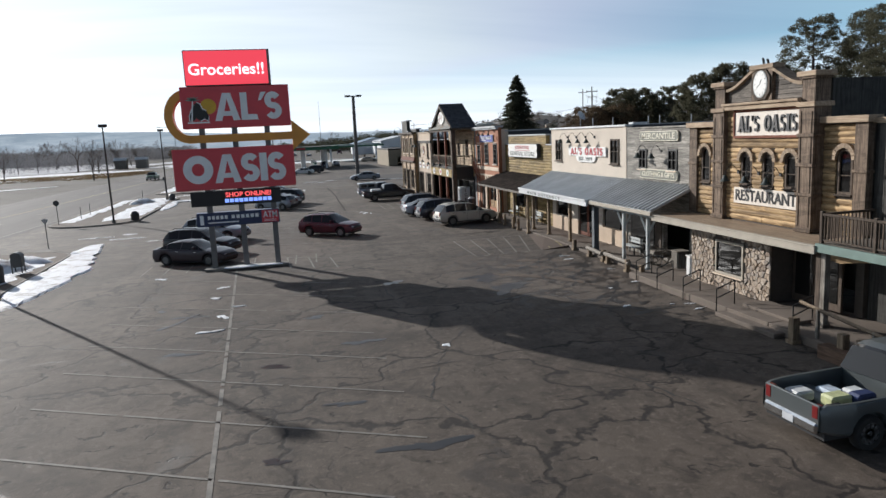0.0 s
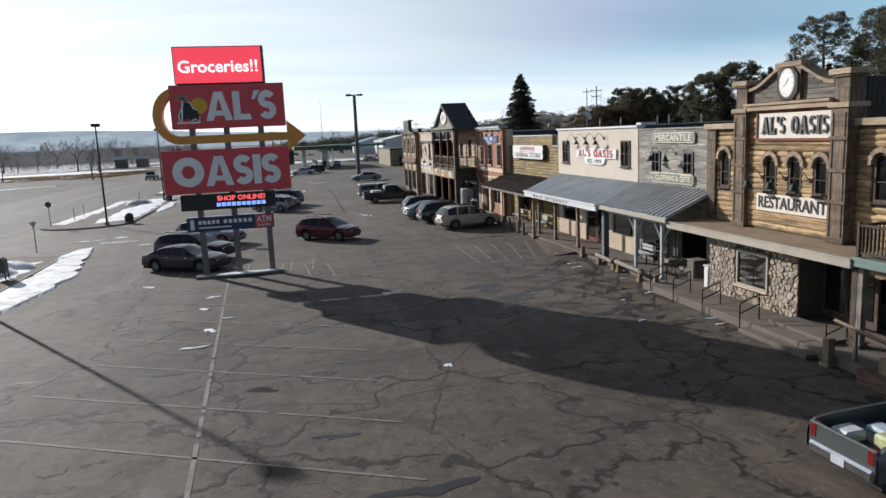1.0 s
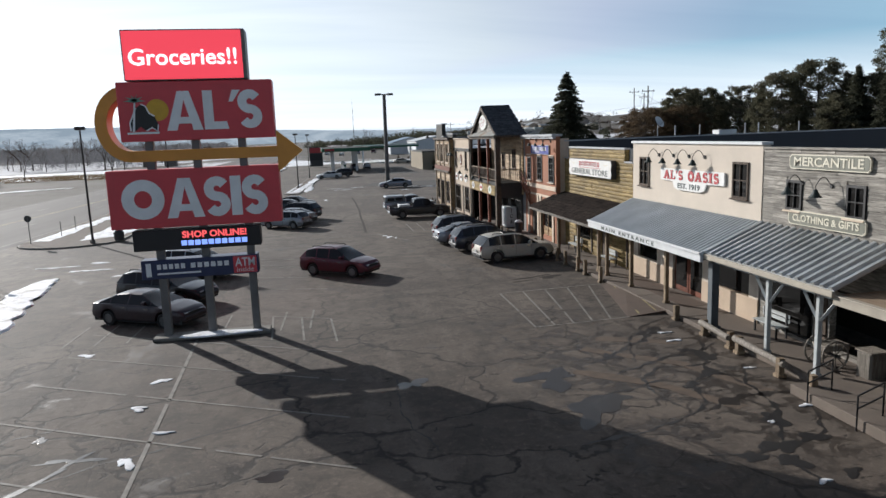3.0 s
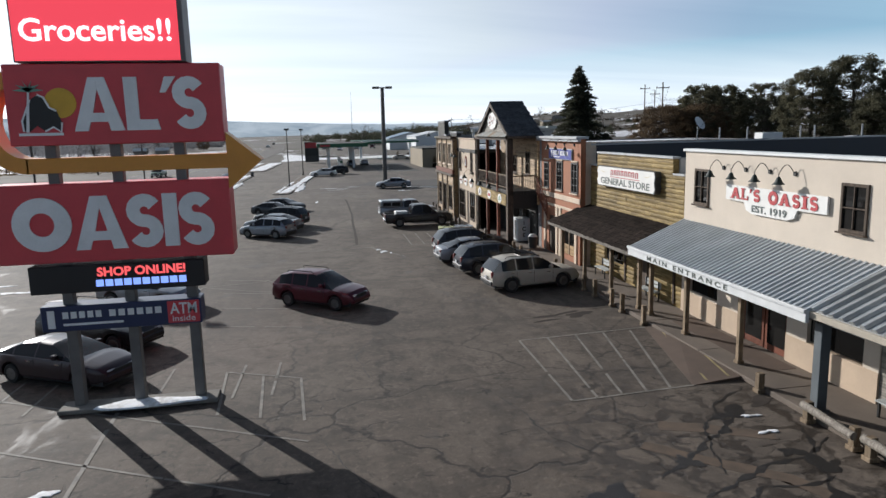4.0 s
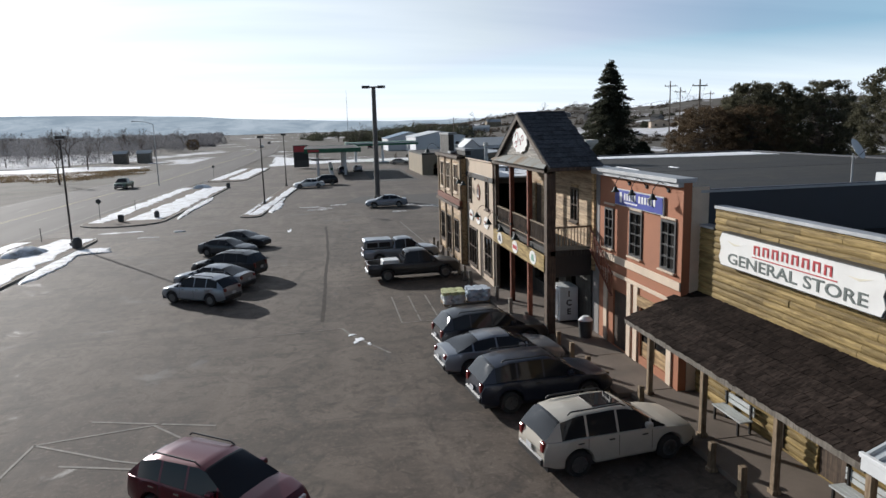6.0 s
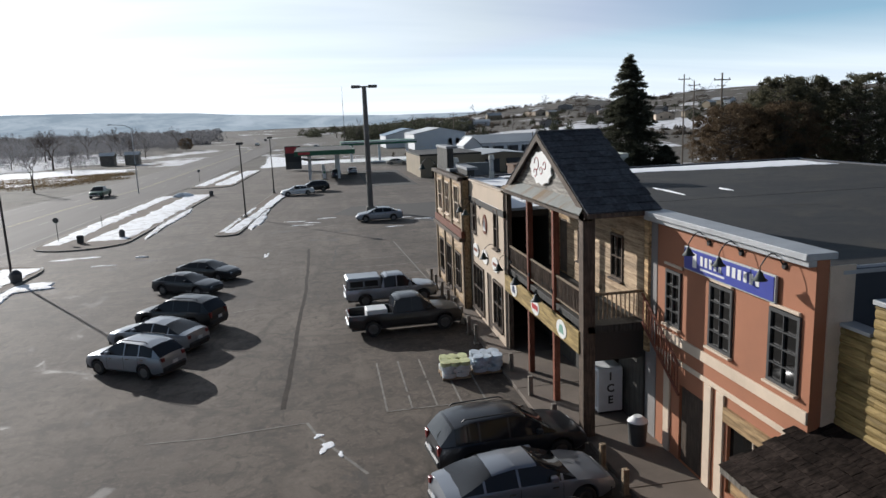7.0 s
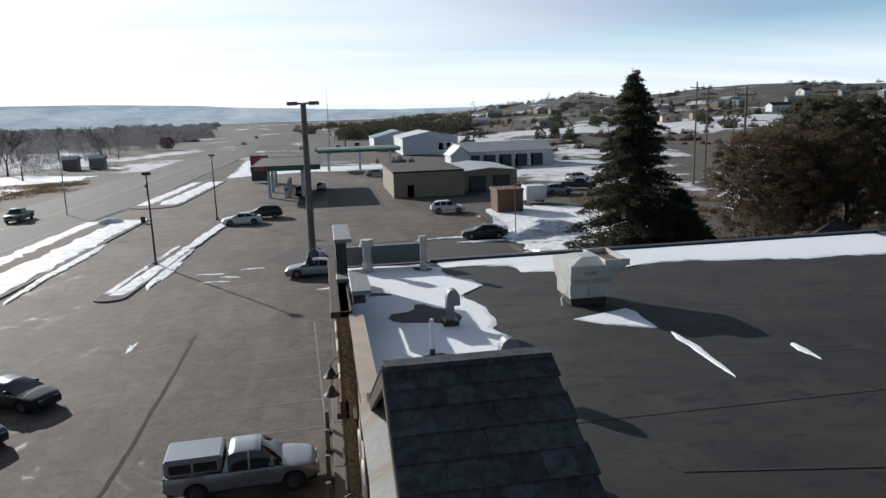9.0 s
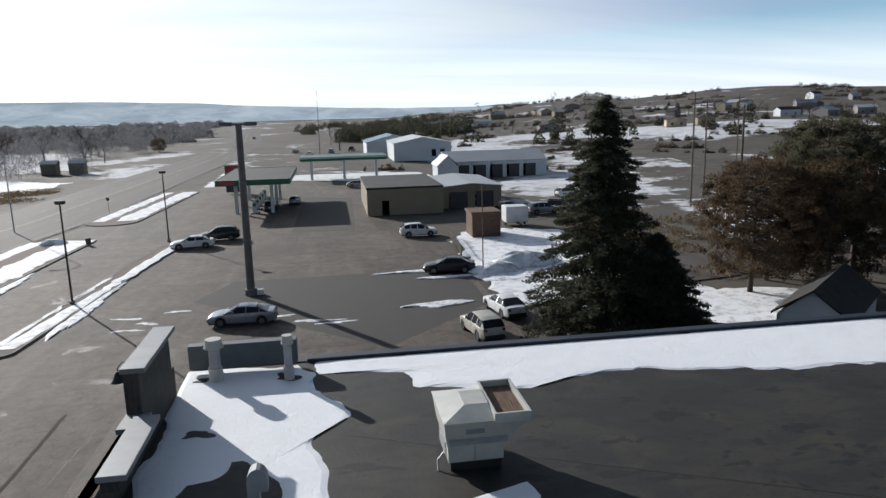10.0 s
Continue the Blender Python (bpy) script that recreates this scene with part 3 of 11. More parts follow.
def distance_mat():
    """The far valley side: a mile of bright winter haze put into a pale blue glowing colour."""
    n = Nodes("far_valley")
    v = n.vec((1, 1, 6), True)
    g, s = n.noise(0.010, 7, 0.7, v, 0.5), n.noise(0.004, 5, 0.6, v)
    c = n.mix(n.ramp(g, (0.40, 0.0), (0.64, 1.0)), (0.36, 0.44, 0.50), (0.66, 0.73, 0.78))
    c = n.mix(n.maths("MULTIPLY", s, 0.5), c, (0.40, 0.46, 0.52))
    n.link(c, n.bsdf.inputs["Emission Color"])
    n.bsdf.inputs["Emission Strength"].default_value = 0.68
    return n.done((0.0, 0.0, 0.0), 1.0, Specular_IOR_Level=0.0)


M["far_valley"] = distance_mat()
M["stone"] = stone_mat()
PAINT = {k: car_paint("paint_" + k, *v) for k, v in {
    "black": ((0.013, 0.013, 0.015), 0.3, 0.28, 0.025), "charcoal": ((0.024, 0.026, 0.031), 0.4, 0.28, 0.03), "navy": ((0.016, 0.021, 0.036), 0.4, 0.28, 0.03),
    "silver": ((0.235, 0.25, 0.275), 0.5, 0.30, 0.08), "white": ((0.66, 0.66, 0.65), 0.0), "maroon": ((0.085, 0.010, 0.020), 0.4, 0.28, 0.04),
    "grey": ((0.085, 0.098, 0.102), 0.4, 0.33, 0.2), "beige": ((0.45, 0.42, 0.36), 0.2, 0.35, 0.45), "green": ((0.05, 0.11, 0.06), 0.2), "plum": ((0.024, 0.013, 0.019), 0.4),
}.items()}

# ---- building blocks ----


def place(ob):
    """The world pose of a thing or part, by its parents."""
    m = ob.matrix_basis
    while ob.parent:
        ob = ob.parent
        m = ob.matrix_basis @ m
    return m


def thing(name, label, category, at=(0, 0, 0), turn=0.0, group="", kind=""):
    ob = new(name)
    ob.empty_display_size = 0.3
    ob.matrix_basis = pose(*at, 0, 0, turn)
    return tagged(ob, label, category, group, kind)


def mesh_of(bm, name, material, smooth=None):
    me = bpy.data.meshes.new(name)
    bm.normal_update()
    bm.to_mesh(me)
    bm.free()
    me.materials.append(material)
    if smooth is not None:
        me.shade_smooth()
        me.set_sharp_from_angle(angle=radians(smooth))
    return me


def part(name, bm, material, parent=None, label="", world_coords=True, smooth=None):
    """One mesh object under a thing or part. Its bmesh is in the world's coordinates, or in the thing's own."""
    me = mesh_of(bm, name, material, smooth)
    ob = new(name, me)
    if parent:
        if world_coords:
            me.transform(place(parent).inverted())
        ob.parent = parent
    return tagged(ob, label)


def setting(name, bm, material, label, category, smooth=None):
    ob = new(name, mesh_of(bm, name, material, smooth))
    return tagged(ob, label, category, "", "structure")


def bm_new():
    return bmesh.new()


BOX_FACES = ((0, 1, 3, 2), (4, 6, 7, 5), (0, 4, 5, 1), (2, 3, 7, 6), (0, 2, 6, 4), (1, 5, 7, 3))


def box(x0, x1, y0, y1, z0, z1, bm=None, bevel=0.0):
    own = bm is None
    bm = bm or bmesh.new()
    v = [bm.verts.new((x, y, z)) for x in (x0, x1) for y in (y0, y1) for z in (z0, z1)]
    fs = [bm.faces.new([v[i] for i in f]) for f in BOX_FACES]
    if bevel:
        bmesh.ops.bevel(bm, geom=list({e for f in fs for e in f.edges}), offset=bevel, segments=1, affect="EDGES")
    return bm


def tube(p0, p1, r0, r1=None, n=8, bm=None, caps=True):
    bm = bm or bmesh.new()
    r1 = r0 if r1 is None else r1
    p0, p1 = Vector(p0), Vector(p1)
    q = (p1 - p0).to_track_quat("Z", "Y")
    rings = []
    for p, r in ((p0, r0), (p1, r1)):
        rings.append([bm.verts.new(p + q @ Vector((r * math.cos(a), r * math.sin(a), 0))) for a in (math.tau * i / n for i in range(n))])
    for i in range(n):
        bm.faces.new((rings[0][i], rings[0][(i + 1) % n], rings[1][(i + 1) % n], rings[1][i]))
    if caps:
        bm.faces.new(rings[0][::-1])
        bm.faces.new(rings[1])
    return bm


def bent_tube(points, r, n=6, bm=None):
    bm = bm or bmesh.new()
    for a, b in zip(points, points[1:]):
        tube(a, b, r, r, n, bm)
    return bm


def slab(outline, axis, a, b, bm=None):
    """A flat outline (pairs) pushed out along an axis from a to b. Pairs are the two other axes in order."""
    bm = bm or bmesh.new()

    def at(p, d):
        return {"x": (d, p[0], p[1]), "y": (p[0], d, p[1]), "z": (p[0], p[1], d)}[axis]
    lo, hi = [bm.verts.new(at(p, a)) for p in outline], [bm.verts.new(at(p, b)) for p in outline]
    bm.faces.new(lo[::-1]), bm.faces.new(hi)
    n = len(outline)
    for i in range(n):
        bm.faces.new((lo[i], lo[(i + 1) % n], hi[(i + 1) % n], hi[i]))
    bmesh.ops.recalc_face_normals(bm, faces=bm.faces)
    return bm


def ribbon(path, wide, axis, a, b, bm=None):
    """A flat band of even width along a bent path (pairs), pushed out along an axis from a to b; a closed path makes a ring."""
    bm = bm or bmesh.new()
    closed = math.dist(path[0], path[-1]) < 1e-6
    pts = [Vector(p) for p in (path[:-1] if closed else path)]
    n = len(pts)
    edge = []
    for i in range(n):
        d = (pts[(i + 1) % n] - pts[i - 1]) if closed or 0 < i < n - 1 else (pts[1] - pts[0] if i == 0 else pts[-1] - pts[-2])
        d.normalize()
        o = Vector((-d.y, d.x)) * wide / 2
        edge.append((pts[i] - o, pts[i] + o))

    def at(p, d):
        return {"x": (d, p[0], p[1]), "y": (p[0], d, p[1])}[axis]
    rows = [[bm.verts.new(at(p, d)) for p, d in ((l, a), (r, a), (r, b), (l, b))] for l, r in edge]
    for i in range(n if closed else n - 1):
        p, q = rows[i], rows[(i + 1) % n]
        for j in range(4):
            bm.faces.new((p[j], p[(j + 1) % 4], q[(j + 1) % 4], q[j]))
    if not closed:
        bm.faces.new(rows[0]), bm.faces.new(rows[-1][::-1])
    bmesh.ops.recalc_face_normals(bm, faces=bm.faces)
    return bm


def bow(cx, cz, rx, rz, n=9):
    """A double bow: two round turns joined by a slanting neck, as a path of pairs within the given half sizes."""
    top = [(math.cos(t), 0.5 + 0.5 * math.sin(t)) for t in (radians(28 + 232 * i / n) for i in range(n + 1))]
    low = [(math.cos(t), -0.5 + 0.5 * math.sin(t)) for t in (radians(80 - 232 * i / n) for i in range(n + 1))]
    return [(cx + rx * p, cz + rz * q) for p, q in top + low]


def sloped(y0, y1, xa, za, xb, zb, thick, bm=None):
    """A roof sheet along y, from (xa, za) at the eave to (xb, zb) at the wall."""
    bm = bm or bmesh.new()
    v = [bm.verts.new(p) for y in (y0, y1) for p in ((xa, y, za - thick), (xb, y, zb - thick), (xb, y, zb), (xa, y, za))]
    for f in ((0, 1, 2, 3), (7, 6, 5, 4), (0, 4, 5, 1), (1, 5, 6, 2), (2, 6, 7, 3), (3, 7, 4, 0)):
        bm.faces.new([v[i] for i in f])
    bmesh.ops.recalc_face_normals(bm, faces=bm.faces)
    return bm


def blob_outline(cx, cy, rx, ry, n=28, rough=0.25, seed=0, turn=0.0):
    rng = random.Random(seed)
    ph = [rng.uniform(0, math.tau) for _ in range(4)]
    am = [rough, rough * 0.6, rough * 0.45, rough * 0.3]
    out = []
    for i in range(n):
        a = math.tau * i / n
        r = 1 + sum(am[k] * math.sin((k + 2) * a + ph[k]) for k in range(4)) + rng.uniform(-0.06, 0.06)
        x, y = rx * r * math.cos(a), ry * r * math.sin(a)
        c, s = math.cos(turn), math.sin(turn)
        out.append((cx + x * c - y * s, cy + x * s + y * c))
    return out


def ragged(outline, amp=0.3, step=0.3, seed=0.0):
    """The same outline cut finer and frayed at several scales."""
    out = []
    n = len(outline)
    for i in range(n):
        (x0, y0), (x1, y1) = outline[i], outline[(i + 1) % n]
        k = max(1, int(math.hypot(x1 - x0, y1 - y0) / step))
        for j in range(k):
            x, y = x0 + (x1 - x0) * j / k, y0 + (y1 - y0) * j / k
            d = noise.noise_vector(Vector((x * 0.45, y * 0.45, seed))) * 1.2 + noise.noise_vector(Vector((x * 1.5, y * 1.5, seed + 4))) * 0.6 + noise.noise_vector(Vector((x * 4.5, y * 4.5, seed + 9))) * 0.35
            out.append((x + d.x * amp, y + d.y * amp))
    return out


def sheet(outline, z, thick=0.02, bm=None):
    """A thin lying patch whose edge thins out."""
    bm = bm or bmesh.new()
    n = len(outline)
    cx, cy = sum(p[0] for p in outline) / n, sum(p[1] for p in outline) / n
    rings = []
    for k, h in ((1.0, 0.0), (0.93, thick), (0.5, thick * 1.3)):
        rings.append([bm.verts.new((cx + (x - cx) * k, cy + (y - cy) * k, z + h)) for x, y in outline])
    for a, b in zip(rings, rings[1:]):
        for i in range(n):
            bm.faces.new((a[i], a[(i + 1) % n], b[(i + 1) % n], b[i]))
    bm.faces.new(rings[-1])
    return bm


def letters(text, size, m, depth, material, parent, name="lettering", label="", width=None, bold=0.0):
    """Raised writing. m turns its x (along the line), y (up) and z (out) into the world."""
    cu = bpy.data.curves.new("writing", "FONT")
    cu.body, cu.size, cu.extrude, cu.align_x, cu.align_y, cu.offset = text, size, depth, "CENTER", "CENTER", bold
    cu.resolution_u = 3
    tmp = bpy.data.objects.new("writing", cu)
    scene.collection.objects.link(tmp)
    dg = bpy.context.evaluated_depsgraph_get()
    me = bpy.data.meshes.new_from_object(tmp.evaluated_get(dg))
    bpy.data.objects.remove(tmp)
    bpy.data.curves.remove(cu)
    me.name = name
    if width:
        xs = [v.co.x for v in me.vertices]
        w = max(xs) - min(xs)
        mid = (max(xs) + min(xs)) / 2
        me.transform(Matrix.Translation((-mid, 0, 0)))
        me.transform(Matrix.Diagonal((width / w, 1, 1, 1)))
    me.materials.clear()
    me.materials.append(material)
    me.transform(m)
    if parent:
        me.transform(place(parent).inverted())
    ob = new(name, me)
    ob.parent = parent
    return tagged(ob, label)


def face_west(x, y, z):
    """Writing on a front that looks along -x: the line runs along -y."""
    return Matrix(((0, 0, -1, x), (-1, 0, 0, y), (0, 1, 0, z), (0, 0, 0, 1)))


def face_south(x, y, z):
    """Writing on a board that looks along -y."""
    return Matrix(((1, 0, 0, x), (0, 0, -1, y), (0, 1, 0, z), (0, 0, 0, 1)))


def copies(me, name, parent, spots):
    """Pieces of their own on one mesh; spots are local poses."""
    for m in spots:
        ob = new(name, me)
        ob.parent = parent
        ob.matrix_basis = m

# ---- ground, lot, road ----


def step01(a, b, v):
    t = min(1.0, max(0.0, (v - a) / (b - a)))
    return t * t * (3 - 2 * t)


RIDGE = ((-180, 0), (4, 0), (9, 9), (16, 18), (18.5, 22), (21, 28.5), (23.5, 22), (27, 26), (30, 31), (34, 34), (41, 31), (60, 30), (110, 26), (160, 0), (181, 0))


def land(x, y):
    """Height of the land: level round the lot, a ridge of hills to the north-east, a gentle rise far off."""
    dx, dy = x - 20, y - 70
    d = math.hypot(dx, dy)
    b = math.degrees(math.atan2(dx, dy))
    for (b0, h0), (b1, h1) in zip(RIDGE, RIDGE[1:]):
        if b <= b1:
            ridge = h0 + (h1 - h0) * step01(b0, b1, b)
            break
    n = noise.fractal(Vector((x / 420, y / 420, 3.0)), 1.0, 2.0, 5)
    n2 = noise.fractal(Vector((x / 130, y / 130, 7.0)), 1.0, 2.0, 4)
    z = ridge * (0.22 * step01(150, 420, d) + 0.78 * step01(380, 900, d)) * (1 + 0.10 * n + 0.04 * n2)
    z += step01(1100, 2600, d) * (6 + 8 * n)
    z += step01(160, 400, d) * 0.9 * n2
    return z - 0.05


def ground_sheet():
    bm = bmesh.new()
    rings = [0, 15, 30, 60, 90, 120, 150, 185, 225, 270, 320, 380, 450, 530, 620, 720, 830, 950, 1100, 1300, 1550, 1850, 2200, 2600, 3100, 3700, 4400]
    n = 288
    grid = []
    for r in rings[1:]:
        row = []
        for i in range(n):
            a = math.tau * i / n
            x, y = 20 + r * math.sin(a), 70 + r * math.cos(a)
            row.append(bm.verts.new((x, y, land(x, y))))
        grid.append(row)
    c = bm.verts.new((20, 70, -0.05))
    for i in range(n):
        j = (i + 1) % n
        bm.faces.new((c, grid[0][j], grid[0][i]))
        for a, b in zip(grid, grid[1:]):
            bm.faces.new((a[i], a[j], b[j], b[i]))
    bmesh.ops.recalc_face_normals(bm, faces=bm.faces)
    for f in bm.faces:
        if f.normal.z < 0:
            f.normal_flip()
    return setting("ground", bm, M["ground"], "winter ground of dead grass and thin drifted snow", "ground", 60)


ground_sheet()
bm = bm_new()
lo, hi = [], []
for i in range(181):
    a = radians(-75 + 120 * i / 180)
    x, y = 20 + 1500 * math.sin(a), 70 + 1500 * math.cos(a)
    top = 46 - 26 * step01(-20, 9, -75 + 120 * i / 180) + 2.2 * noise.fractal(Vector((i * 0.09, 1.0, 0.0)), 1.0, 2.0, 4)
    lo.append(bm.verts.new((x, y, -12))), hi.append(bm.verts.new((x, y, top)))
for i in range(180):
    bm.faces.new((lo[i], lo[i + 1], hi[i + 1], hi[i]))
# strip that glows by itself, in place of hills paled by air
setting("backdrop", bm, M["far_valley"], "far valley side with snow, its pale blue haze put into a glow", "backdrop")


def flat(outline, z, name, material, label, category, thick=0.03):
    bm = slab(outline, "z", z - thick, z)
    return setting(name, bm, material, label, category)


flat([(-24, -60), (60, -60), (60, 30), (24, 60), (24, 92), (34, 100), (34, 118), (34.5, 146), (27, 160), (27, 205), (12, 232), (-6, 226), (-13, 180), (-18, 150), (-20, 110), (-23.5, 66)], 0.0,
     "lot_pavement", M["asphalt"], "worn grey asphalt parking lot with cracks and stains", "parking lot", 0.2)
RIGHT = [(-28, -200), (-25, -60), (-23.3, 66), (-20, 110), (-18, 150), (-14.5, 182), (-12.5, 260), (-10, 330), (-14, 460), (-32, 640), (-75, 880), (-150, 1200)]
LEFT = [(x - 19, y) for x, y in RIGHT]
bm = bm_new()
va = [bm.verts.new((x, y, land(x, y) + 0.10 if y > 300 else 0.012)) for x, y in RIGHT]
vb = [bm.verts.new((x, y, land(x, y) + 0.10 if y > 300 else 0.012)) for x, y in LEFT]
for i in range(len(va) - 1):
    bm.faces.new((va[i], va[i + 1], vb[i + 1], vb[i]))
setting("road", bm, M["road"], "wide sun-bleached asphalt highway beside the lot", "road")
for k, off in (("edge", -0.9), ("lane", -6.2), ("centre", -9.4), ("centre", -9.8), ("lane", -13.2), ("edge", -18.2)):
    bm = bm_new()
    for (x0, y0), (x1, y1) in zip(RIGHT[1:9], RIGHT[2:10]):
        length = math.hypot(x1 - x0, y1 - y0)
        steps = [(0.0, 1.0)] if k != "lane" else [(i * 12 / length, (i * 12 + 3.2) / length) for i in range(int(length / 12))]
        for s0, s1 in steps:
            a, b = (x0 + (x1 - x0) * s0 + off, y0 + (y1 - y0) * s0), (x0 + (x1 - x0) * s1 + off, y0 + (y1 - y0) * s1)
            h0, h1 = (land(*p) + 0.12 if p[1] > 300 else 0.018 for p in (a, b))
            w = 0.07
            q = [bm.verts.new(p) for p in ((a[0] - w, a[1], h0), (a[0] + w, a[1], h0), (b[0] + w, b[1], h1), (b[0] - w, b[1], h1))]
            bm.faces.new(q)
    setting("road_line", bm, M["yellow_line" if k == "centre" else "line"], "worn painted line on the highway", "road marking")

def stripe(a, b, w=0.1, material="line", wear=0.0):
    """A painted line on the lot, in a few worn runs."""
    a, b = Vector(a), Vector(b)
    d = (b - a).normalized()
    n = Vector((-d.y, d.x)) * w / 2
    bm = bm_new()
    rng = random.Random(int(a.x * 100 + a.y * 10))
    length, at = (b - a).length, 0.0
    while at < length:
        run = min(length - at, rng.uniform(1.2, 4.0))
        p, q = a + d * at, a + d * (at + run)
        bm.faces.new([bm.verts.new((v.x, v.y, 0.010)) for v in (p - n, q - n, q + n, p + n)])
        at += run + (rng.uniform(0.05, 0.5) if rng.random() < wear else 0.0)
    bmesh.ops.recalc_face_normals(bm, faces=bm.faces)
    for f in bm.faces:
        if f.normal.z < 0:
            f.normal_flip()
    return setting("parking_line", bm, M[material], "faded painted parking line on the asphalt", "road marking")


stripe((-1.45, 0), (-2.75, 41.0), 0.12, wear=0.4)
for k in range(-5, 9):
    yc = 15.08 + 3.16 * k
    stripe((-7.3, yc + 2.8), (2.95, yc - 2.7), 0.085, wear=0.45)
for k in range(9):
    x = -8.0 + 1.22 * k
    if not -4.2 < x < 0.1:
        stripe((x, 41.4), (x + 0.15, 44.6), 0.09, wear=0.5)
for k in range(3):
    stripe((0.1 + 1.28 * k, 43.95 - 0.6 * k), (0.26 + 1.28 * k, 40.1 - 0.5 * k), 0.09)
stripe((0.1, 43.95), (2.66, 42.75), 0.09)
stripe((-1.8, 44.8), (-1.85, 42.0), 0.08)
for y in (49.4, 52.6, 55.8, 59.0):
    stripe((-1.6, y + 1.0), (2.6, y - 0.3), 0.1, wear=0.5)
for k in range(5):
    stripe((10.98 + 1.18 * k, 44.95 + 0.06 * k), (10.8 + 0.84 * k, 38.66 + 0.07 * k), 0.09, wear=0.2)
stripe((10.98, 44.95), (16.5, 45.4), 0.09)
stripe((10.8, 38.66), (15.0, 39.0), 0.09)
for k in range(5):
    stripe((10.1 + 0.95 * k, 74.6), (10.05 + 0.95 * k, 69.2), 0.08, wear=0.3)
stripe((10.0, 69.2), (14.2, 69.3), 0.08)
for y in (89.6, 92.7, 95.9, 99.0):
    stripe((10.4, y), (15.2, y + 0.2), 0.09, wear=0.5)
stripe((14.9, 90), (14.3, 106), 0.1, wear=0.3)
stripe((0.5, 84.5), (3.9, 86.2), 0.1, "line", 0.5)

# repairs, meltwater and snow lying on the asphalt
rng = random.Random(5)
for x, y, rx, ry, seed in ((5.0, 33.5, 0.5, 0.7, 1), (9.9, 30.4, 1.1, 0.9, 2), (9.3, 33.0, 0.8, 0.7, 3), (2.4, 24.0, 0.6, 0.4, 4), (-0.6, 22.4, 0.5, 0.3, 5),
                           (0.9, 28.2, 0.55, 0.3, 6), (1.3, 18.4, 0.5, 0.3, 7), (2.9, 15.2, 0.9, 0.5, 8), (-3.8, 24.9, 0.7, 0.3, 9), (-0.6, 15.4, 0.35, 0.25, 10), (-4.2, 30.4, 0.9, 0.2, 11)):
    setting("puddle", sheet(ragged(blob_outline(x, y, rx * 0.8, ry * 0.6, 28, 0.4, seed), 0.16, 0.12, seed), 0.004, 0.002), M["puddle"], "shallow dark meltwater puddle in the asphalt", "puddle")
for k, (x, y, rx, ry) in enumerate(((13.6, 48.2, 1.0, 0.18), (14.6, 48.0, 0.6, 0.35), (12.9, 47.4, 0.5, 0.15), (16.2, 37.4, 0.5, 0.25), (14.4, 36.6, 0.4, 0.2))):
    setting("oil_stain", sheet(ragged(blob_outline(x, y, rx, ry, 26, 0.3, 90 + k, 0.3), 0.4 * ry, 0.08, k), 0.004, 0.002), M["worn"], "dark broken stain on the asphalt", "stain")
for k, (x0, y0, x1, y1) in enumerate(((-7.0, 28.0, 2.6, 33.0), (9.3, 106.0, 8.7, 97.0))):
    bm = bm_new()
    p, q = Vector((x0, y0)), Vector((x1, y1))
    d = (q - p).normalized()
    nrm = Vector((-d.y, d.x))
    m = 26
    lo, hi = [], []
    for i in range(m + 1):
        c = p + (q - p) * i / m + nrm * 0.25 * noise.noise(Vector((i * 0.35, k * 5.0, 0)))
        w = 0.025 + 0.05 * abs(noise.noise(Vector((i * 0.5, k * 3.0, 4))))
        lo.append(bm.verts.new((*(c - nrm * w), 0.005))), hi.append(bm.verts.new((*(c + nrm * w), 0.005)))
    for i in range(m):
        bm.faces.new((lo[i], lo[i + 1], hi[i + 1], hi[i]))
    bmesh.ops.recalc_face_normals(bm, faces=bm.faces)
    setting("tar_seam", bm, M["tar"], "dark sealed seam across the asphalt", "seam")
for k, (x, y, rx, ry) in enumerate(((7.8, 66.9, 0.22, 0.36), (7.5, 67.8, 0.13, 0.2), (8.2, 66.2, 0.12, 0.14), (3.4, 103.5, 0.16, 1.0), (15.5, 24.3, 0.14, 0.08), (15.9, 32.0, 0.16, 0.08), (-3.1, 36.2, 0.28, 0.2), (-2.7, 29.9, 0.22, 0.28), (5.1, 22.6, 0.1, 0.2), (-6.6, 40.0, 0.3, 0.2),
                                    (6.0, 120.0, 0.9, 0.25), (7.1, 121.6, 0.8, 0.3), (5.4, 123.2, 0.9, 0.3), (8.6, 124.5, 0.7, 0.35), (19.6, 119.4, 1.6, 0.3), (21.2, 118.6, 1.2, 0.25), (17.0, 121.2, 1.0, 0.2), (15.2, 115.0, 0.8, 0.2),
                                    (-12.4, 60.0, 1.0, 0.3), (-12.6, 63.0, 0.8, 0.25), (-9.8, 57.2, 0.7, 0.2), (-15.0, 62.0, 0.9, 0.25), (-8.4, 61.0, 0.9, 0.2), (-9.6, 104.0, 0.7, 0.25), (-13.0, 108.2, 1.4, 0.5), (-4.2, 52.6, 0.3, 0.2))):
    setting("snow_scrap", sheet(ragged(blob_outline(x, y, rx, ry, 26, 0.4, 200 + k), 0.3 * min(rx, ry) + 0.03, 0.08, k), 0.004, 0.015), M["dirty_snow"], "scrap of old snow left on the asphalt", "snow")
flat([(15.9, 160.5), (24.2, 159.6), (24.9, 196), (16.4, 199)], 0.006, "asphalt_patch", M["patch"], "fresh dark rectangle of new asphalt", "asphalt patch", 0.005)
bm = bm_new()
low = [(14.95, 39.0, 0.006), (16.45, 45.45, 0.006)]
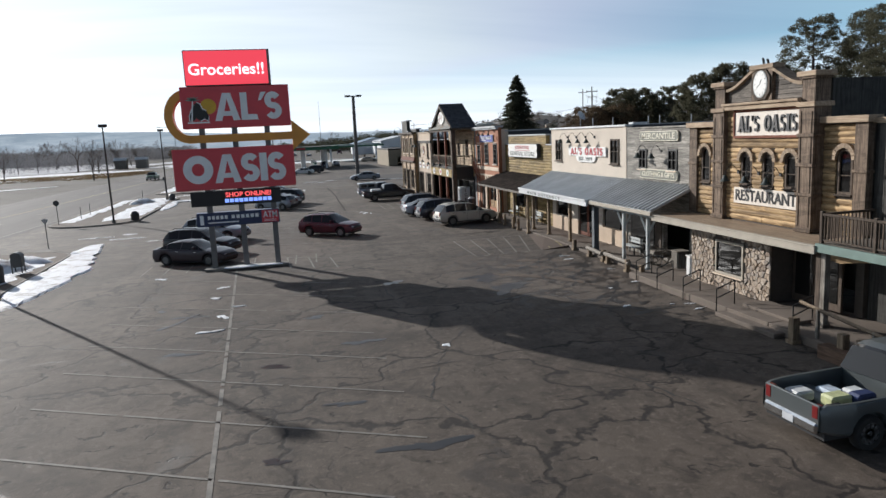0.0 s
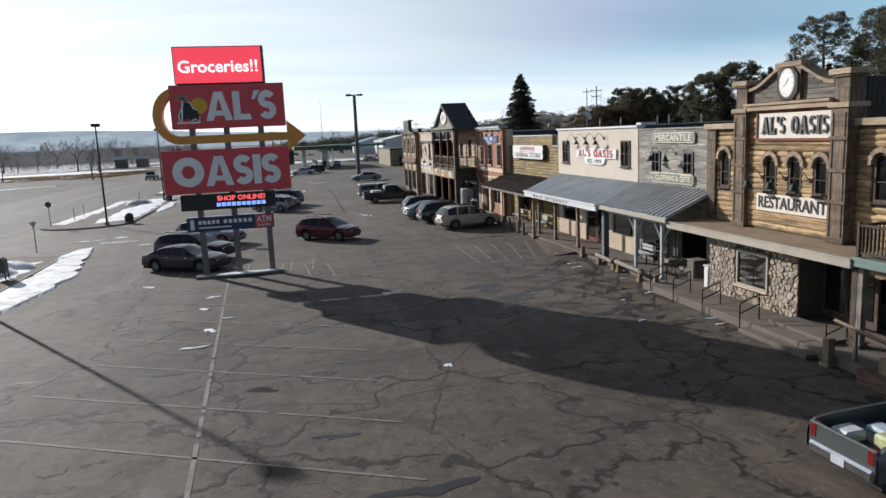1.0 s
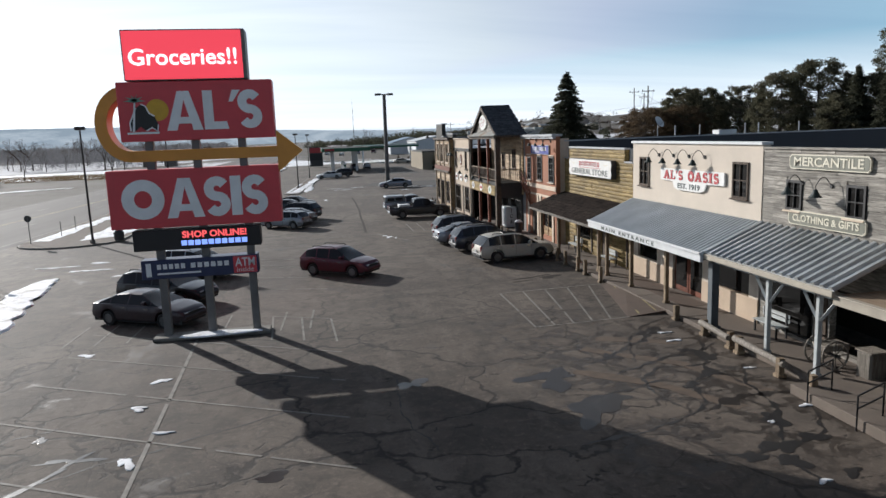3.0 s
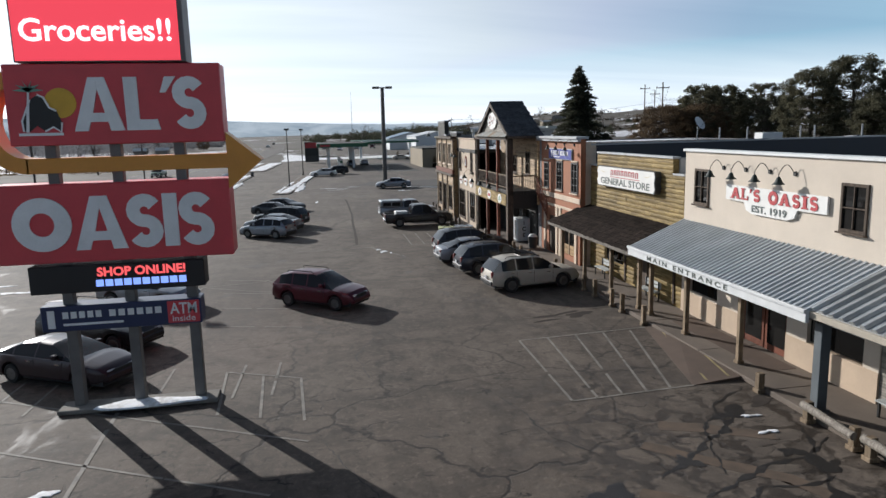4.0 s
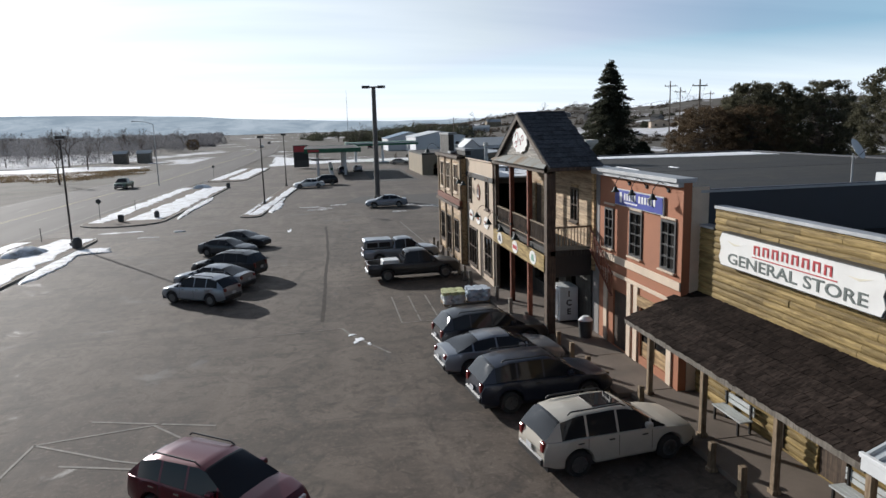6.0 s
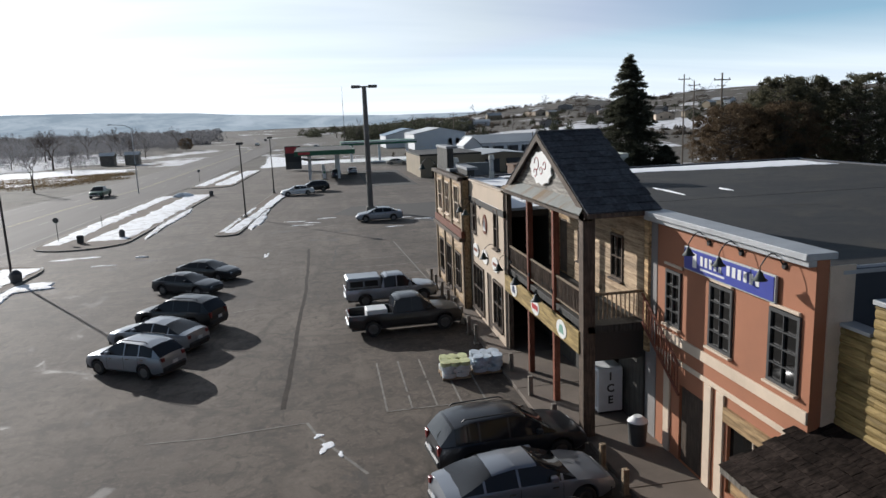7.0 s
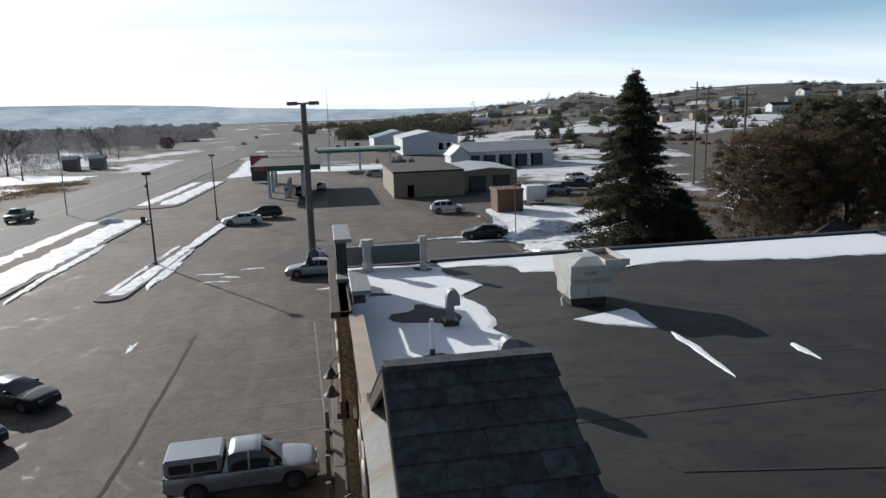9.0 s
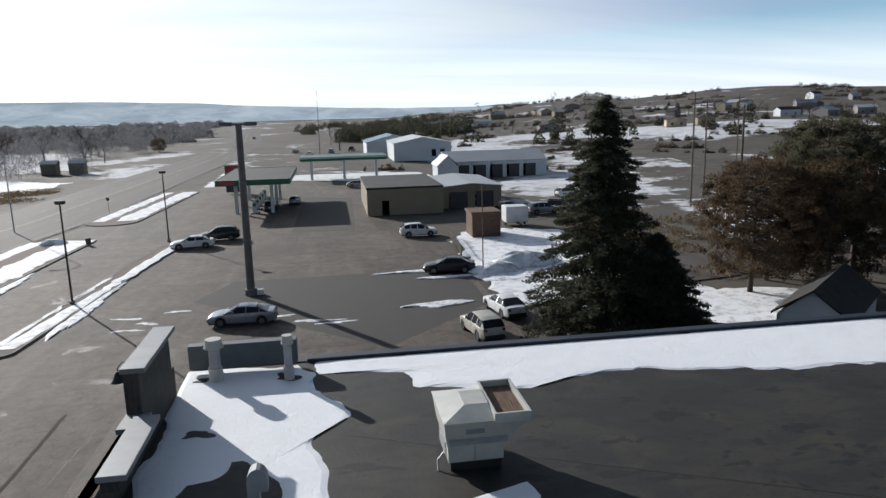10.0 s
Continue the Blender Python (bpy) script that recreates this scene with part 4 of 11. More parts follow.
high = [(17.75, 39.15, 0.188), (17.75, 45.45, 0.188), (18.7, 45.45, 0.19), (18.7, 39.15, 0.19)]
top = [bm.verts.new(p) for p in (low[0], high[0], high[3], high[2], high[1], low[1])]
bottom = [bm.verts.new((v.co.x, v.co.y, 0.0)) for v in top]
bm.faces.new((top[0], top[1], top[4], top[5]))
bm.faces.new((top[1], top[2], top[3], top[4]))
for i in range(6):
    bm.faces.new((top[i], bottom[i], bottom[(i + 1) % 6], top[(i + 1) % 6]))
bmesh.ops.recalc_face_normals(bm, faces=bm.faces)
setting("ramp", bm, M["ramp"], "brown paved ramp sloping up to the main entrance", "ramp")
for a, b in (((15.55, 39.2), (16.95, 45.35)), ((16.35, 39.25), (17.45, 45.35))):
    bm = bm_new()
    up = []
    for x, y in (a, b):
        foot = low[0][0] + (low[1][0] - low[0][0]) * (y - 39.0) / 6.45
        up.append((x, y, 0.012 + 0.182 * (x - foot) / (17.75 - foot)))
    (xa, ya, za), (xb, yb, zb) = up
    bm.faces.new([bm.verts.new(p) for p in ((xa - 0.04, ya, za), (xa + 0.04, ya, za + 0.004), (xb + 0.04, yb, zb + 0.006), (xb - 0.04, yb, zb))])
    setting("parking_line", bm, M["yellow_line"], "faded yellow line on the brown ramp", "road marking")
flat([(9.4, 127.3), (24.5, 112.0), (33.5, 121.0), (33.5, 134), (12.0, 134.0)], 0.003, "asphalt_patch", M["patch"], "darker resurfaced stretch of the lot", "asphalt patch", 0.002)


def island(name, outline, strips, label):
    """A kerbed island: concrete kerb ring, dirt bed, and snow lying on it."""
    root = thing(name, label, "traffic island", (outline[0][0], outline[0][1], 0), kind="structure")
    n = len(outline)
    inward = []
    for i in range(n):
        e = Vector(outline[(i + 1) % n]) - Vector(outline[i - 1])
        inward.append(Vector((-e.y, e.x)).normalized())
    bm = bm_new()
    rings = []
    for inset, z in ((0.0, 0.0), (0.03, 0.13), (0.17, 0.13), (0.19, 0.06)):
        rings.append([bm.verts.new((x + d.x * inset, y + d.y * inset, z)) for (x, y), d in zip(outline, inward)])
    for a, b in zip(rings, rings[1:]):
        for i in range(n):
            bm.faces.new((a[i], a[(i + 1) % n], b[(i + 1) % n], b[i]))
    bmesh.ops.recalc_face_normals(bm, faces=bm.faces)
    part("kerb", bm, M["kerb"], root, "worn concrete kerb")
    inner = [(x + d.x * 0.18, y + d.y * 0.18) for (x, y), d in zip(outline, inward)]
    part("bed", slab(inner, "z", 0.0, 0.12), M["mud"], root, "bare brown dirt bed")
    for k, s in enumerate(strips):
        part("snow_cover", sheet(ragged(s, 0.26, 0.35, k), 0.115, 0.03), M["snow"], root, "old crusted snow")
    return root


def strip(pts_a, pts_b, seed):
    """An uneven snow outline between two edges."""
    rng = random.Random(seed)
    out = []
    for row in (pts_a, pts_b[::-1]):
        for (x0, y0), (x1, y1) in zip(row, row[1:]):
            k = max(2, int(math.hypot(x1 - x0, y1 - y0) / 1.2))
            for i in range(k):
                out.append((x0 + (x1 - x0) * i / k + rng.uniform(-0.34, 0.34), y0 + (y1 - y0) * i / k))
        out.append(row[-1])
    return out


def rounded(x0, x1, y0, y1, slant=0.0):
    """A long outline along y with round ends; slant moves x with y."""
    r = (x1 - x0) / 2
    pts = []
    for i in range(11):
        a = math.pi + math.pi * i / 10
        pts.append(((x0 + x1) / 2 + r * math.cos(a), y0 + r * 0.8 + r * 0.8 * math.sin(a)))
    for i in range(11):
        a = math.pi * i / 10
        pts.append(((x0 + x1) / 2 + r * math.cos(a), y1 - r * 0.8 + r * 0.8 * math.sin(a)))
    return [(x + slant * (y - y0), y) for x, y in pts]


island("kerbed_island", rounded(-23.0, -14.2, 10, 55, 0.0), [strip([(-22.4, 12), (-22.2, 30), (-21.6, 52)], [(-15.6, 12), (-15.4, 30), (-15.0, 52)], 1)], "kerbed roadside island under dirty snow")
island("kerbed_island", rounded(-22.2, -14.0, 71.5, 106, 0.012), [strip([(-17.8, 75), (-17.6, 90), (-17.2, 105)], [(-14.6, 77), (-14.4, 90), (-14.2, 104.5)], 2), strip([(-21.6, 76), (-21.2, 90), (-20.6, 104)], [(-20.2, 76), (-19.9, 90), (-19.6, 104)], 3)],
       "kerbed roadside island with strips of snow")
island("kerbed_island", rounded(-19.0, -10.4, 112.5, 164, 0.04), [strip([(-14.6, 117), (-13.6, 140), (-12.6, 162)], [(-10.9, 117), (-9.8, 140), (-8.9, 162)], 4), strip([(-18.4, 116), (-17.5, 140), (-16.4, 162)], [(-16.6, 116), (-15.6, 140), (-14.8, 162)], 5)],
       "long kerbed roadside island with strips of snow")
island("kerbed_island", rounded(-14.8, -7.4, 174, 219, 0.05), [strip([(-11.0, 178), (-9.9, 198), (-8.6, 217)], [(-7.8, 178), (-6.8, 198), (-5.6, 217)], 6), strip([(-14.2, 178), (-13.1, 198), (-12.0, 217)], [(-12.4, 178), (-11.3, 198), (-10.3, 217)], 7)],
       "long kerbed roadside island with strips of snow")
island("kerbed_island", rounded(-2.6, -0.2, 115.5, 155.5, 0.085), [strip([(-1.5, 117), (-0.9, 122), (0.9, 139), (2.0, 154)], [(-0.45, 117), (0.0, 122), (1.75, 140), (3.0, 154)], 8), strip([(-2.1, 118), (-1.5, 124), (-0.2, 139)], [(-1.8, 118), (-1.3, 124), (0.0, 139)], 18)], "narrow kerbed parking divider with a snowy edge")
for k, (x, y, rx, ry) in enumerate(((-13.2, 46, 1.5, 9.0), (-13.4, 91.5, 0.8, 6.5), (-12.6, 97.0, 1.6, 1.4), (-9.2, 131, 0.5, 12), (1.2, 129, 0.5, 11), (-7.0, 106.8, 0.4, 0.3), (30.5, 133.6, 4.5, 0.5), (37.5, 131.0, 4.2, 3.0), (29.5, 121.6, 2.4, 0.8), (31.8, 130.6, 2.8, 0.5))):
    setting("snow_bank", sheet(ragged(blob_outline(x, y, rx, ry, 40, 0.22, 300 + k), 0.35, 0.3, k), 0.004, 0.08), M["dirty_snow"], "low ploughed bank of dirty snow along the kerb", "snow")
for k, (x, y, rx, ry, h) in enumerate(((-18.5, 47.5, 2.8, 2.0, 0.75), (-16.5, 50.0, 1.6, 1.2, 0.4), (-17.5, 97.0, 1.8, 1.4, 0.6), (-13.2, 160.0, 1.5, 1.2, 0.6), (39.8, 134.0, 3.4, 2.2, 1.2), (36.6, 131.6, 2.6, 1.4, 0.8))):
    bm = bm_new()
    o = blob_outline(x, y, rx, ry, 30, 0.2, 400 + k)
    rings = []
    for s, z in ((1, 0.0), (0.86, 0.35), (0.62, 0.7), (0.34, 0.95), (0.12, 1.0)):
        rings.append([bm.verts.new((x + (px - x) * s, y + (py - y) * s, 0.1 + h * z * (1 + 0.25 * noise.noise(Vector((px * 1.3, py * 1.3, s * 3)))))) for px, py in o])
    for a, b in zip(rings, rings[1:]):
        for i in range(30):
            bm.faces.new((a[i], a[(i + 1) % 30], b[(i + 1) % 30], b[i]))
    bm.faces.new(rings[-1])
    tagged(new("snow_heap", mesh_of(bm, "snow_heap", M["dirty_snow"], 60)), "heap of ploughed grey snow", "snow pile")

for p, q in (((-2.87, 58.5), (0.55, 59.2)), ((0.55, 59.2), (2.14, 57.4)), ((2.14, 57.4), (2.34, 55.7)), ((2.34, 55.7), (-0.05, 56.8)), ((-0.05, 56.8), (-2.87, 58.5)), ((-2.87, 58.5), (-3.1, 55.2))):
    stripe(p, q, 0.09, wear=0.15)
for p, q in (((1.6, 68.7), (4.0, 68.6)), ((4.0, 68.65), (7.1, 69.0)), ((7.1, 69.0), (7.5, 67.7)), ((7.5, 67.7), (8.1, 66.5)), ((8.1, 66.5), (9.0, 64.7))):
    stripe(p, q, 0.11 if p[0] > 7 else 0.06, wear=0.3)
# yard and fields beyond the lot
def lying(outline, z, amp, name, label):
    return setting(name, sheet(ragged(outline, amp, 0.8, 2.0), z, 0.04), M["snow"], label, "snow")


lying([(35, 121), (41, 117), (52, 118), (55, 135), (50, 152), (40, 158), (35.6, 150), (35, 140)], 0.0, 1.2, "yard_snow", "trodden snow over the yard beside the lot")
flat([(40, 121), (75, 128), (120, 175), (120, 183), (72, 138), (40, 130)], 0.05, "lane_pavement", M["road"], "narrow back lane of grey asphalt", "road", 0.05)
lying([(-6, 226), (12, 234), (34, 224), (46, 228), (44, 244), (20, 248), (2, 246), (-8, 290)], 0.0, 1.0, "verge_snow", "snow-covered verge beyond the fuel station")
lying([(-100, 190), (-46, 205), (-42, 250), (-60, 262), (-130, 240)], 0.0, 2.5, "field_snow", "snow lying over the roadside park")
lying([(-70, 146), (-46, 160), (-45, 163), (-72, 150)], 0.0, 1.0, "verge_snow", "drawn-out snow drift on the far verge")
lying([(48, 112), (60, 110), (63, 118), (54, 121), (47, 119)], 0.0, 0.8, "yard_snow", "snow between the trees and the cottage")
lying([(62, 128), (84, 134), (90, 160), (80, 168), (70, 150)], 0.0, 2.0, "yard_snow", "patchy snow on the yard behind the lane")
# the broken stretch before the walk: open cracks, potholes and standing meltwater
CRACKS = (
    (((12.67, 29.14), (13.66, 29.66), (14.35, 29.94), (15.0, 29.91), (16.0, 29.85)), 0.17, "puddle"),
    (((11.1, 33.6), (12.1, 34.4), (13.2, 35.2), (14.0, 35.8), (15.3, 36.95)), 0.10, "pothole"),
    (((11.5, 32.5), (12.75, 33.2), (14.0, 33.8), (15.1, 33.9), (16.4, 34.8)), 0.10, "pothole"),
    (((8.6, 28.0), (10.2, 28.3), (11.2, 28.6), (12.2, 29.0), (13.0, 29.6), (13.3, 30.7), (13.4, 31.3), (14.4, 31.9), (15.4, 31.4)), 0.085, "pothole"),
    (((16.4, 38.6), (15.0, 37.6), (13.6, 36.0), (12.7, 33.6)), 0.07, "pothole"),
    (((13.4, 31.3), (12.7, 31.7), (11.5, 31.3), (10.5, 31.0), (9.2, 31.4)), 0.07, "pothole"),
    (((12.7, 26.5), (13.0, 25.9), (13.05, 24.95), (13.4, 24.3), (14.0, 23.5), (14.9, 22.2)), 0.16, "pothole"),
    (((16.3, 35.6), (15.8, 34.7), (14.7, 32.6), (14.75, 31.75), (15.2, 30.2)), 0.08, "pothole"),
    (((15.3, 33.0), (14.2, 32.6), (13.2, 32.9), (12.2, 32.0), (12.0, 30.6), (12.3, 29.2)), 0.06, "pothole"),
    (((16.0, 32.4), (15.2, 31.2), (14.6, 28.6), (14.1, 28.0), (13.4, 26.8)), 0.09, "pothole"),
    (((10.4, 34.9), (9.4, 36.4), (9.0, 38.8), (8.1, 41.0)), 0.035, "tar"),
    (((15.6, 28.6), (14.9, 27.2), (14.3, 26.9), (13.4, 26.7), (12.3, 26.4), (11.0, 26.9)), 0.08, "pothole"),
    (((-7.6, 30.6), (-6.2, 32.3), (-5.0, 32.8), (-3.4, 35.2)), 0.03, "tar"), (((-6.8, 25.2), (-4.0, 26.4), (-1.0, 26.0), (2.4, 27.3)), 0.03, "tar"),
    (((3.2, 37.8), (4.6, 34.2), (4.4, 31.0), (5.2, 28.2)), 0.03, "tar"), (((5.8, 47.6), (4.6, 44.6), (5.0, 41.8)), 0.03, "tar"), (((6.4, 24.6), (4.8, 21.8), (3.6, 18.2), (4.2, 15.6)), 0.03, "tar"),
    (((-2.6, 20.5), (-0.4, 21.2), (2.2, 20.2), (5.6, 20.9)), 0.03, "tar"), (((7.5, 19.6), (9.4, 17.4), (10.2, 14.2)), 0.035, "tar"))
for k, (pts, w, mat) in enumerate(CRACKS):
    bm = bm_new()
    line = []
    for p, q in zip(pts, pts[1:]):
        m = max(3, int(math.dist(p, q) / 0.16))
        line += [Vector(p).lerp(Vector(q), i / m) for i in range(m)]
    line.append(Vector(pts[-1]))
    lo, hi = [], []
    for i, c in enumerate(line):
        d = (line[min(i + 1, len(line) - 1)] - line[max(i - 1, 0)]).normalized()
        side = Vector((-d.y, d.x))
        c = c + side * (0.16 * noise.noise(Vector((i * 0.21, k * 7.0, 1))) + 0.07 * noise.noise(Vector((i * 0.8, k * 7.0, 3))))
        end = min(1.0, min(i, len(line) - 1 - i) / 6 + 0.1)
        w0 = 1.5 * w * end * (0.12 + 1.9 * abs(noise.noise(Vector((i * 0.25, k * 3.0, 4)))) + 0.5 * abs(noise.noise(Vector((i * 0.9, k * 3.0, 8)))))
        lo.append(bm.verts.new((*(c - side * w0), 0.0055))), hi.append(bm.verts.new((*(c + side * w0 * 0.8), 0.0055)))
    for i in range(len(line) - 1):
        bm.faces.new((hi[i], lo[i], lo[i + 1], hi[i + 1]))
    bmesh.ops.recalc_face_normals(bm, faces=bm.faces)
    for f in bm.faces:
        if f.normal.z < 0:
            f.normal_flip()
    setting("crack", bm, M[mat], "open crack in the asphalt, dark with wet dirt", "crack")
for k, (x, y, rx, ry, mat) in enumerate(((14.05, 28.1, 0.32, 0.34, "pothole"), (14.3, 26.95, 0.42, 0.22, "pothole"), (13.3, 26.75, 0.5, 0.3, "pothole"), (13.9, 25.2, 0.24, 0.18, "pothole"), (13.6, 23.9, 0.9, 0.2, "pothole"), (14.9, 36.8, 0.55, 0.35, "pothole"), (15.25, 33.55, 0.45, 0.3, "pothole"),
                                         (14.85, 34.2, 0.3, 0.22, "pothole"), (12.3, 34.3, 0.22, 0.3, "pothole"), (13.0, 25.95, 0.4, 0.26, "pothole"), (12.3, 26.4, 0.35, 0.2, "pothole"), (13.3, 31.0, 0.24, 0.3, "pothole"), (14.5, 31.9, 0.34, 0.2, "pothole"), (9.5, 32.6, 1.0, 0.42, "puddle"), (9.95, 30.05, 0.95, 0.5, "puddle"), (-4.5, 29.65, 0.9, 0.13, "puddle"), (-5.45, 31.9, 0.2, 0.16, "puddle"))):
    setting("pothole" if mat == "pothole" else "puddle", sheet(ragged(blob_outline(x, y, rx, ry, 30, 0.35, 500 + k, 0.35 if mat == "pothole" else 0.9), 0.13, 0.09, 40 + k), 0.0065, 0.0015), M[mat], "broken pothole filled with wet dirt" if mat == "pothole" else "shallow dark meltwater puddle in the asphalt", "pothole" if mat == "pothole" else "puddle")
for k, (x, y, rx, ry) in enumerate(((13.1, 24.95, 0.2, 0.07), (15.1, 35.4, 0.26, 0.09), (15.3, 36.45, 0.2, 0.08), (14.8, 24.5, 0.08, 0.04), (15.4, 23.5, 0.22, 0.06), (15.5, 28.8, 0.14, 0.1), (14.0, 28.05, 0.1, 0.06), (-3.3, 33.7, 0.3, 0.16), (-3.05, 27.6, 0.42, 0.14), (-2.2, 31.6, 0.34, 0.07))):
    setting("snow_scrap", sheet(ragged(blob_outline(x, y, rx, ry, 26, 0.4, 600 + k), 0.06, 0.07, k), 0.008, 0.02), M["dirty_snow"], "scrap of old snow left on the asphalt", "snow")
# broad worn strips and wet runs down the middle of the lot
for k, (pts, w) in enumerate(((((6.87, 105.2), (6.85, 95.5), (6.8, 90.0), (6.6, 84.0), (6.45, 79.0), (6.3, 74.0), (6.2, 70.5)), 0.10), (((10.4, 33.2), (12.4, 31.5), (13.9, 29.0)), 0.25), (((11.5, 35.5), (14.0, 33.0), (15.3, 30.0)), 0.22), (((12.6, 36.5), (15.2, 35.2)), 0.3))):
    out = []
    for side in (1, -1):
        row = []
        for (x0, y0), (x1, y1) in zip(pts, pts[1:]):
            d = Vector((x1 - x0, y1 - y0)).normalized()
            row += [(x0 - d.y * w * side, y0 + d.x * w * side), (x1 - d.y * w * side, y1 + d.x * w * side)]
        out += row[::side]
    setting("worn_strip", slab(ragged(out, min(0.16, w * 0.5), 0.22, k), "z", 0.0, 0.0045), M["mud" if k in (1, 2, 3) else "worn"], "dark worn strip in the asphalt", "stain")

# ---- store fronts ----
def wall_bm(x0, x1, y0, y1, z0, z1, holes=()):
    """A wall slab with openings right through it; holes are (y0, y1, z0, z1)."""
    ys = sorted({y0, y1, *(v for h in holes for v in h[:2] if y0 < v < y1)})
    zs = sorted({z0, z1, *(v for h in holes for v in h[2:] if z0 < v < z1)})
    bm = bmesh.new()
    for a, b in zip(ys, ys[1:]):
        start = None
        for c, d in zip(zs, zs[1:]):
            inside = any(h[0] <= a and b <= h[1] and h[2] <= c and d <= h[3] for h in holes)
            if not inside and start is None:
                start = c
            if inside and start is not None:
                box(x0, x1, a, b, start, c, bm)
                start = None
        if start is not None:
            box(x0, x1, a, b, start, z1, bm)
    bmesh.ops.remove_doubles(bm, verts=bm.verts, dist=0.0005)
    return bm


def board_mesh(name, h, t, material, log=False):
    """One metre of lap board or half-log, running along y, its back at x = 0, its face towards -x."""
    if log:
        prof = [(0, 0), (-t * 0.55, 0.004), (-t, h * 0.3), (-t, h * 0.66), (-t * 0.5, h - 0.006), (0, h - 0.004)]
    else:
        prof = [(0, 0), (-t, 0.0), (-t * 0.92, 0.012), (-t * 0.32, h - 0.004), (0, h - 0.004)]
    bm = bmesh.new()
    rows = [[bm.verts.new((x, y, z)) for x, z in prof] for y in (-0.498, 0.498)]
    n = len(prof)
    for i in range(n):
        bm.faces.new((rows[0][i], rows[0][(i + 1) % n], rows[1][(i + 1) % n], rows[1][i]))
    bm.faces.new(rows[0]), bm.faces.new(rows[1][::-1])
    bmesh.ops.recalc_face_normals(bm, faces=bm.faces)
    return mesh_of(bm, name, material)


def clad(parent, me, x, y0, y1, z0, z1, h, holes=(), seed=0, long=(1.6, 3.4)):
    """Courses of boards as pieces of their own, cut round the openings."""
    rng = random.Random(seed)
    base = place(parent).inverted()
    z = z0
    while z < z1 - 0.02:
        hh = min(h, z1 - z)
        cuts = sorted((c[0], c[1]) for c in holes if c[2] < z + h * 0.75 and c[3] > z + h * 0.25)
        runs, at = [], y0
        for a, b in cuts:
            if a > at:
                runs.append((at, min(a, y1)))
            at = max(at, b)
        if at < y1:
            runs.append((at, y1))
        for a, b in runs:
            p = a
            while p < b - 0.01:
                q = min(b, p + rng.uniform(*long))
                if b - q < 0.5:
                    q = b
                m = Matrix.Translation((x + rng.uniform(-0.006, 0.006), (p + q) / 2, z)) @ Matrix.Diagonal((1, q - p, hh / h, 1)) @ Matrix.Rotation(rng.uniform(-0.006, 0.006), 4, "Z")
                copies(me, "board", parent, [base @ m])
                p = q
        z += h


def sash(parent, x, yc, z0, w, h, nx=2, nz=2, frame="brown_wood", depth=0.1, sill=True, arch=False, deep=0.16):
    """A window that looks along -x: frame, bars, sill and single panes set back in the opening."""
    f = 0.07
    y0, y1, z1 = yc - w / 2, yc + w / 2, z0 + h
    lights = [(y0 + w * i / nx + 0.014, y0 + w * (i + 1) / nx - 0.014, z0 + h * k / nz + 0.016, z0 + h * (k + 1) / nz - (0.016 if not arch or k < nz - 1 else 0.0)) for i in range(nx) for k in range(nz)]
    bm = wall_bm(x - 0.03, x + depth, y0 - f, y1 + f, z0 - f, z1 + (0 if arch else f), lights)
    if arch:
        r = w / 2
        for i in range(8):
            a0, a1 = math.pi * i / 8, math.pi * (i + 1) / 8
            pts = [(yc + rr * math.cos(a), z1 + rr * math.sin(a)) for rr, a in ((r, a0), (r + f, a0), (r + f, a1), (r, a1))]
            slab(pts, "x", x - 0.05, x + depth, bm)
    win = part("window", bm, M[frame], parent, "multi-paned window in a painted wooden frame")
    if sill:
        part("sill", box(x - 0.12, x + 0.02, y0 - 0.12, y1 + 0.12, z0 - f - 0.06, z0 - f - 0.002, bevel=0.01), M["trim_cream"] if frame != "brown_wood" else M[frame], win)
    for i in range(nx):
        for k in range(nz):
            a, b = y0 + w * i / nx + 0.016, y0 + w * (i + 1) / nx - 0.016
            c, d = z0 + h * k / nz + 0.018, z0 + h * (k + 1) / nz - 0.018
            if arch and k == nz - 1:
                d = z1
            part("pane", box(x + 0.03, x + 0.04, a, b, c, d), M["window"], win)
    if arch:
        r = w / 2 - 0.004
        pts = [(yc + r * math.cos(math.pi * i / 10), z1 + 0.004 + r * math.sin(math.pi * i / 10)) for i in range(11)]
        part("pane", slab(pts, "x", x + 0.03, x + 0.04), M["window"], win)
    return win


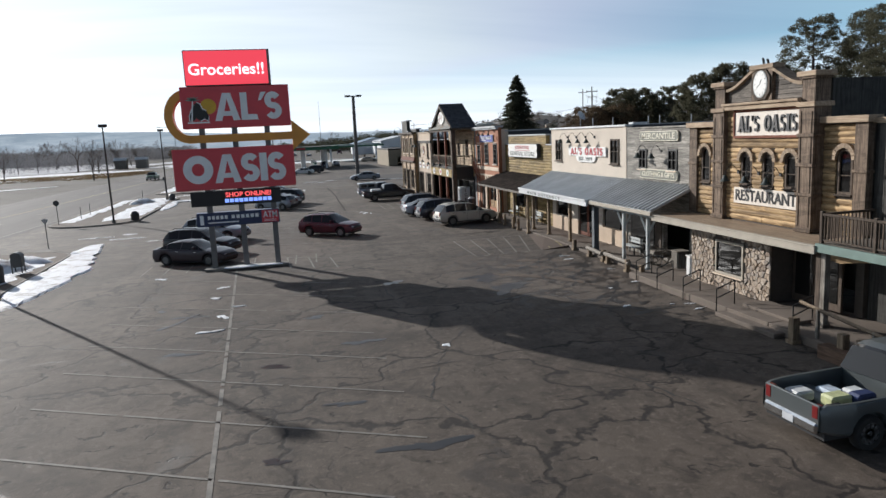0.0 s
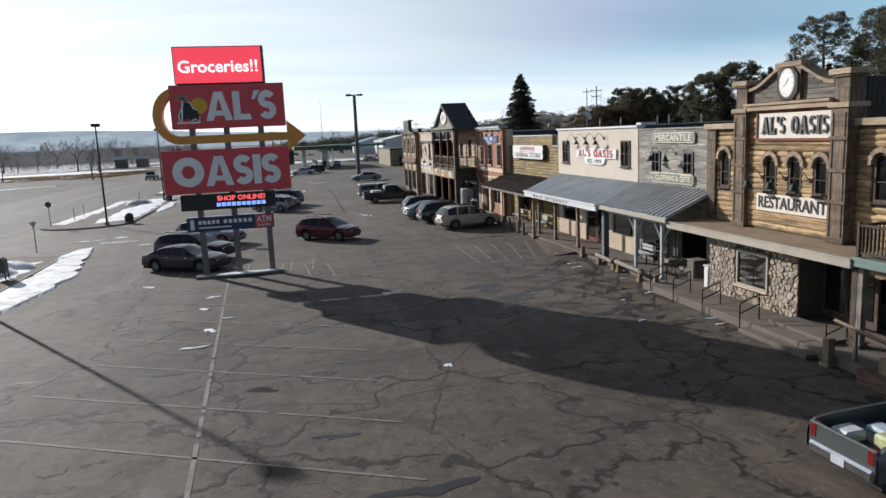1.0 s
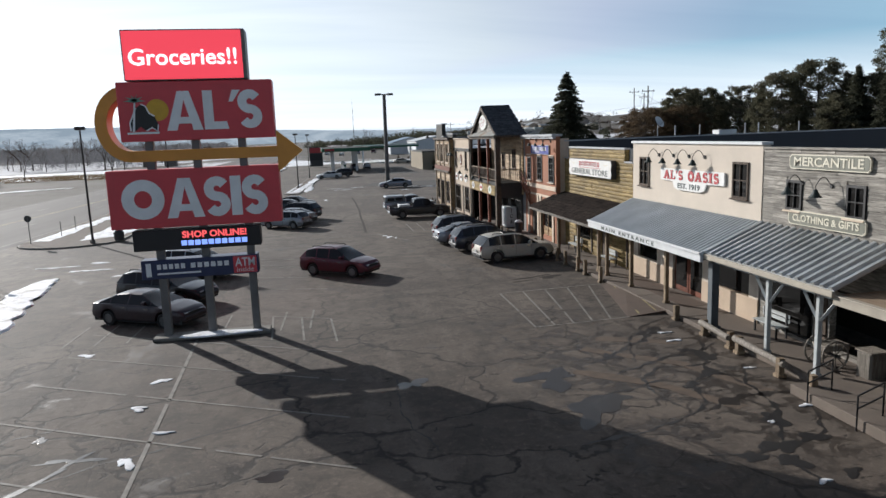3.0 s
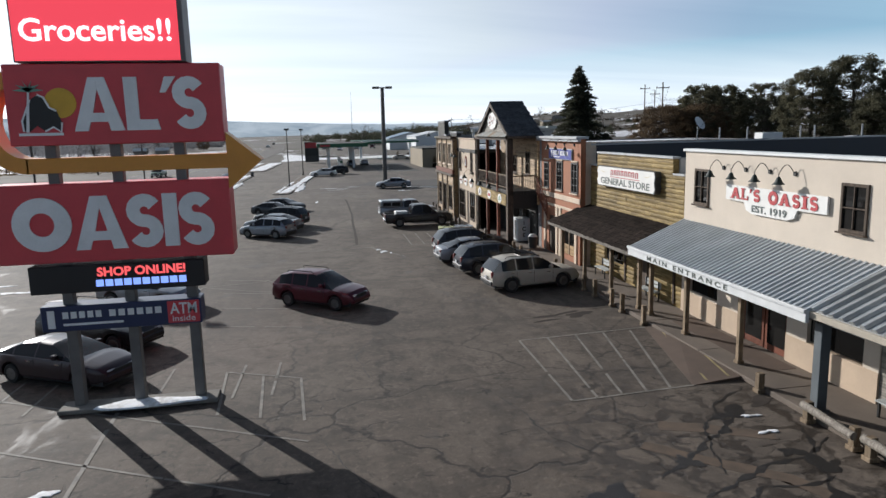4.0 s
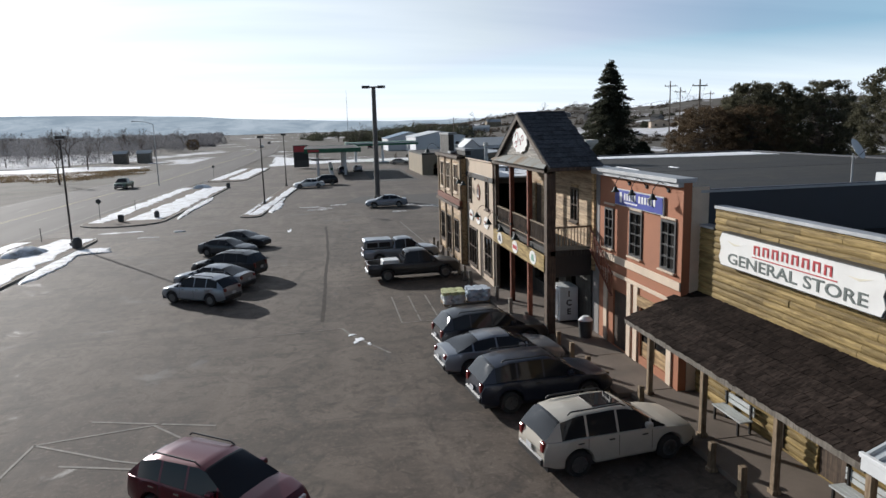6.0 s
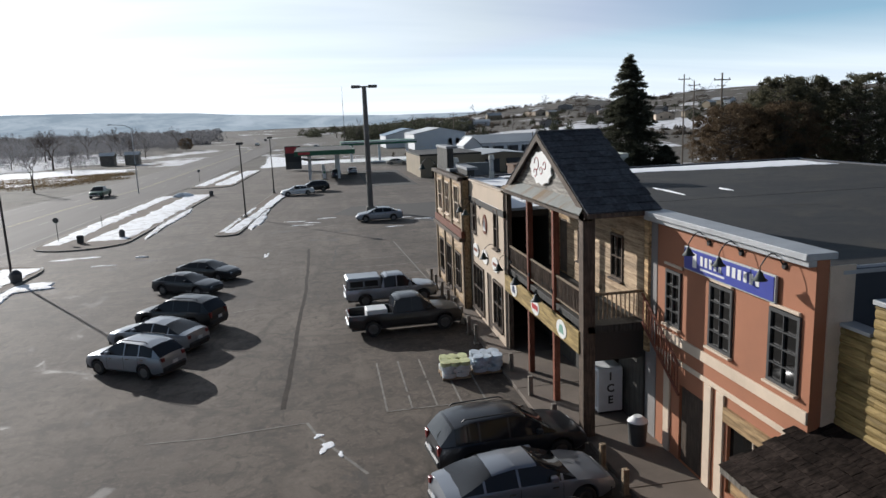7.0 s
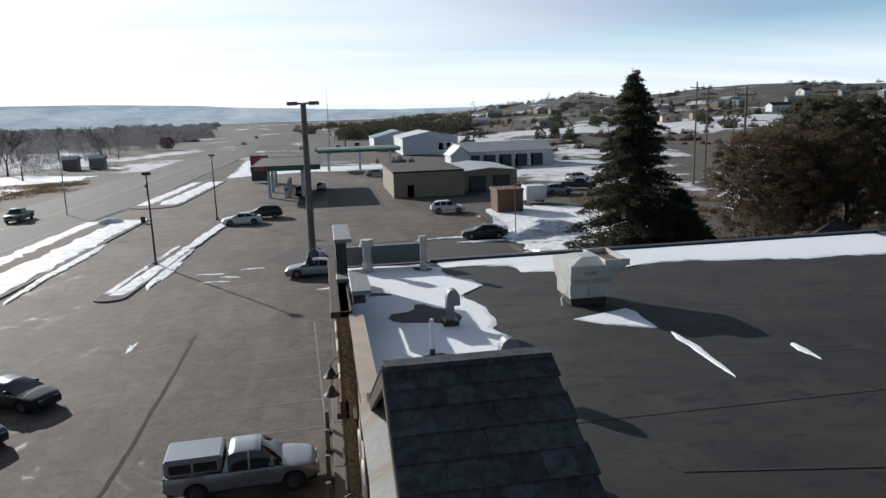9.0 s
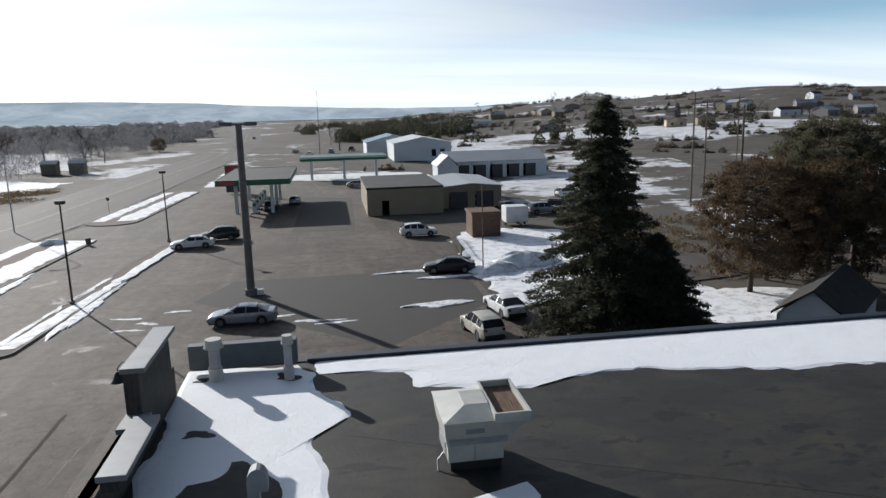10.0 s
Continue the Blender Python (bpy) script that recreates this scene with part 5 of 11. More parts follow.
def hood_lamp(x, y, z, reach=0.75, along=0.9, group="gooseneck lamps on the fronts", size=1.0):
    """A gooseneck lamp: a wall rose, a bent arm and a dark bell shade."""
    root = thing("wall_lamp", "dark green gooseneck lamp with a bell shade", "lamp", (x, y, z), group=group)
    part("mount", tube((x, y, z), (x - 0.06, y, z), 0.09, 0.07, 10), M["black"], root)
    pts = [(x - 0.03, y, z)]
    for i in range(1, 13):
        s = i / 12
        pts.append((x - 0.05 - reach * s, y + along * s, z + 0.32 * math.sin(s * math.pi * 0.95) - 0.04 * s))
    end = pts[-1]
    pts.append((end[0], end[1], end[2] - 0.14))
    part("arm", bent_tube(pts, 0.015), M["black"], root)
    bm = bmesh.new()
    prof = ((0.04, 0.02), (0.09, -0.03), (0.12, -0.12), (0.17, -0.21), (0.26, -0.29))
    n, rings = 14, []
    for k, (r, dz) in enumerate(prof):
        rings.append([bm.verts.new((end[0] + size * r * math.cos(math.tau * i / n), end[1] + size * r * math.sin(math.tau * i / n), end[2] - 0.12 + size * dz)) for i in range(n)])
    for a, b in zip(rings, rings[1:]):
        for i in range(n):
            bm.faces.new((a[i], b[i], b[(i + 1) % n], a[(i + 1) % n]))
    bm.faces.new(rings[0])
    part("shade", bm, M["green_lamp"], root, smooth=40)
    return root


def post(x, y, z0, z1, w, material, label, braces=0, category="post", group="porch posts"):
    root = thing("porch_post", label, category, (x, y, z0), group=group)
    part("shaft", box(x - w / 2, x + w / 2, y - w / 2, y + w / 2, z0, z1, bevel=0.012), M[material], root)
    part("foot", box(x - w * 0.72, x + w * 0.72, y - w * 0.72, y + w * 0.72, z0, z0 + 0.12, bevel=0.012), M[material], root)
    for s in (-1, 1)[:braces]:
        bm = bmesh.new()
        tube((x, y + s * w / 2, z1 - 0.75), (x, y + s * 0.7, z1 - 0.02), 0.06, 0.06, 4, bm)
        part("brace", bm, M[material], root)
    return root


def seam_roof(root, y0, y1, xa, za, xb, zb, name="awning_sheet", pitch=0.4, material="steel_roof", rib=0.06, height=0.05):
    """A ribbed steel awning: a pan with raised trapezoid ribs running down the slope."""
    part(name, sloped(y0, y1, xa, za, xb, zb, 0.04), M[material], root)
    k = max(1, int((y1 - y0) / pitch))
    d = Vector((xb - xa, 0, zb - za))
    up = Vector((-d.z, 0, d.x)).normalized() * height
    bm = bmesh.new()
    for i in range(k + 1):
        y = y0 + rib + (y1 - y0 - 2 * rib) * i / k
        ends = []
        for x, z in ((xa - 0.01, za), (xb, zb)):
            ends.append([bm.verts.new((x, y - rib, z + 0.002)), bm.verts.new((x + up.x, y - rib * 0.55, z + up.z)), bm.verts.new((x + up.x, y + rib * 0.55, z + up.z)), bm.verts.new((x, y + rib, z + 0.002))])
        for j in range(3):
            bm.faces.new((ends[0][j], ends[1][j], ends[1][j + 1], ends[0][j + 1]))
        bm.faces.new(ends[0]), bm.faces.new(ends[1][::-1])
    bmesh.ops.recalc_face_normals(bm, faces=bm.faces)
    part("seam", bm, M[material], root, "raised ribs of the sheet")


def beam(root, x0, x1, y0, y1, z0, z1, material, name="beam", label="", bevel=0.012):
    return part(name, box(x0, x1, y0, y1, z0, z1, bevel=bevel), M[material], root, label)


LAP = board_mesh("lap_board", 0.17, 0.035, M["weathered"])
LOG = board_mesh("log_board", 0.21, 0.07, M["honey"], True)
OLIVE = board_mesh("varnished_board", 0.21, 0.05, M["olive"], True)
PALE = board_mesh("pale_board", 0.19, 0.04, M["tan_boards"])

# concrete walk in front of the stores, in slabs
for k in range(4):
    y = 10 + k * 5
    setting("walk_slab", box(15.7, 19.0, y + 0.01, min(y + 4.99, 29.7), 0.0, 0.3, bevel=0.02), M["walk"], "raised concrete walk before the restaurant", "walkway")
for k in range(16):
    y0, y1 = 29.7 + k * 4.0, min(29.7 + (k + 1) * 4.0, 93.0)
    setting("walk_slab", box(16.7 if y0 < 57 else 15.2 if y0 > 64 else 16.2, 19.2, y0 + 0.01, y1 - 0.01, 0.0, 0.18, bevel=0.02), M["walk"], "tan concrete walk along the store fronts", "walkway")
setting("entry_step", box(16.3, 17.4, 19.4, 22.2, 0.3, 0.42, bevel=0.02), M["walk"], "concrete entrance step", "step")
setting("entry_step", box(15.3, 15.75, 19.2, 22.4, 0.0, 0.16, bevel=0.02), M["walk"], "concrete entrance step", "step")


def dark_building():
    b = thing("timber_building", "charcoal vertical-sided building with an upper deck", "building", (18.9, 14, 0))
    part("wall", wall_bm(18.9, 19.2, 4, 19.2, 0.3, 6.85, [(11, 18.4, 0.4, 2.6)]), M["dark_siding"], b)
    # sheet added behind the opening, coloured as dark as an unlit room
    part("back_wall", box(20.9, 21.0, 4, 19.2, 0.3, 3), M["interior_shade"], b)
    part("roof", box(18.8, 34, 4, 19.3, 6.85, 7.0), M["roofing"], b)
    part("side_wall", box(19.2, 34, 4.0, 4.3, 0, 6.85), M["dark_siding"], b)
    me = mesh_of(box(-0.03, 0.0, -0.14, 0.14, 0, 3.55), "siding_board", M["dark_siding"])
    inv = place(b).inverted()
    copies(me, "board", b, [inv @ Matrix.Translation((18.895, 4.2 + 0.3 * k, 3.28)) for k in range(50)])
    beam(b, 18.75, 18.95, 4, 19.25, 6.8, 6.98, "cornice", "cornice")
    # deck with its rail
    d = thing("upper_deck", "timber deck with a dark slatted railing over the porch", "deck", (16.8, 14, 3.0))
    beam(d, 16.75, 18.9, 4, 19.15, 2.92, 3.06, "old_post", "floor")
    beam(d, 16.68, 16.80, 4, 19.15, 2.78, 3.06, "green_trim", "fascia", "faded green fascia")
    beam(d, 16.80, 16.90, 4, 19.1, 3.96, 4.04, "brown_wood", "top_rail")
    beam(d, 16.82, 16.88, 4, 19.1, 3.14, 3.20, "brown_wood", "bottom_rail")
    for k in range(8):
        y = 19.05 - 2.1 * k
        beam(d, 16.79, 16.91, y - 0.06, y + 0.06, 3.06, 4.1, "brown_wood", "rail_post")
    me = mesh_of(box(-0.02, 0.02, -0.02, 0.02, 0, 0.78), "baluster", M["brown_wood"])
    inv = place(d).inverted()
    copies(me, "baluster", d, [inv @ Matrix.Translation((16.85, 4.1 + 0.14 * k, 3.18)) for k in range(107)])
    copies(me, "baluster", d, [inv @ Matrix.Translation((16.99 + 0.14 * k, 19.05, 3.18)) for k in range(13)])
    beam(d, 16.88, 18.9, 19.0, 19.1, 3.96, 4.04, "brown_wood", "top_rail")
    for y in (18.95, 14.5, 10.0):
        post(16.95, y, 0.3, 2.92, 0.2, "old_post", "grey timber post under the deck")
    v = thing("arched_valance", "tan timber valance with a low arch", "trim", (17.0, 16.8, 2.4))
    pts = [(18.8, 2.9), (18.8, 2.55)] + [(18.8 - 4.2 * i / 10, 2.38 + 0.34 * math.sin(math.pi * i / 10)) for i in range(1, 10)] + [(14.6, 2.4), (14.6, 2.9)]
    part("board", slab(pts, "x", 16.98, 17.06), M["honey"], v)
    r = thing("ramp_rail", "pale timber rail along the entrance ramp", "railing", (16.2, 15, 0.3))
    tube((16.0, 18.9, 1.25), (15.2, 12.0, 0.95), 0.06, 0.06, 4, bm := bmesh.new())
    part("rail", bm, M["tan_post"], r)
    for k in range(3):
        y = 18.0 - 2.4 * k
        x = 16.0 - 0.8 * (18.9 - y) / 6.9
        beam(r, x - 0.05, x + 0.05, y - 0.05, y + 0.05, 0.0, 1.18 - 0.04 * k, "old_post", "post")
    beam(r, 15.2, 15.6, 14.4, 17.2, 0.0, 0.42, "brown_plank", "planter_side")
    for y in (18.6, 16.6, 15.9):
        post(15.55, y, 0.0, 0.85, 0.24, "tan_post", "short weathered timber bollard", category="bollard", group="bollards")


def restaurant():
    b = thing("restaurant_building", "weathered log-faced restaurant front with a clock tower", "building", (18.7, 24.2, 0))
    X = 18.75
    arch = [(25.05, 4.55), (23.75, 4.55), (22.5, 4.55)]
    holes_l, holes_r = [(27.9, 28.5, 4.45, 6.1)], [(19.9, 20.55, 4.45, 6.1)]
    part("wall", wall_bm(X, X + 0.3, 26.8, 29.25, 0.3, 6.95, [(27.92, 28.48, 4.5, 5.95), (27.4, 29.0, 0.4, 2.5)]), M["mortar"], b)
    part("wall", wall_bm(X, X + 0.3, 19.25, 21.5, 0.3, 6.95, [(19.92, 20.53, 4.5, 5.95), (19.6, 21.5, 0.4, 2.6)]), M["mortar"], b)
    part("back_wall", box(21.6, 21.7, 19.25, 29.2, 0.3, 3.2), M["interior_shade"], b)
    part("tower_wall", wall_bm(X - 0.25, X + 0.3, 21.5, 26.8, 2.9, 7.75, [(y - 0.29, y + 0.29, 4.55, 5.6) for y, _ in arch]), M["mortar"], b)
    part("roof", box(X + 0.3, 36, 19.25, 29.25, 6.5, 6.6), M["roofing"], b)
    part("tower_back", box(X + 0.3, 21.5, 21.3, 27.0, 6.6, 8.4), M["dark_siding"], b)
    clad(b, LOG, X, 26.9, 29.0, 3.0, 6.8, 0.21, [(27.8, 28.6, 4.4, 6.15)], 1)
    clad(b, LOG, X, 19.45, 21.5, 3.0, 6.8, 0.21, [(19.82, 20.63, 4.4, 6.15)], 2)
    clad(b, LOG, X - 0.25, 22.0, 26.3, 3.05, 7.5, 0.21, [(y - 0.37, y + 0.37, 4.45, 6.0) for y, _ in arch], 3)
    for y, z in arch:
        sash(b, X - 0.27, y, z, 0.5, 0.95, 1, 2, "brown_wood", arch=True)
        for i in range(9):
            a0, a1 = math.pi * (i - 0.3) / 8.4, math.pi * (i + 0.62) / 8.4
            pts = [(y + r * math.cos(a), z + 0.95 + r * math.sin(a)) for r, a in ((0.34, a0), (0.5, a0), (0.5, a1), (0.34, a1))]
            part("arch_stone", slab(pts, "x", X - 0.40, X - 0.2), M["cornice"], b)
    for y in (28.2, 20.22):
        sash(b, X - 0.02, y, 4.5, 0.52, 1.15, 1, 2, "brown_wood", arch=True)
        for i in range(9):
            a0, a1 = math.pi * (i - 0.3) / 8.4, math.pi * (i + 0.62) / 8.4
            pts = [(y + r * math.cos(a), 5.65 + r * math.sin(a)) for r, a in ((0.36, a0), (0.52, a0), (0.52, a1), (0.36, a1))]
            part("arch_stone", slab(pts, "x", X - 0.16, X), M["cornice"], b)
    # pilasters and cornices
    for y0, y1 in ((26.3, 27.05), (21.2, 21.95)):
        beam(b, X - 0.5, X + 0.2, y0, y1, 2.98, 7.45, "tower_wood", "pilaster")
        beam(b, X - 0.44, X + 0.2, y0 + 0.05, y1 - 0.05, 7.62, 8.5, "tower_wood", "pilaster")
        for yy in (y0 + 0.09, y1 - 0.15):
            beam(b, X - 0.525, X - 0.49, yy, yy + 0.06, 3.2, 7.3, "tower_wood", "pilaster_edge")
        for z in (3.0, 4.3, 5.35, 6.4):
            beam(b, X - 0.55, X + 0.24, y0 - 0.05, y1 + 0.05, z, z + 0.12, "tower_wood", "pilaster_band")
        beam(b, X - 0.58, X + 0.26, y0 - 0.08, y1 + 0.08, 7.45, 7.62, "cornice", "pilaster_cap")
        beam(b, X - 0.52, X + 0.24, y0 - 0.02, y1 + 0.02, 8.42, 8.5, "tower_wood", "pilaster_band")
        beam(b, X - 0.58, X + 0.3, y0 - 0.09, y1 + 0.09, 8.5, 8.68, "cornice", "pilaster_cap")
    for y0, y1 in ((28.75, 29.35), (27.05, 27.2), (19.2, 19.75)):
        beam(b, X - 0.16, X + 0.1, y0, y1, 3.0, 6.9, "tower_wood", "pilaster")
        beam(b, X - 0.2, X + 0.12, y0 - 0.05, y1 + 0.05, 5.2, 5.3, "tower_wood", "pilaster_band")
    beam(b, X - 0.28, X + 0.32, 27.0, 29.45, 6.85, 7.08, "cornice", "cornice")
    beam(b, X - 0.28, X + 0.32, 19.1, 21.25, 6.85, 7.08, "cornice", "cornice")
    beam(b, X - 0.55, X + 0.3, 21.9, 26.35, 7.5, 7.68, "cornice", "cornice")
    beam(b, X - 0.62, X + 0.32, 21.9, 26.35, 7.68, 7.78, "cornice", "cornice")
    curve = [(21.95, 7.78), (21.95, 8.25)] + [(21.95 + 2.15 * i / 12, 8.25 + 0.75 * (0.5 - 0.5 * math.cos(math.pi * i / 12))) for i in range(1, 13)]
    curve += [(26.3 - 2.15 * i / 12, 8.25 + 0.75 * (0.5 - 0.5 * math.cos(math.pi * i / 12))) for i in range(12, -1, -1)] + [(26.3, 7.78)]
    part("pediment", slab(curve, "x", X - 0.25, X + 0.1), M["pediment_wood"], b)
    for k in range(5):
        z = 7.82 + 0.17 * k
        reach = 2.15 if z < 8.25 else 2.15 - 2.15 * math.acos(max(-1.0, 1 - 2 * (z + 0.12 - 8.25) / 0.75)) / math.pi
        for ya, yb in ((24.12 - reach, 23.5), (24.75, 24.12 + reach)):
            if yb - ya > 0.15:
                part("pediment_board", box(X - 0.275, X - 0.25, ya, yb, z, z + 0.15), M["pediment_wood"], b)
    bm = bmesh.new()
    top = curve[1:-1]
    for (y0, z0), (y1, z1) in zip(top, top[1:]):
        if abs(y1 - y0) > 1e-4:
            slab([(y0, z0), (y1, z1), (y1, z1 + 0.12), (y0, z0 + 0.12)], "x", X - 0.42, X + 0.14, bm)
    part("pediment_moulding", bm, M["cornice"], b)
    beam(b, X - 0.4, X + 0.05, 23.52, 24.72, 7.8, 9.0, "tower_wood", "clock_case")
    beam(b, X - 0.46, X + 0.08, 23.44, 24.80, 8.98, 9.16, "cornice", "clock_cap")
    oct_pts = [(24.12 + yy, 8.40 + zz) for yy, zz in ((-0.28, -0.56), (0.28, -0.56), (0.52, -0.28), (0.52, 0.28), (0.28, 0.54), (-0.28, 0.54), (-0.52, 0.28), (-0.52, -0.28))]
    ck = part("clock", slab(oct_pts, "x", X - 0.46, X - 0.4), M["brown_wood"], b, "eight-sided dark clock surround")
    oval = [(24.12 + 0.36 * math.cos(math.tau * i / 28), 8.42 + 0.47 * math.sin(math.tau * i / 28)) for i in range(28)]
    part("clock_rim", slab([(24.12 + (p - 24.12) * 1.12, 8.42 + (q - 8.42) * 1.09) for p, q in oval], "x", X - 0.475, X - 0.455), M["pale_trim"], ck, "pale oval rim")
    part("clock_face", slab(oval, "x", X - 0.485, X - 0.47), M["sign_white"], ck, "pale oval clock face")
    for i in range(12):
        a = math.tau * i / 12
        part("clock_mark", tube((X - 0.487, 24.12 + 0.27 * math.sin(a), 8.42 + 0.36 * math.cos(a)), (X - 0.487, 24.12 + 0.33 * math.sin(a), 8.42 + 0.43 * math.cos(a)), 0.009, 0.009, 4), M["grey_letter"], ck)
    part("clock_pointer", bent_tube([(X - 0.49, 24.12, 8.42), (X - 0.49, 24.04, 8.60)], 0.011, 4), M["grey_letter"], ck)
    part("clock_pointer", bent_tube([(X - 0.49, 24.12, 8.42), (X - 0.49, 24.30, 8.30)], 0.009, 4), M["grey_letter"], ck)
    for y, t in ((24.28, 9.42), (24.02, 9.36)):
        part("roof_finial", tube((X - 0.2, y, 9.16), (X - 0.2, y + 0.04, t - 0.06), 0.045, 0.05, 6), M["black"], b)
        part("finial_knob", tube((X - 0.2, y + 0.04, t - 0.06), (X - 0.24, y + 0.06, t), 0.055, 0.02, 6), M["black"], b)
    # signs on the tower
    s = thing("name_sign", "cream sign board with dark blocks in a red-brown frame", "sign", (X - 0.35, 23.8, 6.45))
    beam(s, X - 0.36, X - 0.33, 21.95, 25.75, 6.45, 7.42, "cream_sign", "board")
    for a, c, d, e in ((21.88, 25.82, 7.40, 7.5), (21.88, 25.82, 6.37, 6.47), (21.88, 21.97, 6.47, 7.4), (25.73, 25.82, 6.47, 7.4)):
        beam(s, X - 0.4, X - 0.33, a, c, d, e, "red_wood", "frame")
    block_word(s, [("A", .42), ("L", .34), ("'", .1), ("S", .34), (" ", .22), ("O", .40), ("A", .42), ("S", .34), ("I", .2), ("S", .34)], 25.5, 22.15, 6.62, 7.25, X - 0.38, "black", "west")
    s = thing("name_sign", "cream sign board lettered for the restaurant", "sign", (X - 0.35, 23.8, 3.75))
    beam(s, X - 0.36, X - 0.33, 21.95, 25.75, 3.72, 4.38, "cream_sign", "board")
    letters("RESTAURANT", 0.62, face_west(X - 0.37, 23.85, 4.05), 0.012, M["black"], s, width=3.5, bold=0.008)
    for y in (25.7, 24.45, 23.2):
        hood_lamp(X - 0.3, y - 0.2, 5.0, 0.5, 0.15, size=0.85)
    # porch roof
    p = thing("porch_roof", "flat gravel-topped porch roof with a pale fascia", "roof", (17.0, 24, 2.75))
    beam(p, 16.75, 18.75, 19.15, 29.3, 2.72, 2.98, "cornice", "deck", "tan gravelled top")
    beam(p, 16.62, 16.76, 19.1, 29.3, 2.70, 2.94, "cream_fascia", "fascia", "dull cream fascia")
    beam(p, 16.60, 16.80, 19.1, 29.3, 2.94, 2.99, "cream_fascia", "drip_edge")
    # stone base
    w = thing("stone_wall", "mortared fieldstone wall with one wide window", "wall", (17.4, 24.6, 0.3))
    part("core", wall_bm(17.45, 17.75, 22.15, 27.2, 0.3, 2.72, [(23.75, 25.45, 0.95, 2.25)]), M["mortar"], w)
    part("core", box(17.75, 18.75, 26.95, 27.2, 0.3, 2.72), M["mortar"], w)
    part("core", box(17.75, 18.75, 22.15, 22.4, 0.3, 2.72), M["mortar"], w)
    stones(w, 17.45, 22.15, 27.2, 0.3, 2.72, (23.6, 25.6, 0.82, 2.36))
    sash(w, 17.42, 24.6, 0.98, 1.66, 1.24, 1, 1, "cream_fascia", 0.12)
    d = thing("entrance_door", "dark glazed double entrance door in a recess", "door", (18.4, 20.9, 0.42))
    beam(d, 18.3, 18.4, 19.7, 20.85, 0.42, 2.5, "brown_wood", "door_leaf")
    beam(d, 18.3, 18.4, 20.9, 22.05, 0.42, 2.5, "brown_wood", "door_leaf")
    for y in (20.27, 21.47):
        beam(d, 18.28, 18.3, y - 0.4, y + 0.4, 0.7, 2.3, "window", "pane", bevel=0)
    for y in (20.75, 21.0):
        part("handle", tube((18.24, y, 1.2), (18.24, y, 1.6), 0.02, 0.02, 6), M["chrome"], d)
    post(16.95, 19.15, 0.3, 2.72, 0.22, "brown_wood", "dark timber porch post")


def block_word(parent, glyphs, a, b, z0, z1, at, material, side, depth=0.03):
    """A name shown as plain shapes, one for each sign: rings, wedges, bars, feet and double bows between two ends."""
    total = sum(w for _, w in glyphs) + 0.05 * (len(glyphs) - 1)
    scale = (b - a) / total
    u, h = a, z1 - z0
    for g, w in glyphs:
        w0, w1 = u, u + w * scale
        m, half = (w0 + w1) / 2, (w1 - w0) / 2

        count = [0]

        def quad(ua, va, ub, vb, uc, vc, ud, vd):
            count[0] += 1
            slab([(m + half * p, z0 + h * q) for p, q in ((ua, va), (ub, vb), (uc, vc), (ud, vd))], "x", at - depth - 0.001 * count[0], at + depth, bm)

        bm = bmesh.new()
        thick = abs(half) * 0.52
        if g == "O":
            ribbon([(m + 0.72 * half * math.cos(t), z0 + h * (0.5 + 0.42 * math.sin(t))) for t in (math.tau * i / 20 for i in range(21))], thick, "x", at - depth, at + depth, bm)
        elif g == "A":
            quad(-0.95, 0, -0.45, 0, 0.22, 1, -0.22, 1)
            quad(0.35, 0, 0.95, 0, 0.28, 1, -0.2, 1)
            quad(-0.5, 0.22, 0.5, 0.22, 0.42, 0.36, -0.42, 0.36)
            quad(-1.1, 0, -0.3, 0, -0.3, 0.09, -1.1, 0.09)
            quad(0.25, 0, 1.1, 0, 1.1, 0.09, 0.25, 0.09)
        elif g == "'":
            quad(-0.6, 0.68, 0.2, 0.68, 1, 1, -0.6, 1)
        elif g == "S":
            ribbon(bow(m, (z0 + z1) / 2, half * 0.62, h * 0.43), thick * 0.9, "x", at - depth, at + depth, bm)
        elif g == "L":
            quad(-0.75, 0, -0.2, 0, -0.2, 1, -0.75, 1)
            quad(-1, 0, 0.95, 0, 0.85, 0.13, -1, 0.13)
            quad(0.7, 0, 0.98, 0, 0.98, 0.34, 0.7, 0.34)
            quad(-1, 0.9, 0.1, 0.9, 0.1, 1, -1, 1)
        elif g == "I":
            quad(-0.6, 0, 0.6, 0, 0.6, 1, -0.6, 1)
            quad(-1.2, 0, 1.2, 0, 1.2, 0.09, -1.2, 0.09)
            quad(-1.2, 0.91, 1.2, 0.91, 1.2, 1, -1.2, 1)
        if g != " ":
            part("raised_shape", bm, M[material], parent)
        else:
            bm.free()
        u = w1 + 0.05 * scale


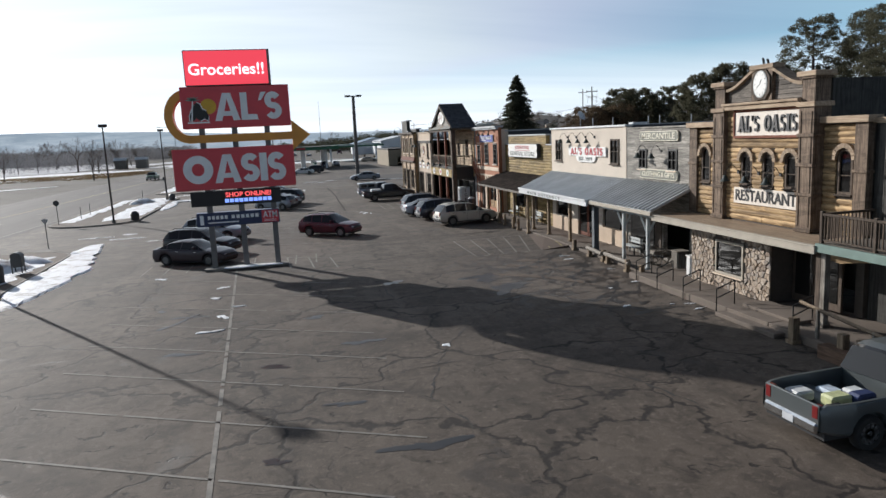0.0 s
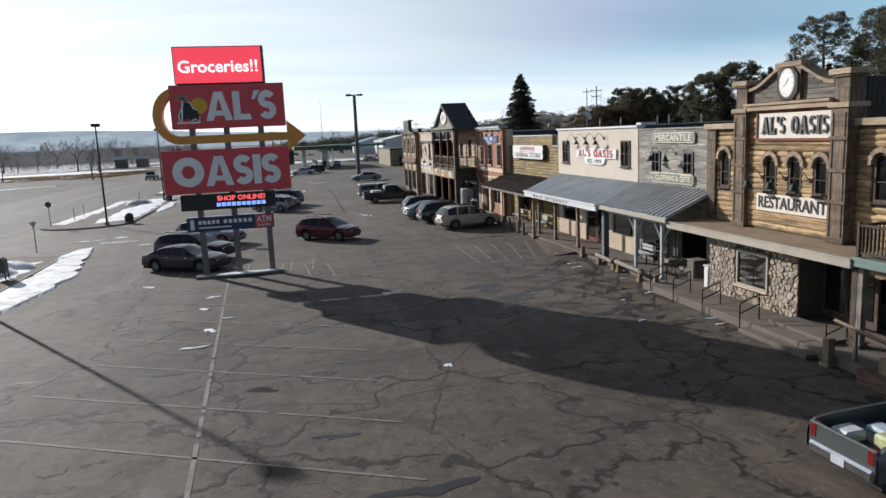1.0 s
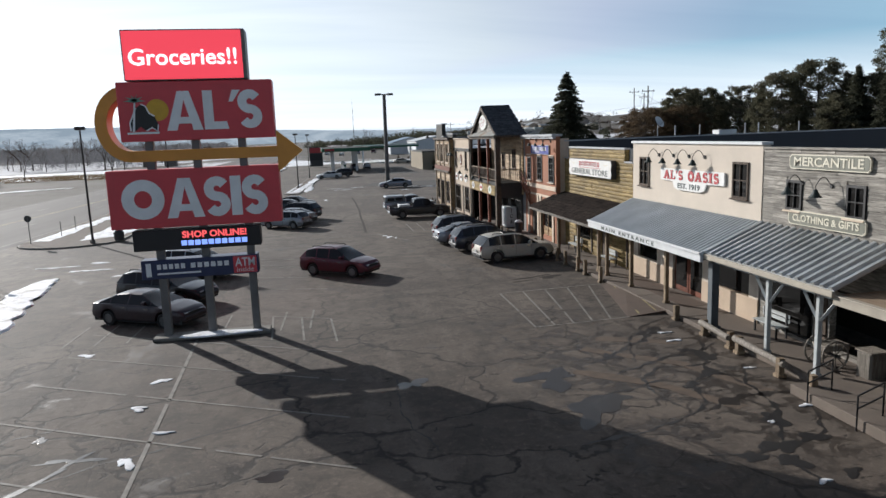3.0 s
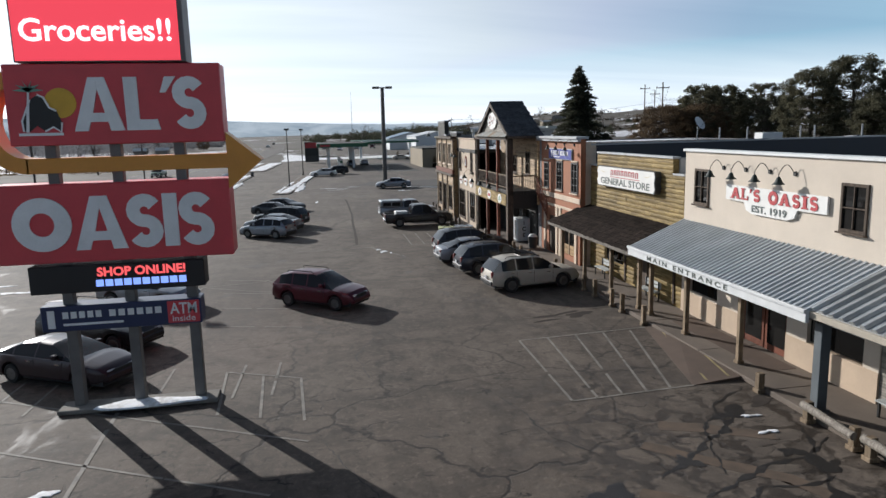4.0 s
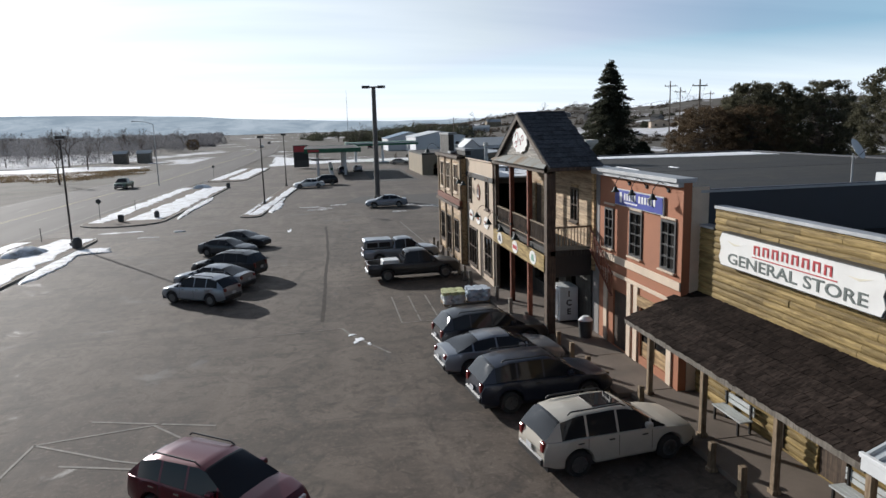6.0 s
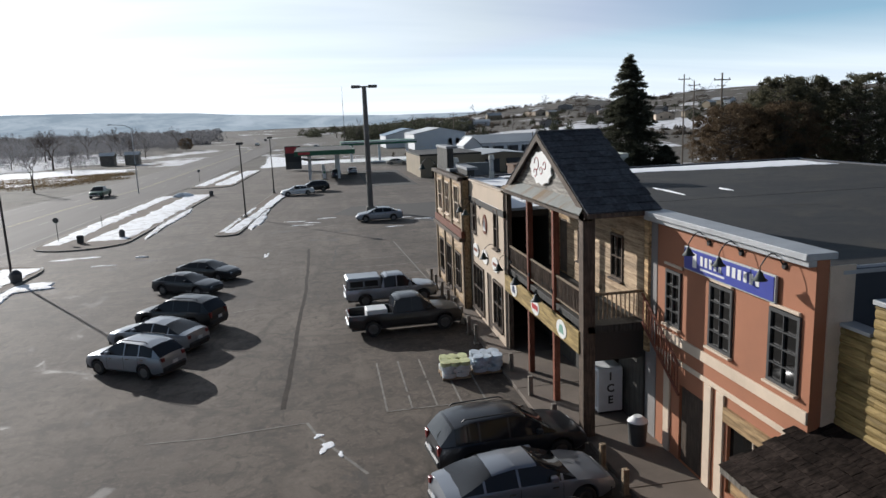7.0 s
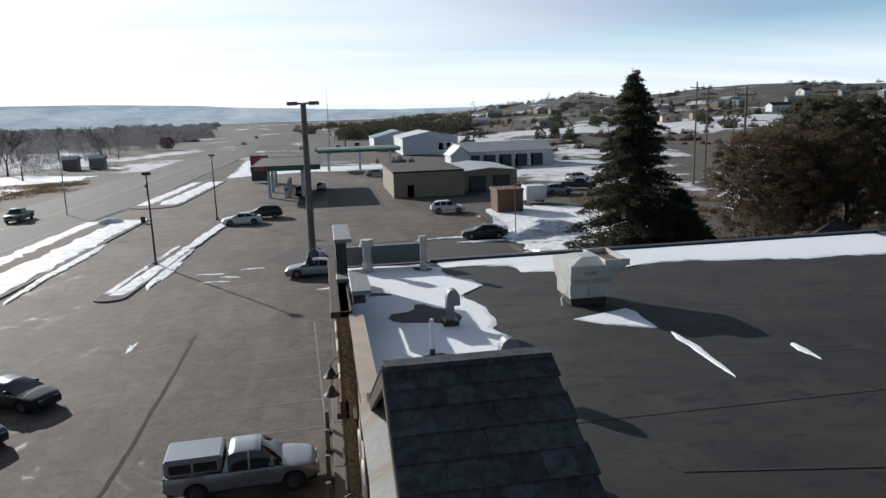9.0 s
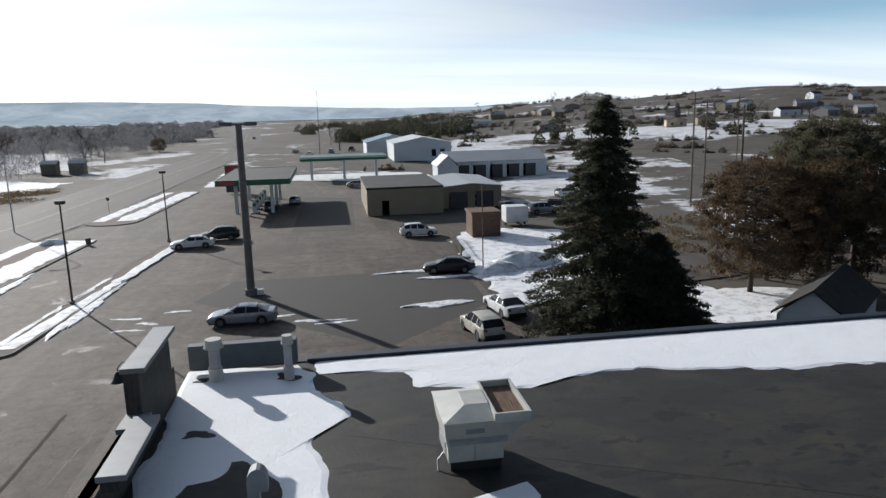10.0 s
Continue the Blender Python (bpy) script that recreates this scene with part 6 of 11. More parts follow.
def stones(parent, x, y0, y1, z0, z1, hole):
    """Split fieldstones fitted edge to edge with thin dark joints, each a piece of its own."""
    rng = random.Random(11)
    seeds = []
    rows, cols = 11, 34
    for i in range(rows):
        for j in range(cols):
            seeds.append((y0 + (y1 - y0) * (j + 0.5 + (0.5 if i % 2 else 0) * 0.8 + rng.uniform(-0.38, 0.38)) / cols, z0 + (z1 - z0) * (i + 0.5 + rng.uniform(-0.4, 0.4)) / rows))
    for sy, sz in seeds:
        if hole[0] - 0.04 < sy < hole[1] + 0.04 and hole[2] - 0.04 < sz < hole[3] + 0.04:
            continue
        cell = [(max(y0, sy - 0.3), max(z0, sz - 0.3)), (min(y1, sy + 0.3), max(z0, sz - 0.3)), (min(y1, sy + 0.3), min(z1, sz + 0.3)), (max(y0, sy - 0.3), min(z1, sz + 0.3))]
        cuts = []
        for ty, tz in seeds:
            dy, dz = ty - sy, tz - sz
            d = math.hypot(dy, dz)
            if 1e-6 < d < 0.6:
                cuts.append((dy / d, dz / d, d / 2 - 0.009))
        # keep clear of the window's surround
        for ny, nz, lim in ((1, 0, hole[0] - sy), (-1, 0, sy - hole[1])):
            if hole[2] < sz < hole[3] and lim > 0:
                cuts.append((ny, nz, lim))
        for ny, nz, lim in ((0, 1, hole[2] - sz), (0, -1, sz - hole[3])):
            if hole[0] < sy < hole[1] and lim > 0:
                cuts.append((ny, nz, lim))
        for ny, nz, lim in cuts:
            out = []
            for (py, pz), (qy, qz) in zip(cell, cell[1:] + cell[:1]):
                a = (py - sy) * ny + (pz - sz) * nz - lim
                c = (qy - sy) * ny + (qz - sz) * nz - lim
                if a <= 0:
                    out.append((py, pz))
                if a * c < 0:
                    k = a / (a - c)
                    out.append((py + (qy - py) * k, pz + (qz - pz) * k))
            cell = out
            if len(cell) < 3:
                break
        if len(cell) < 3:
            continue
        my, mz = sum(p[0] for p in cell) / len(cell), sum(p[1] for p in cell) / len(cell)
        if max(abs(p[0] - my) for p in cell) < 0.03 or max(abs(p[1] - mz) for p in cell) < 0.03:
            continue
        bm = bmesh.new()
        dd = rng.uniform(0.03, 0.085)
        n = len(cell)
        back = [bm.verts.new((x + 0.02, p, q)) for p, q in cell]
        mid = [bm.verts.new((x - dd * 0.7, p, q)) for p, q in cell]
        front = [bm.verts.new((x - dd + rng.uniform(-0.012, 0.012), my + (p - my) * 0.8, mz + (q - mz) * 0.8)) for p, q in cell]
        for r, t in ((back, mid), (mid, front)):
            for i in range(n):
                bm.faces.new((r[i], t[i], t[(i + 1) % n], r[(i + 1) % n]))
        bm.faces.new(front[::-1])
        bmesh.ops.recalc_face_normals(bm, faces=bm.faces)
        part("stone", bm, M["stone"], parent)


def mercantile():
    b = thing("mercantile_building", "grey weathered clapboard store front", "building", (18.9, 32.6, 0))
    X = 18.95
    wins = [(34.2, 4.85), (31.3, 4.85)]
    part("wall", wall_bm(X, X + 0.25, 29.35, 36.0, 0.18, 6.95, [(y - 0.36, y + 0.36, z, z + 0.95) for y, z in wins] + [(33.0, 35.6, 0.3, 2.4), (29.8, 32.2, 0.3, 2.4)]), M["weathered"], b)
    part("back_wall", box(21.6, 21.7, 29.3, 36, 0.18, 3.2), M["interior_shade"], b)
    clad(b, LAP, X, 29.4, 35.98, 3.4, 6.9, 0.17, [(y - 0.44, y + 0.44, z - 0.1, z + 1.05) for y, z in wins], 4)
    beam(b, X - 0.08, X + 0.28, 29.35, 36.0, 6.9, 6.98, "weathered", "coping")
    beam(b, X - 0.07, X + 0.02, 29.33, 29.45, 3.4, 6.9, "pale_trim", "corner_board")
    for y, z in wins:
        sash(b, X - 0.04, y, z, 0.68, 0.92, 2, 2, "black")
    part("roof", box(X + 0.25, 40, 29.3, 47, 5.6, 5.75), M["roofing"], b)
    beam(b, X - 0.02, X + 0.0, 33.1, 35.5, 0.4, 2.3, "window", "shop_window", bevel=0)
    beam(b, X - 0.05, X + 0.0, 32.3, 32.9, 0.2, 2.3, "brown_wood", "shop_door")
    for y, z, w, t, size in ((32.55, 6.5, 3.7, "MERCANTILE", 0.42), (32.55, 4.56, 3.6, "CLOTHING & GIFTS", 0.34)):
        s = thing("store_sign", "sage green board with pale gold lettering", "sign", (X - 0.1, y, z - 0.25))
        hz = 0.25
        pts = [(y - w / 2, z - hz + 0.1), (y - w / 2 + 0.1, z - hz), (y + w / 2 - 0.1, z - hz), (y + w / 2, z - hz + 0.1), (y + w / 2, z + hz - 0.1), (y + w / 2 - 0.1, z + hz), (y - w / 2 + 0.1, z + hz), (y - w / 2, z + hz - 0.1)]
        part("board", slab(pts, "x", X - 0.12, X - 0.05), M["pale_letter"], s)
        k = 0.035
        pts2 = [(y + (p - y) * (1 - k / (w / 2)), z + (q - z) * (1 - k / hz)) for p, q in pts]
        part("panel", slab(pts2, "x", X - 0.128, X - 0.1), M["sage_sign"], s)
        letters(t, size, face_west(X - 0.133, y, z - 0.01), 0.008, M["pale_letter"], s, width=w * 0.86, bold=0.006)
    for y in (34.0, 32.6):
        hood_lamp(X, y - 0.2, 5.75, 0.45, 0.15, size=0.85)
    a = thing("steel_awning", "galvanised standing-seam awning on timber posts", "awning", (17.6, 32.6, 2.9))
    seam_roof(a, 29.25, 36.05, 16.6, 3.12, X, 4.12, pitch=0.36, rib=0.11, height=0.085)
    beam(a, 16.5, 16.62, 29.2, 36.05, 2.92, 3.1, "cream_fascia", "gutter", "dull cream gutter")
    beam(a, 16.95, 17.1, 29.2, 36.0, 2.72, 2.95, "pale_trim", "beam")
    for y in (30.3, 32.7):
        post(17.02, y, 0.18, 2.72, 0.15, "pale_trim", "pale grey timber porch post with braces", 2)


def white_store():
    b = thing("cream_building", "cream stucco store front with a metal coping", "building", (18.9, 41.5, 0))
    X = 18.9
    wins = [(45.6, 5.0), (37.35, 5.0)]
    part("wall", wall_bm(X, X + 0.3, 36.0, 46.95, 1.1, 7.05, [(y - 0.5, y + 0.5, z, z + 1.35) for y, z in wins] + [(44.2, 46.3, 1.2, 2.4), (36.6, 39.0, 1.1, 2.5), (40.0, 42.6, 1.1, 2.5)]), M["stucco_white"], b)
    part("base_wall", box(X - 0.02, X + 0.3, 36.0, 40.0, 0.18, 1.1), M["stucco_base"], b)
    part("base_wall", box(X - 0.02, X + 0.3, 42.6, 46.95, 0.18, 1.1), M["stucco_base"], b)
    part("back_wall", box(21.6, 21.7, 36, 47, 0.18, 3.2), M["interior_shade"], b)
    part("side_wall", box(X + 0.3, X + 1.0, 46.7, 46.95, 0.18, 7.05), M["stucco_white"], b)
    beam(b, X - 0.1, X + 0.38, 35.95, 47.02, 7.05, 7.16, "white_metal", "coping", "white metal coping")
    for y, z in wins:
        sash(b, X - 0.03, y, z, 0.92, 1.3, 2, 2, "brown_wood")
    for a0, a1 in ((44.25, 46.25), (36.65, 38.95)):
        beam(b, X + 0.1, X + 0.13, a0, a1, 1.15, 2.45, "window", "shop_window", bevel=0)
    d = thing("entrance_door", "red-brown framed glass entrance doors", "door", (19.0, 41.3, 0.2))
    for y in (40.65, 41.95):
        beam(d, 19.0, 19.08, y - 0.62, y + 0.62, 0.2, 2.45, "red_wood", "door_leaf")
        beam(d, 18.985, 19.0, y - 0.48, y + 0.48, 0.45, 2.3, "window", "pane", bevel=0)
    s = thing("name_sign", "white shaped board with red blocks and small lettering", "sign", (X - 0.1, 41.0, 5.0))
    pts = [(43.75, 5.9), (43.75, 5.35), (42.6, 5.33), (42.45, 5.05), (42.1, 4.95), (40.2, 4.95), (39.85, 5.05), (39.7, 5.33), (38.35, 5.35), (38.35, 5.9)]
    part("board", slab(pts, "x", X - 0.1, X - 0.03), M["sign_white"], s)
    block_word(s, [("A", .42), ("L", .34), ("'", .1), ("S", .34), (" ", .22), ("O", .40), ("A", .42), ("S", .34), ("I", .2), ("S", .34)], 43.4, 38.7, 5.42, 5.83, X - 0.11, "red_letter", "west", 0.012)
    letters("EST. 1919", 0.33, face_west(X - 0.11, 41.15, 5.14), 0.008, M["grey_letter"], s, width=1.9, bold=0.006)
    for y in (44.4, 43.0, 41.6, 40.3):
        hood_lamp(X, y - 0.3, 6.5, 0.42, 0.2, size=0.8)
    a = thing("steel_awning", "galvanised standing-seam awning with a lettered white fascia", "awning", (17.6, 41.4, 2.9))
    seam_roof(a, 35.95, 46.95, 16.45, 3.10, X, 4.15, pitch=0.24, material="pale_steel", rib=0.06, height=0.05)
    beam(a, 16.38, 16.5, 35.9, 46.98, 2.78, 3.12, "white_metal", "fascia", "white fascia")
    beam(a, 16.32, 16.42, 35.9, 46.98, 3.06, 3.16, "white_metal", "gutter")
    letters("M A I N   E N T R A N C E", 0.24, face_west(16.37, 42.4, 2.93), 0.006, M["grey_letter"], a, width=5.6, bold=0.004)
    beam(a, 17.2, 17.34, 35.95, 46.95, 2.7, 2.94, "brown_wood", "beam")
    beam(a, 16.5, 18.9, 35.95, 36.05, 2.85, 3.1, "blue_post", "end_panel")
    for y in (40.1, 43.6, 46.5):
        post(17.25, y, 0.18, 2.7, 0.17, "tan_post", "brown timber porch post")
    post(16.95, 35.9, 0.18, 2.75, 0.3, "blue_post", "slate-blue boxed porch post")


def general_store():
    b = thing("general_store_building", "varnished board store front with a stepped false front", "building", (18.9, 52.2, 0))
    X = 18.95
    part("wall", wall_bm(X, X + 0.25, 47.0, 57.35, 0.18, 6.0, [(50.0, 51.2, 0.2, 2.4), (53.0, 55.2, 1.0, 2.3)]), M["olive"], b)
    part("false_front", box(X, X + 0.25, 48.05, 56.45, 6.0, 6.72), M["olive"], b)
    part("back_wall", box(21.6, 21.7, 47, 57.3, 0.18, 3.2), M["interior_shade"], b)
    clad(b, OLIVE, X, 47.0, 57.35, 3.7, 5.98, 0.21, (), 6, (1.4, 3.6))
    clad(b, OLIVE, X, 48.05, 56.45, 5.98, 6.66, 0.21, (), 7, (1.4, 3.6))
    clad(b, OLIVE, X, 47.0, 50.0, 0.3, 2.8, 0.21, (), 8)
    clad(b, OLIVE, X, 51.2, 57.3, 0.3, 2.8, 0.21, [(52.9, 55.3, 0.9, 2.4)], 9)
    beam(b, X - 0.08, X + 0.3, 48.0, 56.5, 6.68, 6.78, "flashing", "coping", "grey metal coping")
    beam(b, X - 0.08, X + 0.3, 47.0, 48.0, 5.98, 6.06, "flashing", "coping")
    beam(b, X - 0.08, X + 0.3, 56.5, 57.35, 5.98, 6.06, "flashing", "coping")
    beam(b, X + 0.25, X + 0.7, 47.95, 48.05, 6.0, 6.74, "flashing", "side_cap")
    beam(b, X + 0.05, X + 0.08, 53.0, 55.2, 1.0, 2.3, "window", "shop_window", bevel=0)
    beam(b, X + 0.02, X + 0.08, 50.0, 51.2, 0.2, 2.4, "brown_wood", "shop_door")
    for y in (47.6, 50.2, 52.6):
        beam(b, X - 0.1, X - 0.01, y - 0.09, y + 0.09, 0.3, 3.0, "brown_wood", "pilaster")
    part("roof", box(X + 0.25, 40, 47, 57.4, 5.4, 5.55), M["roofing"], b)
    s = thing("store_sign", "white shaped sign board with red and grey lettering", "sign", (X - 0.2, 52.3, 4.9))
    hz, w, y, z = 0.52, 6.7, 52.35, 5.55
    pts = [(y - w / 2 + 0.12, z - hz), (y + w / 2 - 0.12, z - hz), (y + w / 2, z - hz * 0.55), (y + w / 2 - 0.1, z), (y + w / 2, z + hz * 0.55), (y + w / 2 - 0.12, z + hz), (y - w / 2 + 0.12, z + hz), (y - w / 2, z + hz * 0.55), (y - w / 2 + 0.1, z), (y - w / 2, z - hz * 0.55)]
    part("cabinet", slab(pts, "x", X - 0.34, X - 0.06), M["dark_grey"], s)
    part("board", slab([(y + (p - y) * 0.985, z + (q - z) * 0.94) for p, q in pts], "x", X - 0.37, X - 0.30), M["sign_white"], s)
    for k in range(8):
        lift = 0.035 * math.sin(math.pi * (k + 0.5) / 8)
        a0 = y + 1.55 - 0.41 * k
        part("name_bar", ribbon([(a0 - 0.05, z + 0.09 + lift), (a0 - 0.05, z + 0.33 + lift), (a0 - 0.25, z + 0.33 + lift), (a0 - 0.25, z + 0.09 + lift)], 0.085, "x", X - 0.385, X - 0.365), M["red_letter"], s)
    letters("GENERAL STORE", 0.46, face_west(X - 0.375, y, z - 0.24), 0.008, M["grey_letter"], s, width=5.6, bold=0.006)
    part("rule", box(X - 0.38, X - 0.365, y - 1.8, y + 1.6, z + 0.0, z + 0.03), M["red_letter"], s)
    for sgn in (-1, 1):
        part("flourish", slab([(y + sgn * 2.1, z + 0.24), (y + sgn * 2.5, z + 0.18), (y + sgn * 2.9, z + 0.3), (y + sgn * 2.5, z + 0.24)], "x", X - 0.378, X - 0.365), M["pale_letter"], s)
    a = thing("shake_awning", "old dark cedar-shake porch roof", "awning", (17.6, 52.2, 2.8))
    part("decking", sloped(46.98, 57.75, 16.55, 2.86, X, 3.76, 0.1), M["brown_wood"], a)
    me = mesh_of(box(-0.17, 0.17, -0.11, 0.11, 0, 0.022), "shake", M["shake"])
    inv = place(a).inverted()
    rng = random.Random(21)
    slope = math.atan2(0.9, 2.4)
    spots = []
    for i in range(9):
        s0 = i / 8.6
        y = 46.98
        while y < 57.7:
            w = rng.uniform(0.5, 1.15)
            m = Matrix.Translation((16.62 + 2.25 * s0, y + 0.11 * w, 2.90 + 0.845 * s0 + rng.uniform(0, 0.012))) @ Matrix.Rotation(-slope + 0.07, 4, "Y") @ Matrix.Rotation(rng.uniform(-0.05, 0.05), 4, "Z") @ Matrix.Diagonal((rng.uniform(0.95, 1.2), w, 1, 1))
            spots.append(inv @ m)
            y += 0.22 * w + 0.008
    copies(me, "shake", a, spots[:300])
    bm = bmesh.new()
    for m in spots[300:]:
        mm = place(a) @ m
        vs = [bm.verts.new(mm @ Vector((x, yy, zz))) for x in (-0.17, 0.17) for yy in (-0.11, 0.11) for zz in (0, 0.022)]
        for f in BOX_FACES:
            bm.faces.new([vs[i] for i in f])
    tagged(part("shake_field", bm, M["shake"], a), kind="stuff")
    beam(a, 16.46, 16.58, 46.95, 57.78, 2.68, 2.86, "old_post", "fascia", "weathered grey fascia")
    beam(a, 17.2, 17.34, 47, 57.7, 2.6, 2.82, "brown_wood", "beam")
    for y in (47.6, 50.6, 54.0, 57.4):
        post(17.25, y, 0.18, 2.62, 0.17, "tan_post", "brown timber porch post")


def orange_store():
    b = thing("orange_building", "orange stucco store front with a metal coping", "building", (18.3, 61.2, 0))
    X = 18.3
    wins = [(63.35, 4.35), (60.86, 4.38), (58.3, 4.38)]
    holes = [(y - 0.5, y + 0.5, z, z + 1.68) for y, z in wins[1:]] + [(62.97, 63.75, 4.35, 5.95), (58.3, 60.4, 0.5, 2.6), (61.6, 62.9, 0.2, 2.6)]
    part("wall", wall_bm(X, X + 0.3, 57.4, 64.4, 0.18, 7.45, holes), M["stucco_orange"], b)
    part("grey_wall", wall_bm(X - 0.02, X + 0.3, 64.4, 65.1, 0.18, 7.4), M["grey_wall"], b, "grey stucco strip")
    part("side_wall", box(X + 0.3, 30.0, 57.4, 57.65, 0.18, 7.2), M["navy"], b)
    part("side_pier", box(X + 0.3, X + 0.9, 57.36, 57.4, 0.18, 7.3), M["trim_cream"], b)
    part("back_wall", box(21.6, 21.7, 57.7, 65, 0.18, 3.2), M["interior_shade"], b)
    beam(b, X - 0.3, X + 0.45, 57.35, 65.0, 7.45, 7.6, "flashing", "coping", "grey metal coping")
    beam(b, X - 0.2, X + 0.0, 57.4, 65.0, 7.3, 7.45, "flashing", "coping_board")
    for y, z in wins[1:]:
        sash(b, X - 0.03, y, z, 0.94, 1.64, 2, 4, "dark_grey")
    sash(b, X - 0.03, 63.36, 4.35, 0.74, 1.55, 2, 4, "dark_grey")
    for y, z in wins:
        beam(b, X - 0.07, X, y - 0.52, y + 0.52, z + 1.74, z + 1.82, "trim_cream", "lintel", "pale lintel over the window")
    beam(b, X - 0.06, X, 57.4, 64.4, 3.75, 4.05, "trim_cream", "band", "cream stucco band")
    beam(b, X - 0.05, X, 57.4, 64.4, 3.2, 3.35, "trim_cream", "band")
    for y in (63.6, 61.3, 60.7, 58.0):
        beam(b, X - 0.07, X, y - 0.18, y + 0.18, 0.2, 3.2, "trim_cream", "pilaster")
    beam(b, X + 0.1, X + 0.13, 58.3, 60.4, 1.1, 2.6, "window", "shop_window", bevel=0)
    beam(b, X + 0.08, X + 0.16, 58.3, 60.4, 0.5, 1.1, "honey", "shop_panel")
    beam(b, X + 0.04, X + 0.1, 59.32, 59.38, 0.5, 2.6, "trim_cream", "mullion")
    beam(b, X - 0.1, X + 0.1, 58.2, 60.5, 2.5, 2.9, "honey", "roller_shade")
    beam(b, X + 0.05, X + 0.12, 61.65, 62.85, 0.2, 2.55, "brown_wood", "shop_door")
    s = thing("bank_sign", "blue sign board with a white border", "sign", (X - 0.1, 59.85, 6.2))
    beam(s, X - 0.1, X - 0.03, 58.58, 62.66, 6.20, 6.86, "pale_trim", "border")
    beam(s, X - 0.115, X - 0.08, 58.62, 62.62, 6.235, 6.825, "blue_sign", "board")
    bars = [(61.95, 62.15, 6.34, 6.74), (60.6, 61.75, 6.335, 6.385)]
    bars += [(61.75 - 0.22 * k - 0.12, 61.75 - 0.22 * k, 6.46, 6.72) for k in range(5)] + [(60.5 - 0.24 * k - 0.14, 60.5 - 0.24 * k, 6.46, 6.72) for k in range(6)]
    for a, b2, c, d in bars:
        part("name_bar", box(X - 0.125, X - 0.11, a, b2, c, d), M["sign_white"], s)
    for y in (61.5, 60.05, 58.4):
        hood_lamp(X, y, 7.12, 0.5, 0.12, size=0.68)


def balcony_front():
    b = thing("balcony_building", "timber two-storey balcony front under a steep gable", "building", (16.4, 69.6, 0))
    y0, y1, X = 65.1, 74.5, 18.2
    part("wall", wall_bm(X, X + 0.3, y0, y1, 3.9, 7.55, [(66.68, 67.58, 4.95, 6.45), (69.85, 70.8, 4.9, 6.1), (72.2, 73.2, 4.0, 6.3)]), M["honey"], b)
    part("lower_wall", wall_bm(X, X + 0.3, y0, y1 + 0.3, 0.18, 3.9, [(67.0, 68.4, 0.2, 2.4), (69.4, 70.8, 0.2, 2.4), (71.8, 73.4, 0.9, 2.4)]), M["dark_siding"], b)
    part("back_wall", box(21.6, 21.7, y0, y1, 0.18, 6.4), M["interior_shade"], b)
    clad(b, PALE, X, y0, y1, 4.0, 7.7, 0.19, [(66.6, 67.66, 4.85, 6.55), (69.77, 70.88, 4.8, 6.2), (72.1, 73.3, 3.9, 6.4)], 31)
    for y, z, w, h in ((67.13, 4.97, 0.86, 1.46), (70.32, 4.92, 0.9, 1.16)):
        sash(b, X - 0.04, y, z, w, h, 2, 2, "brown_wood")
    beam(b, X + 0.05, X + 0.1, 72.2, 73.2, 4.0, 6.3, "brown_wood", "balcony_door")
    part("side_wall", box(X - 0.02, 18.45, y0 - 0.3, y0 - 0.02, 3.0, 7.3), M["honey"], b)
    beam(b, 16.25, 18.4, y0 - 0.1, y1 + 0.1, 3.7, 3.95, "dark_siding", "balcony_floor")
    beam(b, 16.4, 18.2, y0 - 0.05, y0 + 0.05, 2.75, 3.7, "black", "side_panel", "dark panel below the balcony")
    posts = [65.2, 68.2, 71.3, 74.4]
    for k, y in enumerate(posts):
        w = 0.2 if k == 0 else 0.11
        beam(b, 16.3 - w, 16.3 + w, y - w, y + w, 0.18, 7.6, "brown_wood" if k in (0, 3) else "red_wood", "column", "square timber column")
    beam(b, 16.1, 16.4, y0 - 0.1, y1 + 0.1, 7.35, 7.66, "brown_wood", "header")
    beam(b, 16.26, 16.34, y0, y1, 4.92, 5.0, "tan_post", "top_rail")
    beam(b, 16.26, 16.34, y0, y1, 4.1, 4.16, "tan_post", "bottom_rail")
    me = mesh_of(box(-0.018, 0.018, -0.018, 0.018, 0, 0.8), "baluster", M["brown_wood"])
    inv = place(b).inverted()
    copies(me, "baluster", b, [inv @ Matrix.Translation((16.3, y0 + 0.14 * (k + 1), 4.14)) for k in range(65)])
    me2 = mesh_of(box(-0.018, 0.018, -0.018, 0.018, 0, 0.8), "baluster", M["tan_post"])
    copies(me2, "baluster", b, [inv @ Matrix.Translation((16.5 + 0.15 * k, y0, 4.14)) for k in range(11)])
    beam(b, 16.4, 18.2, y0 - 0.04, y0 + 0.04, 4.92, 5.0, "tan_post", "top_rail")
    # gable
    yr, zr, ze, xf, xb = 69.72, 10.02, 7.62, 16.16, 18.55
    ya, yb = 64.75, 74.3
    part("gable_wall", slab([(y0 - 0.1, 7.7), (y1, 7.7), (yr, zr - 0.2)], "x", 16.4, 16.55), M["weathered"], b)
    me = LAP
    z = 7.98
    while z < 9.5:
        f = (zr - 0.25 - z) / (zr - 7.9)
        a, c = yr - (yr - ya) * f * 0.9, yr + (yb - yr) * f * 0.9
        copies(me, "board", b, [inv @ Matrix.Translation((16.4, (a + c) / 2, z)) @ Matrix.Diagonal((1, c - a, 1, 1))])
        z += 0.17
    part("back_gable", slab([(y0 - 0.1, 7.0), (y1, 7.0), (y1 - 0.4, 7.6), (yr, zr - 0.2), (y0 + 0.2, 7.6)], "x", 18.4, 18.48), M["dark_siding"], b)
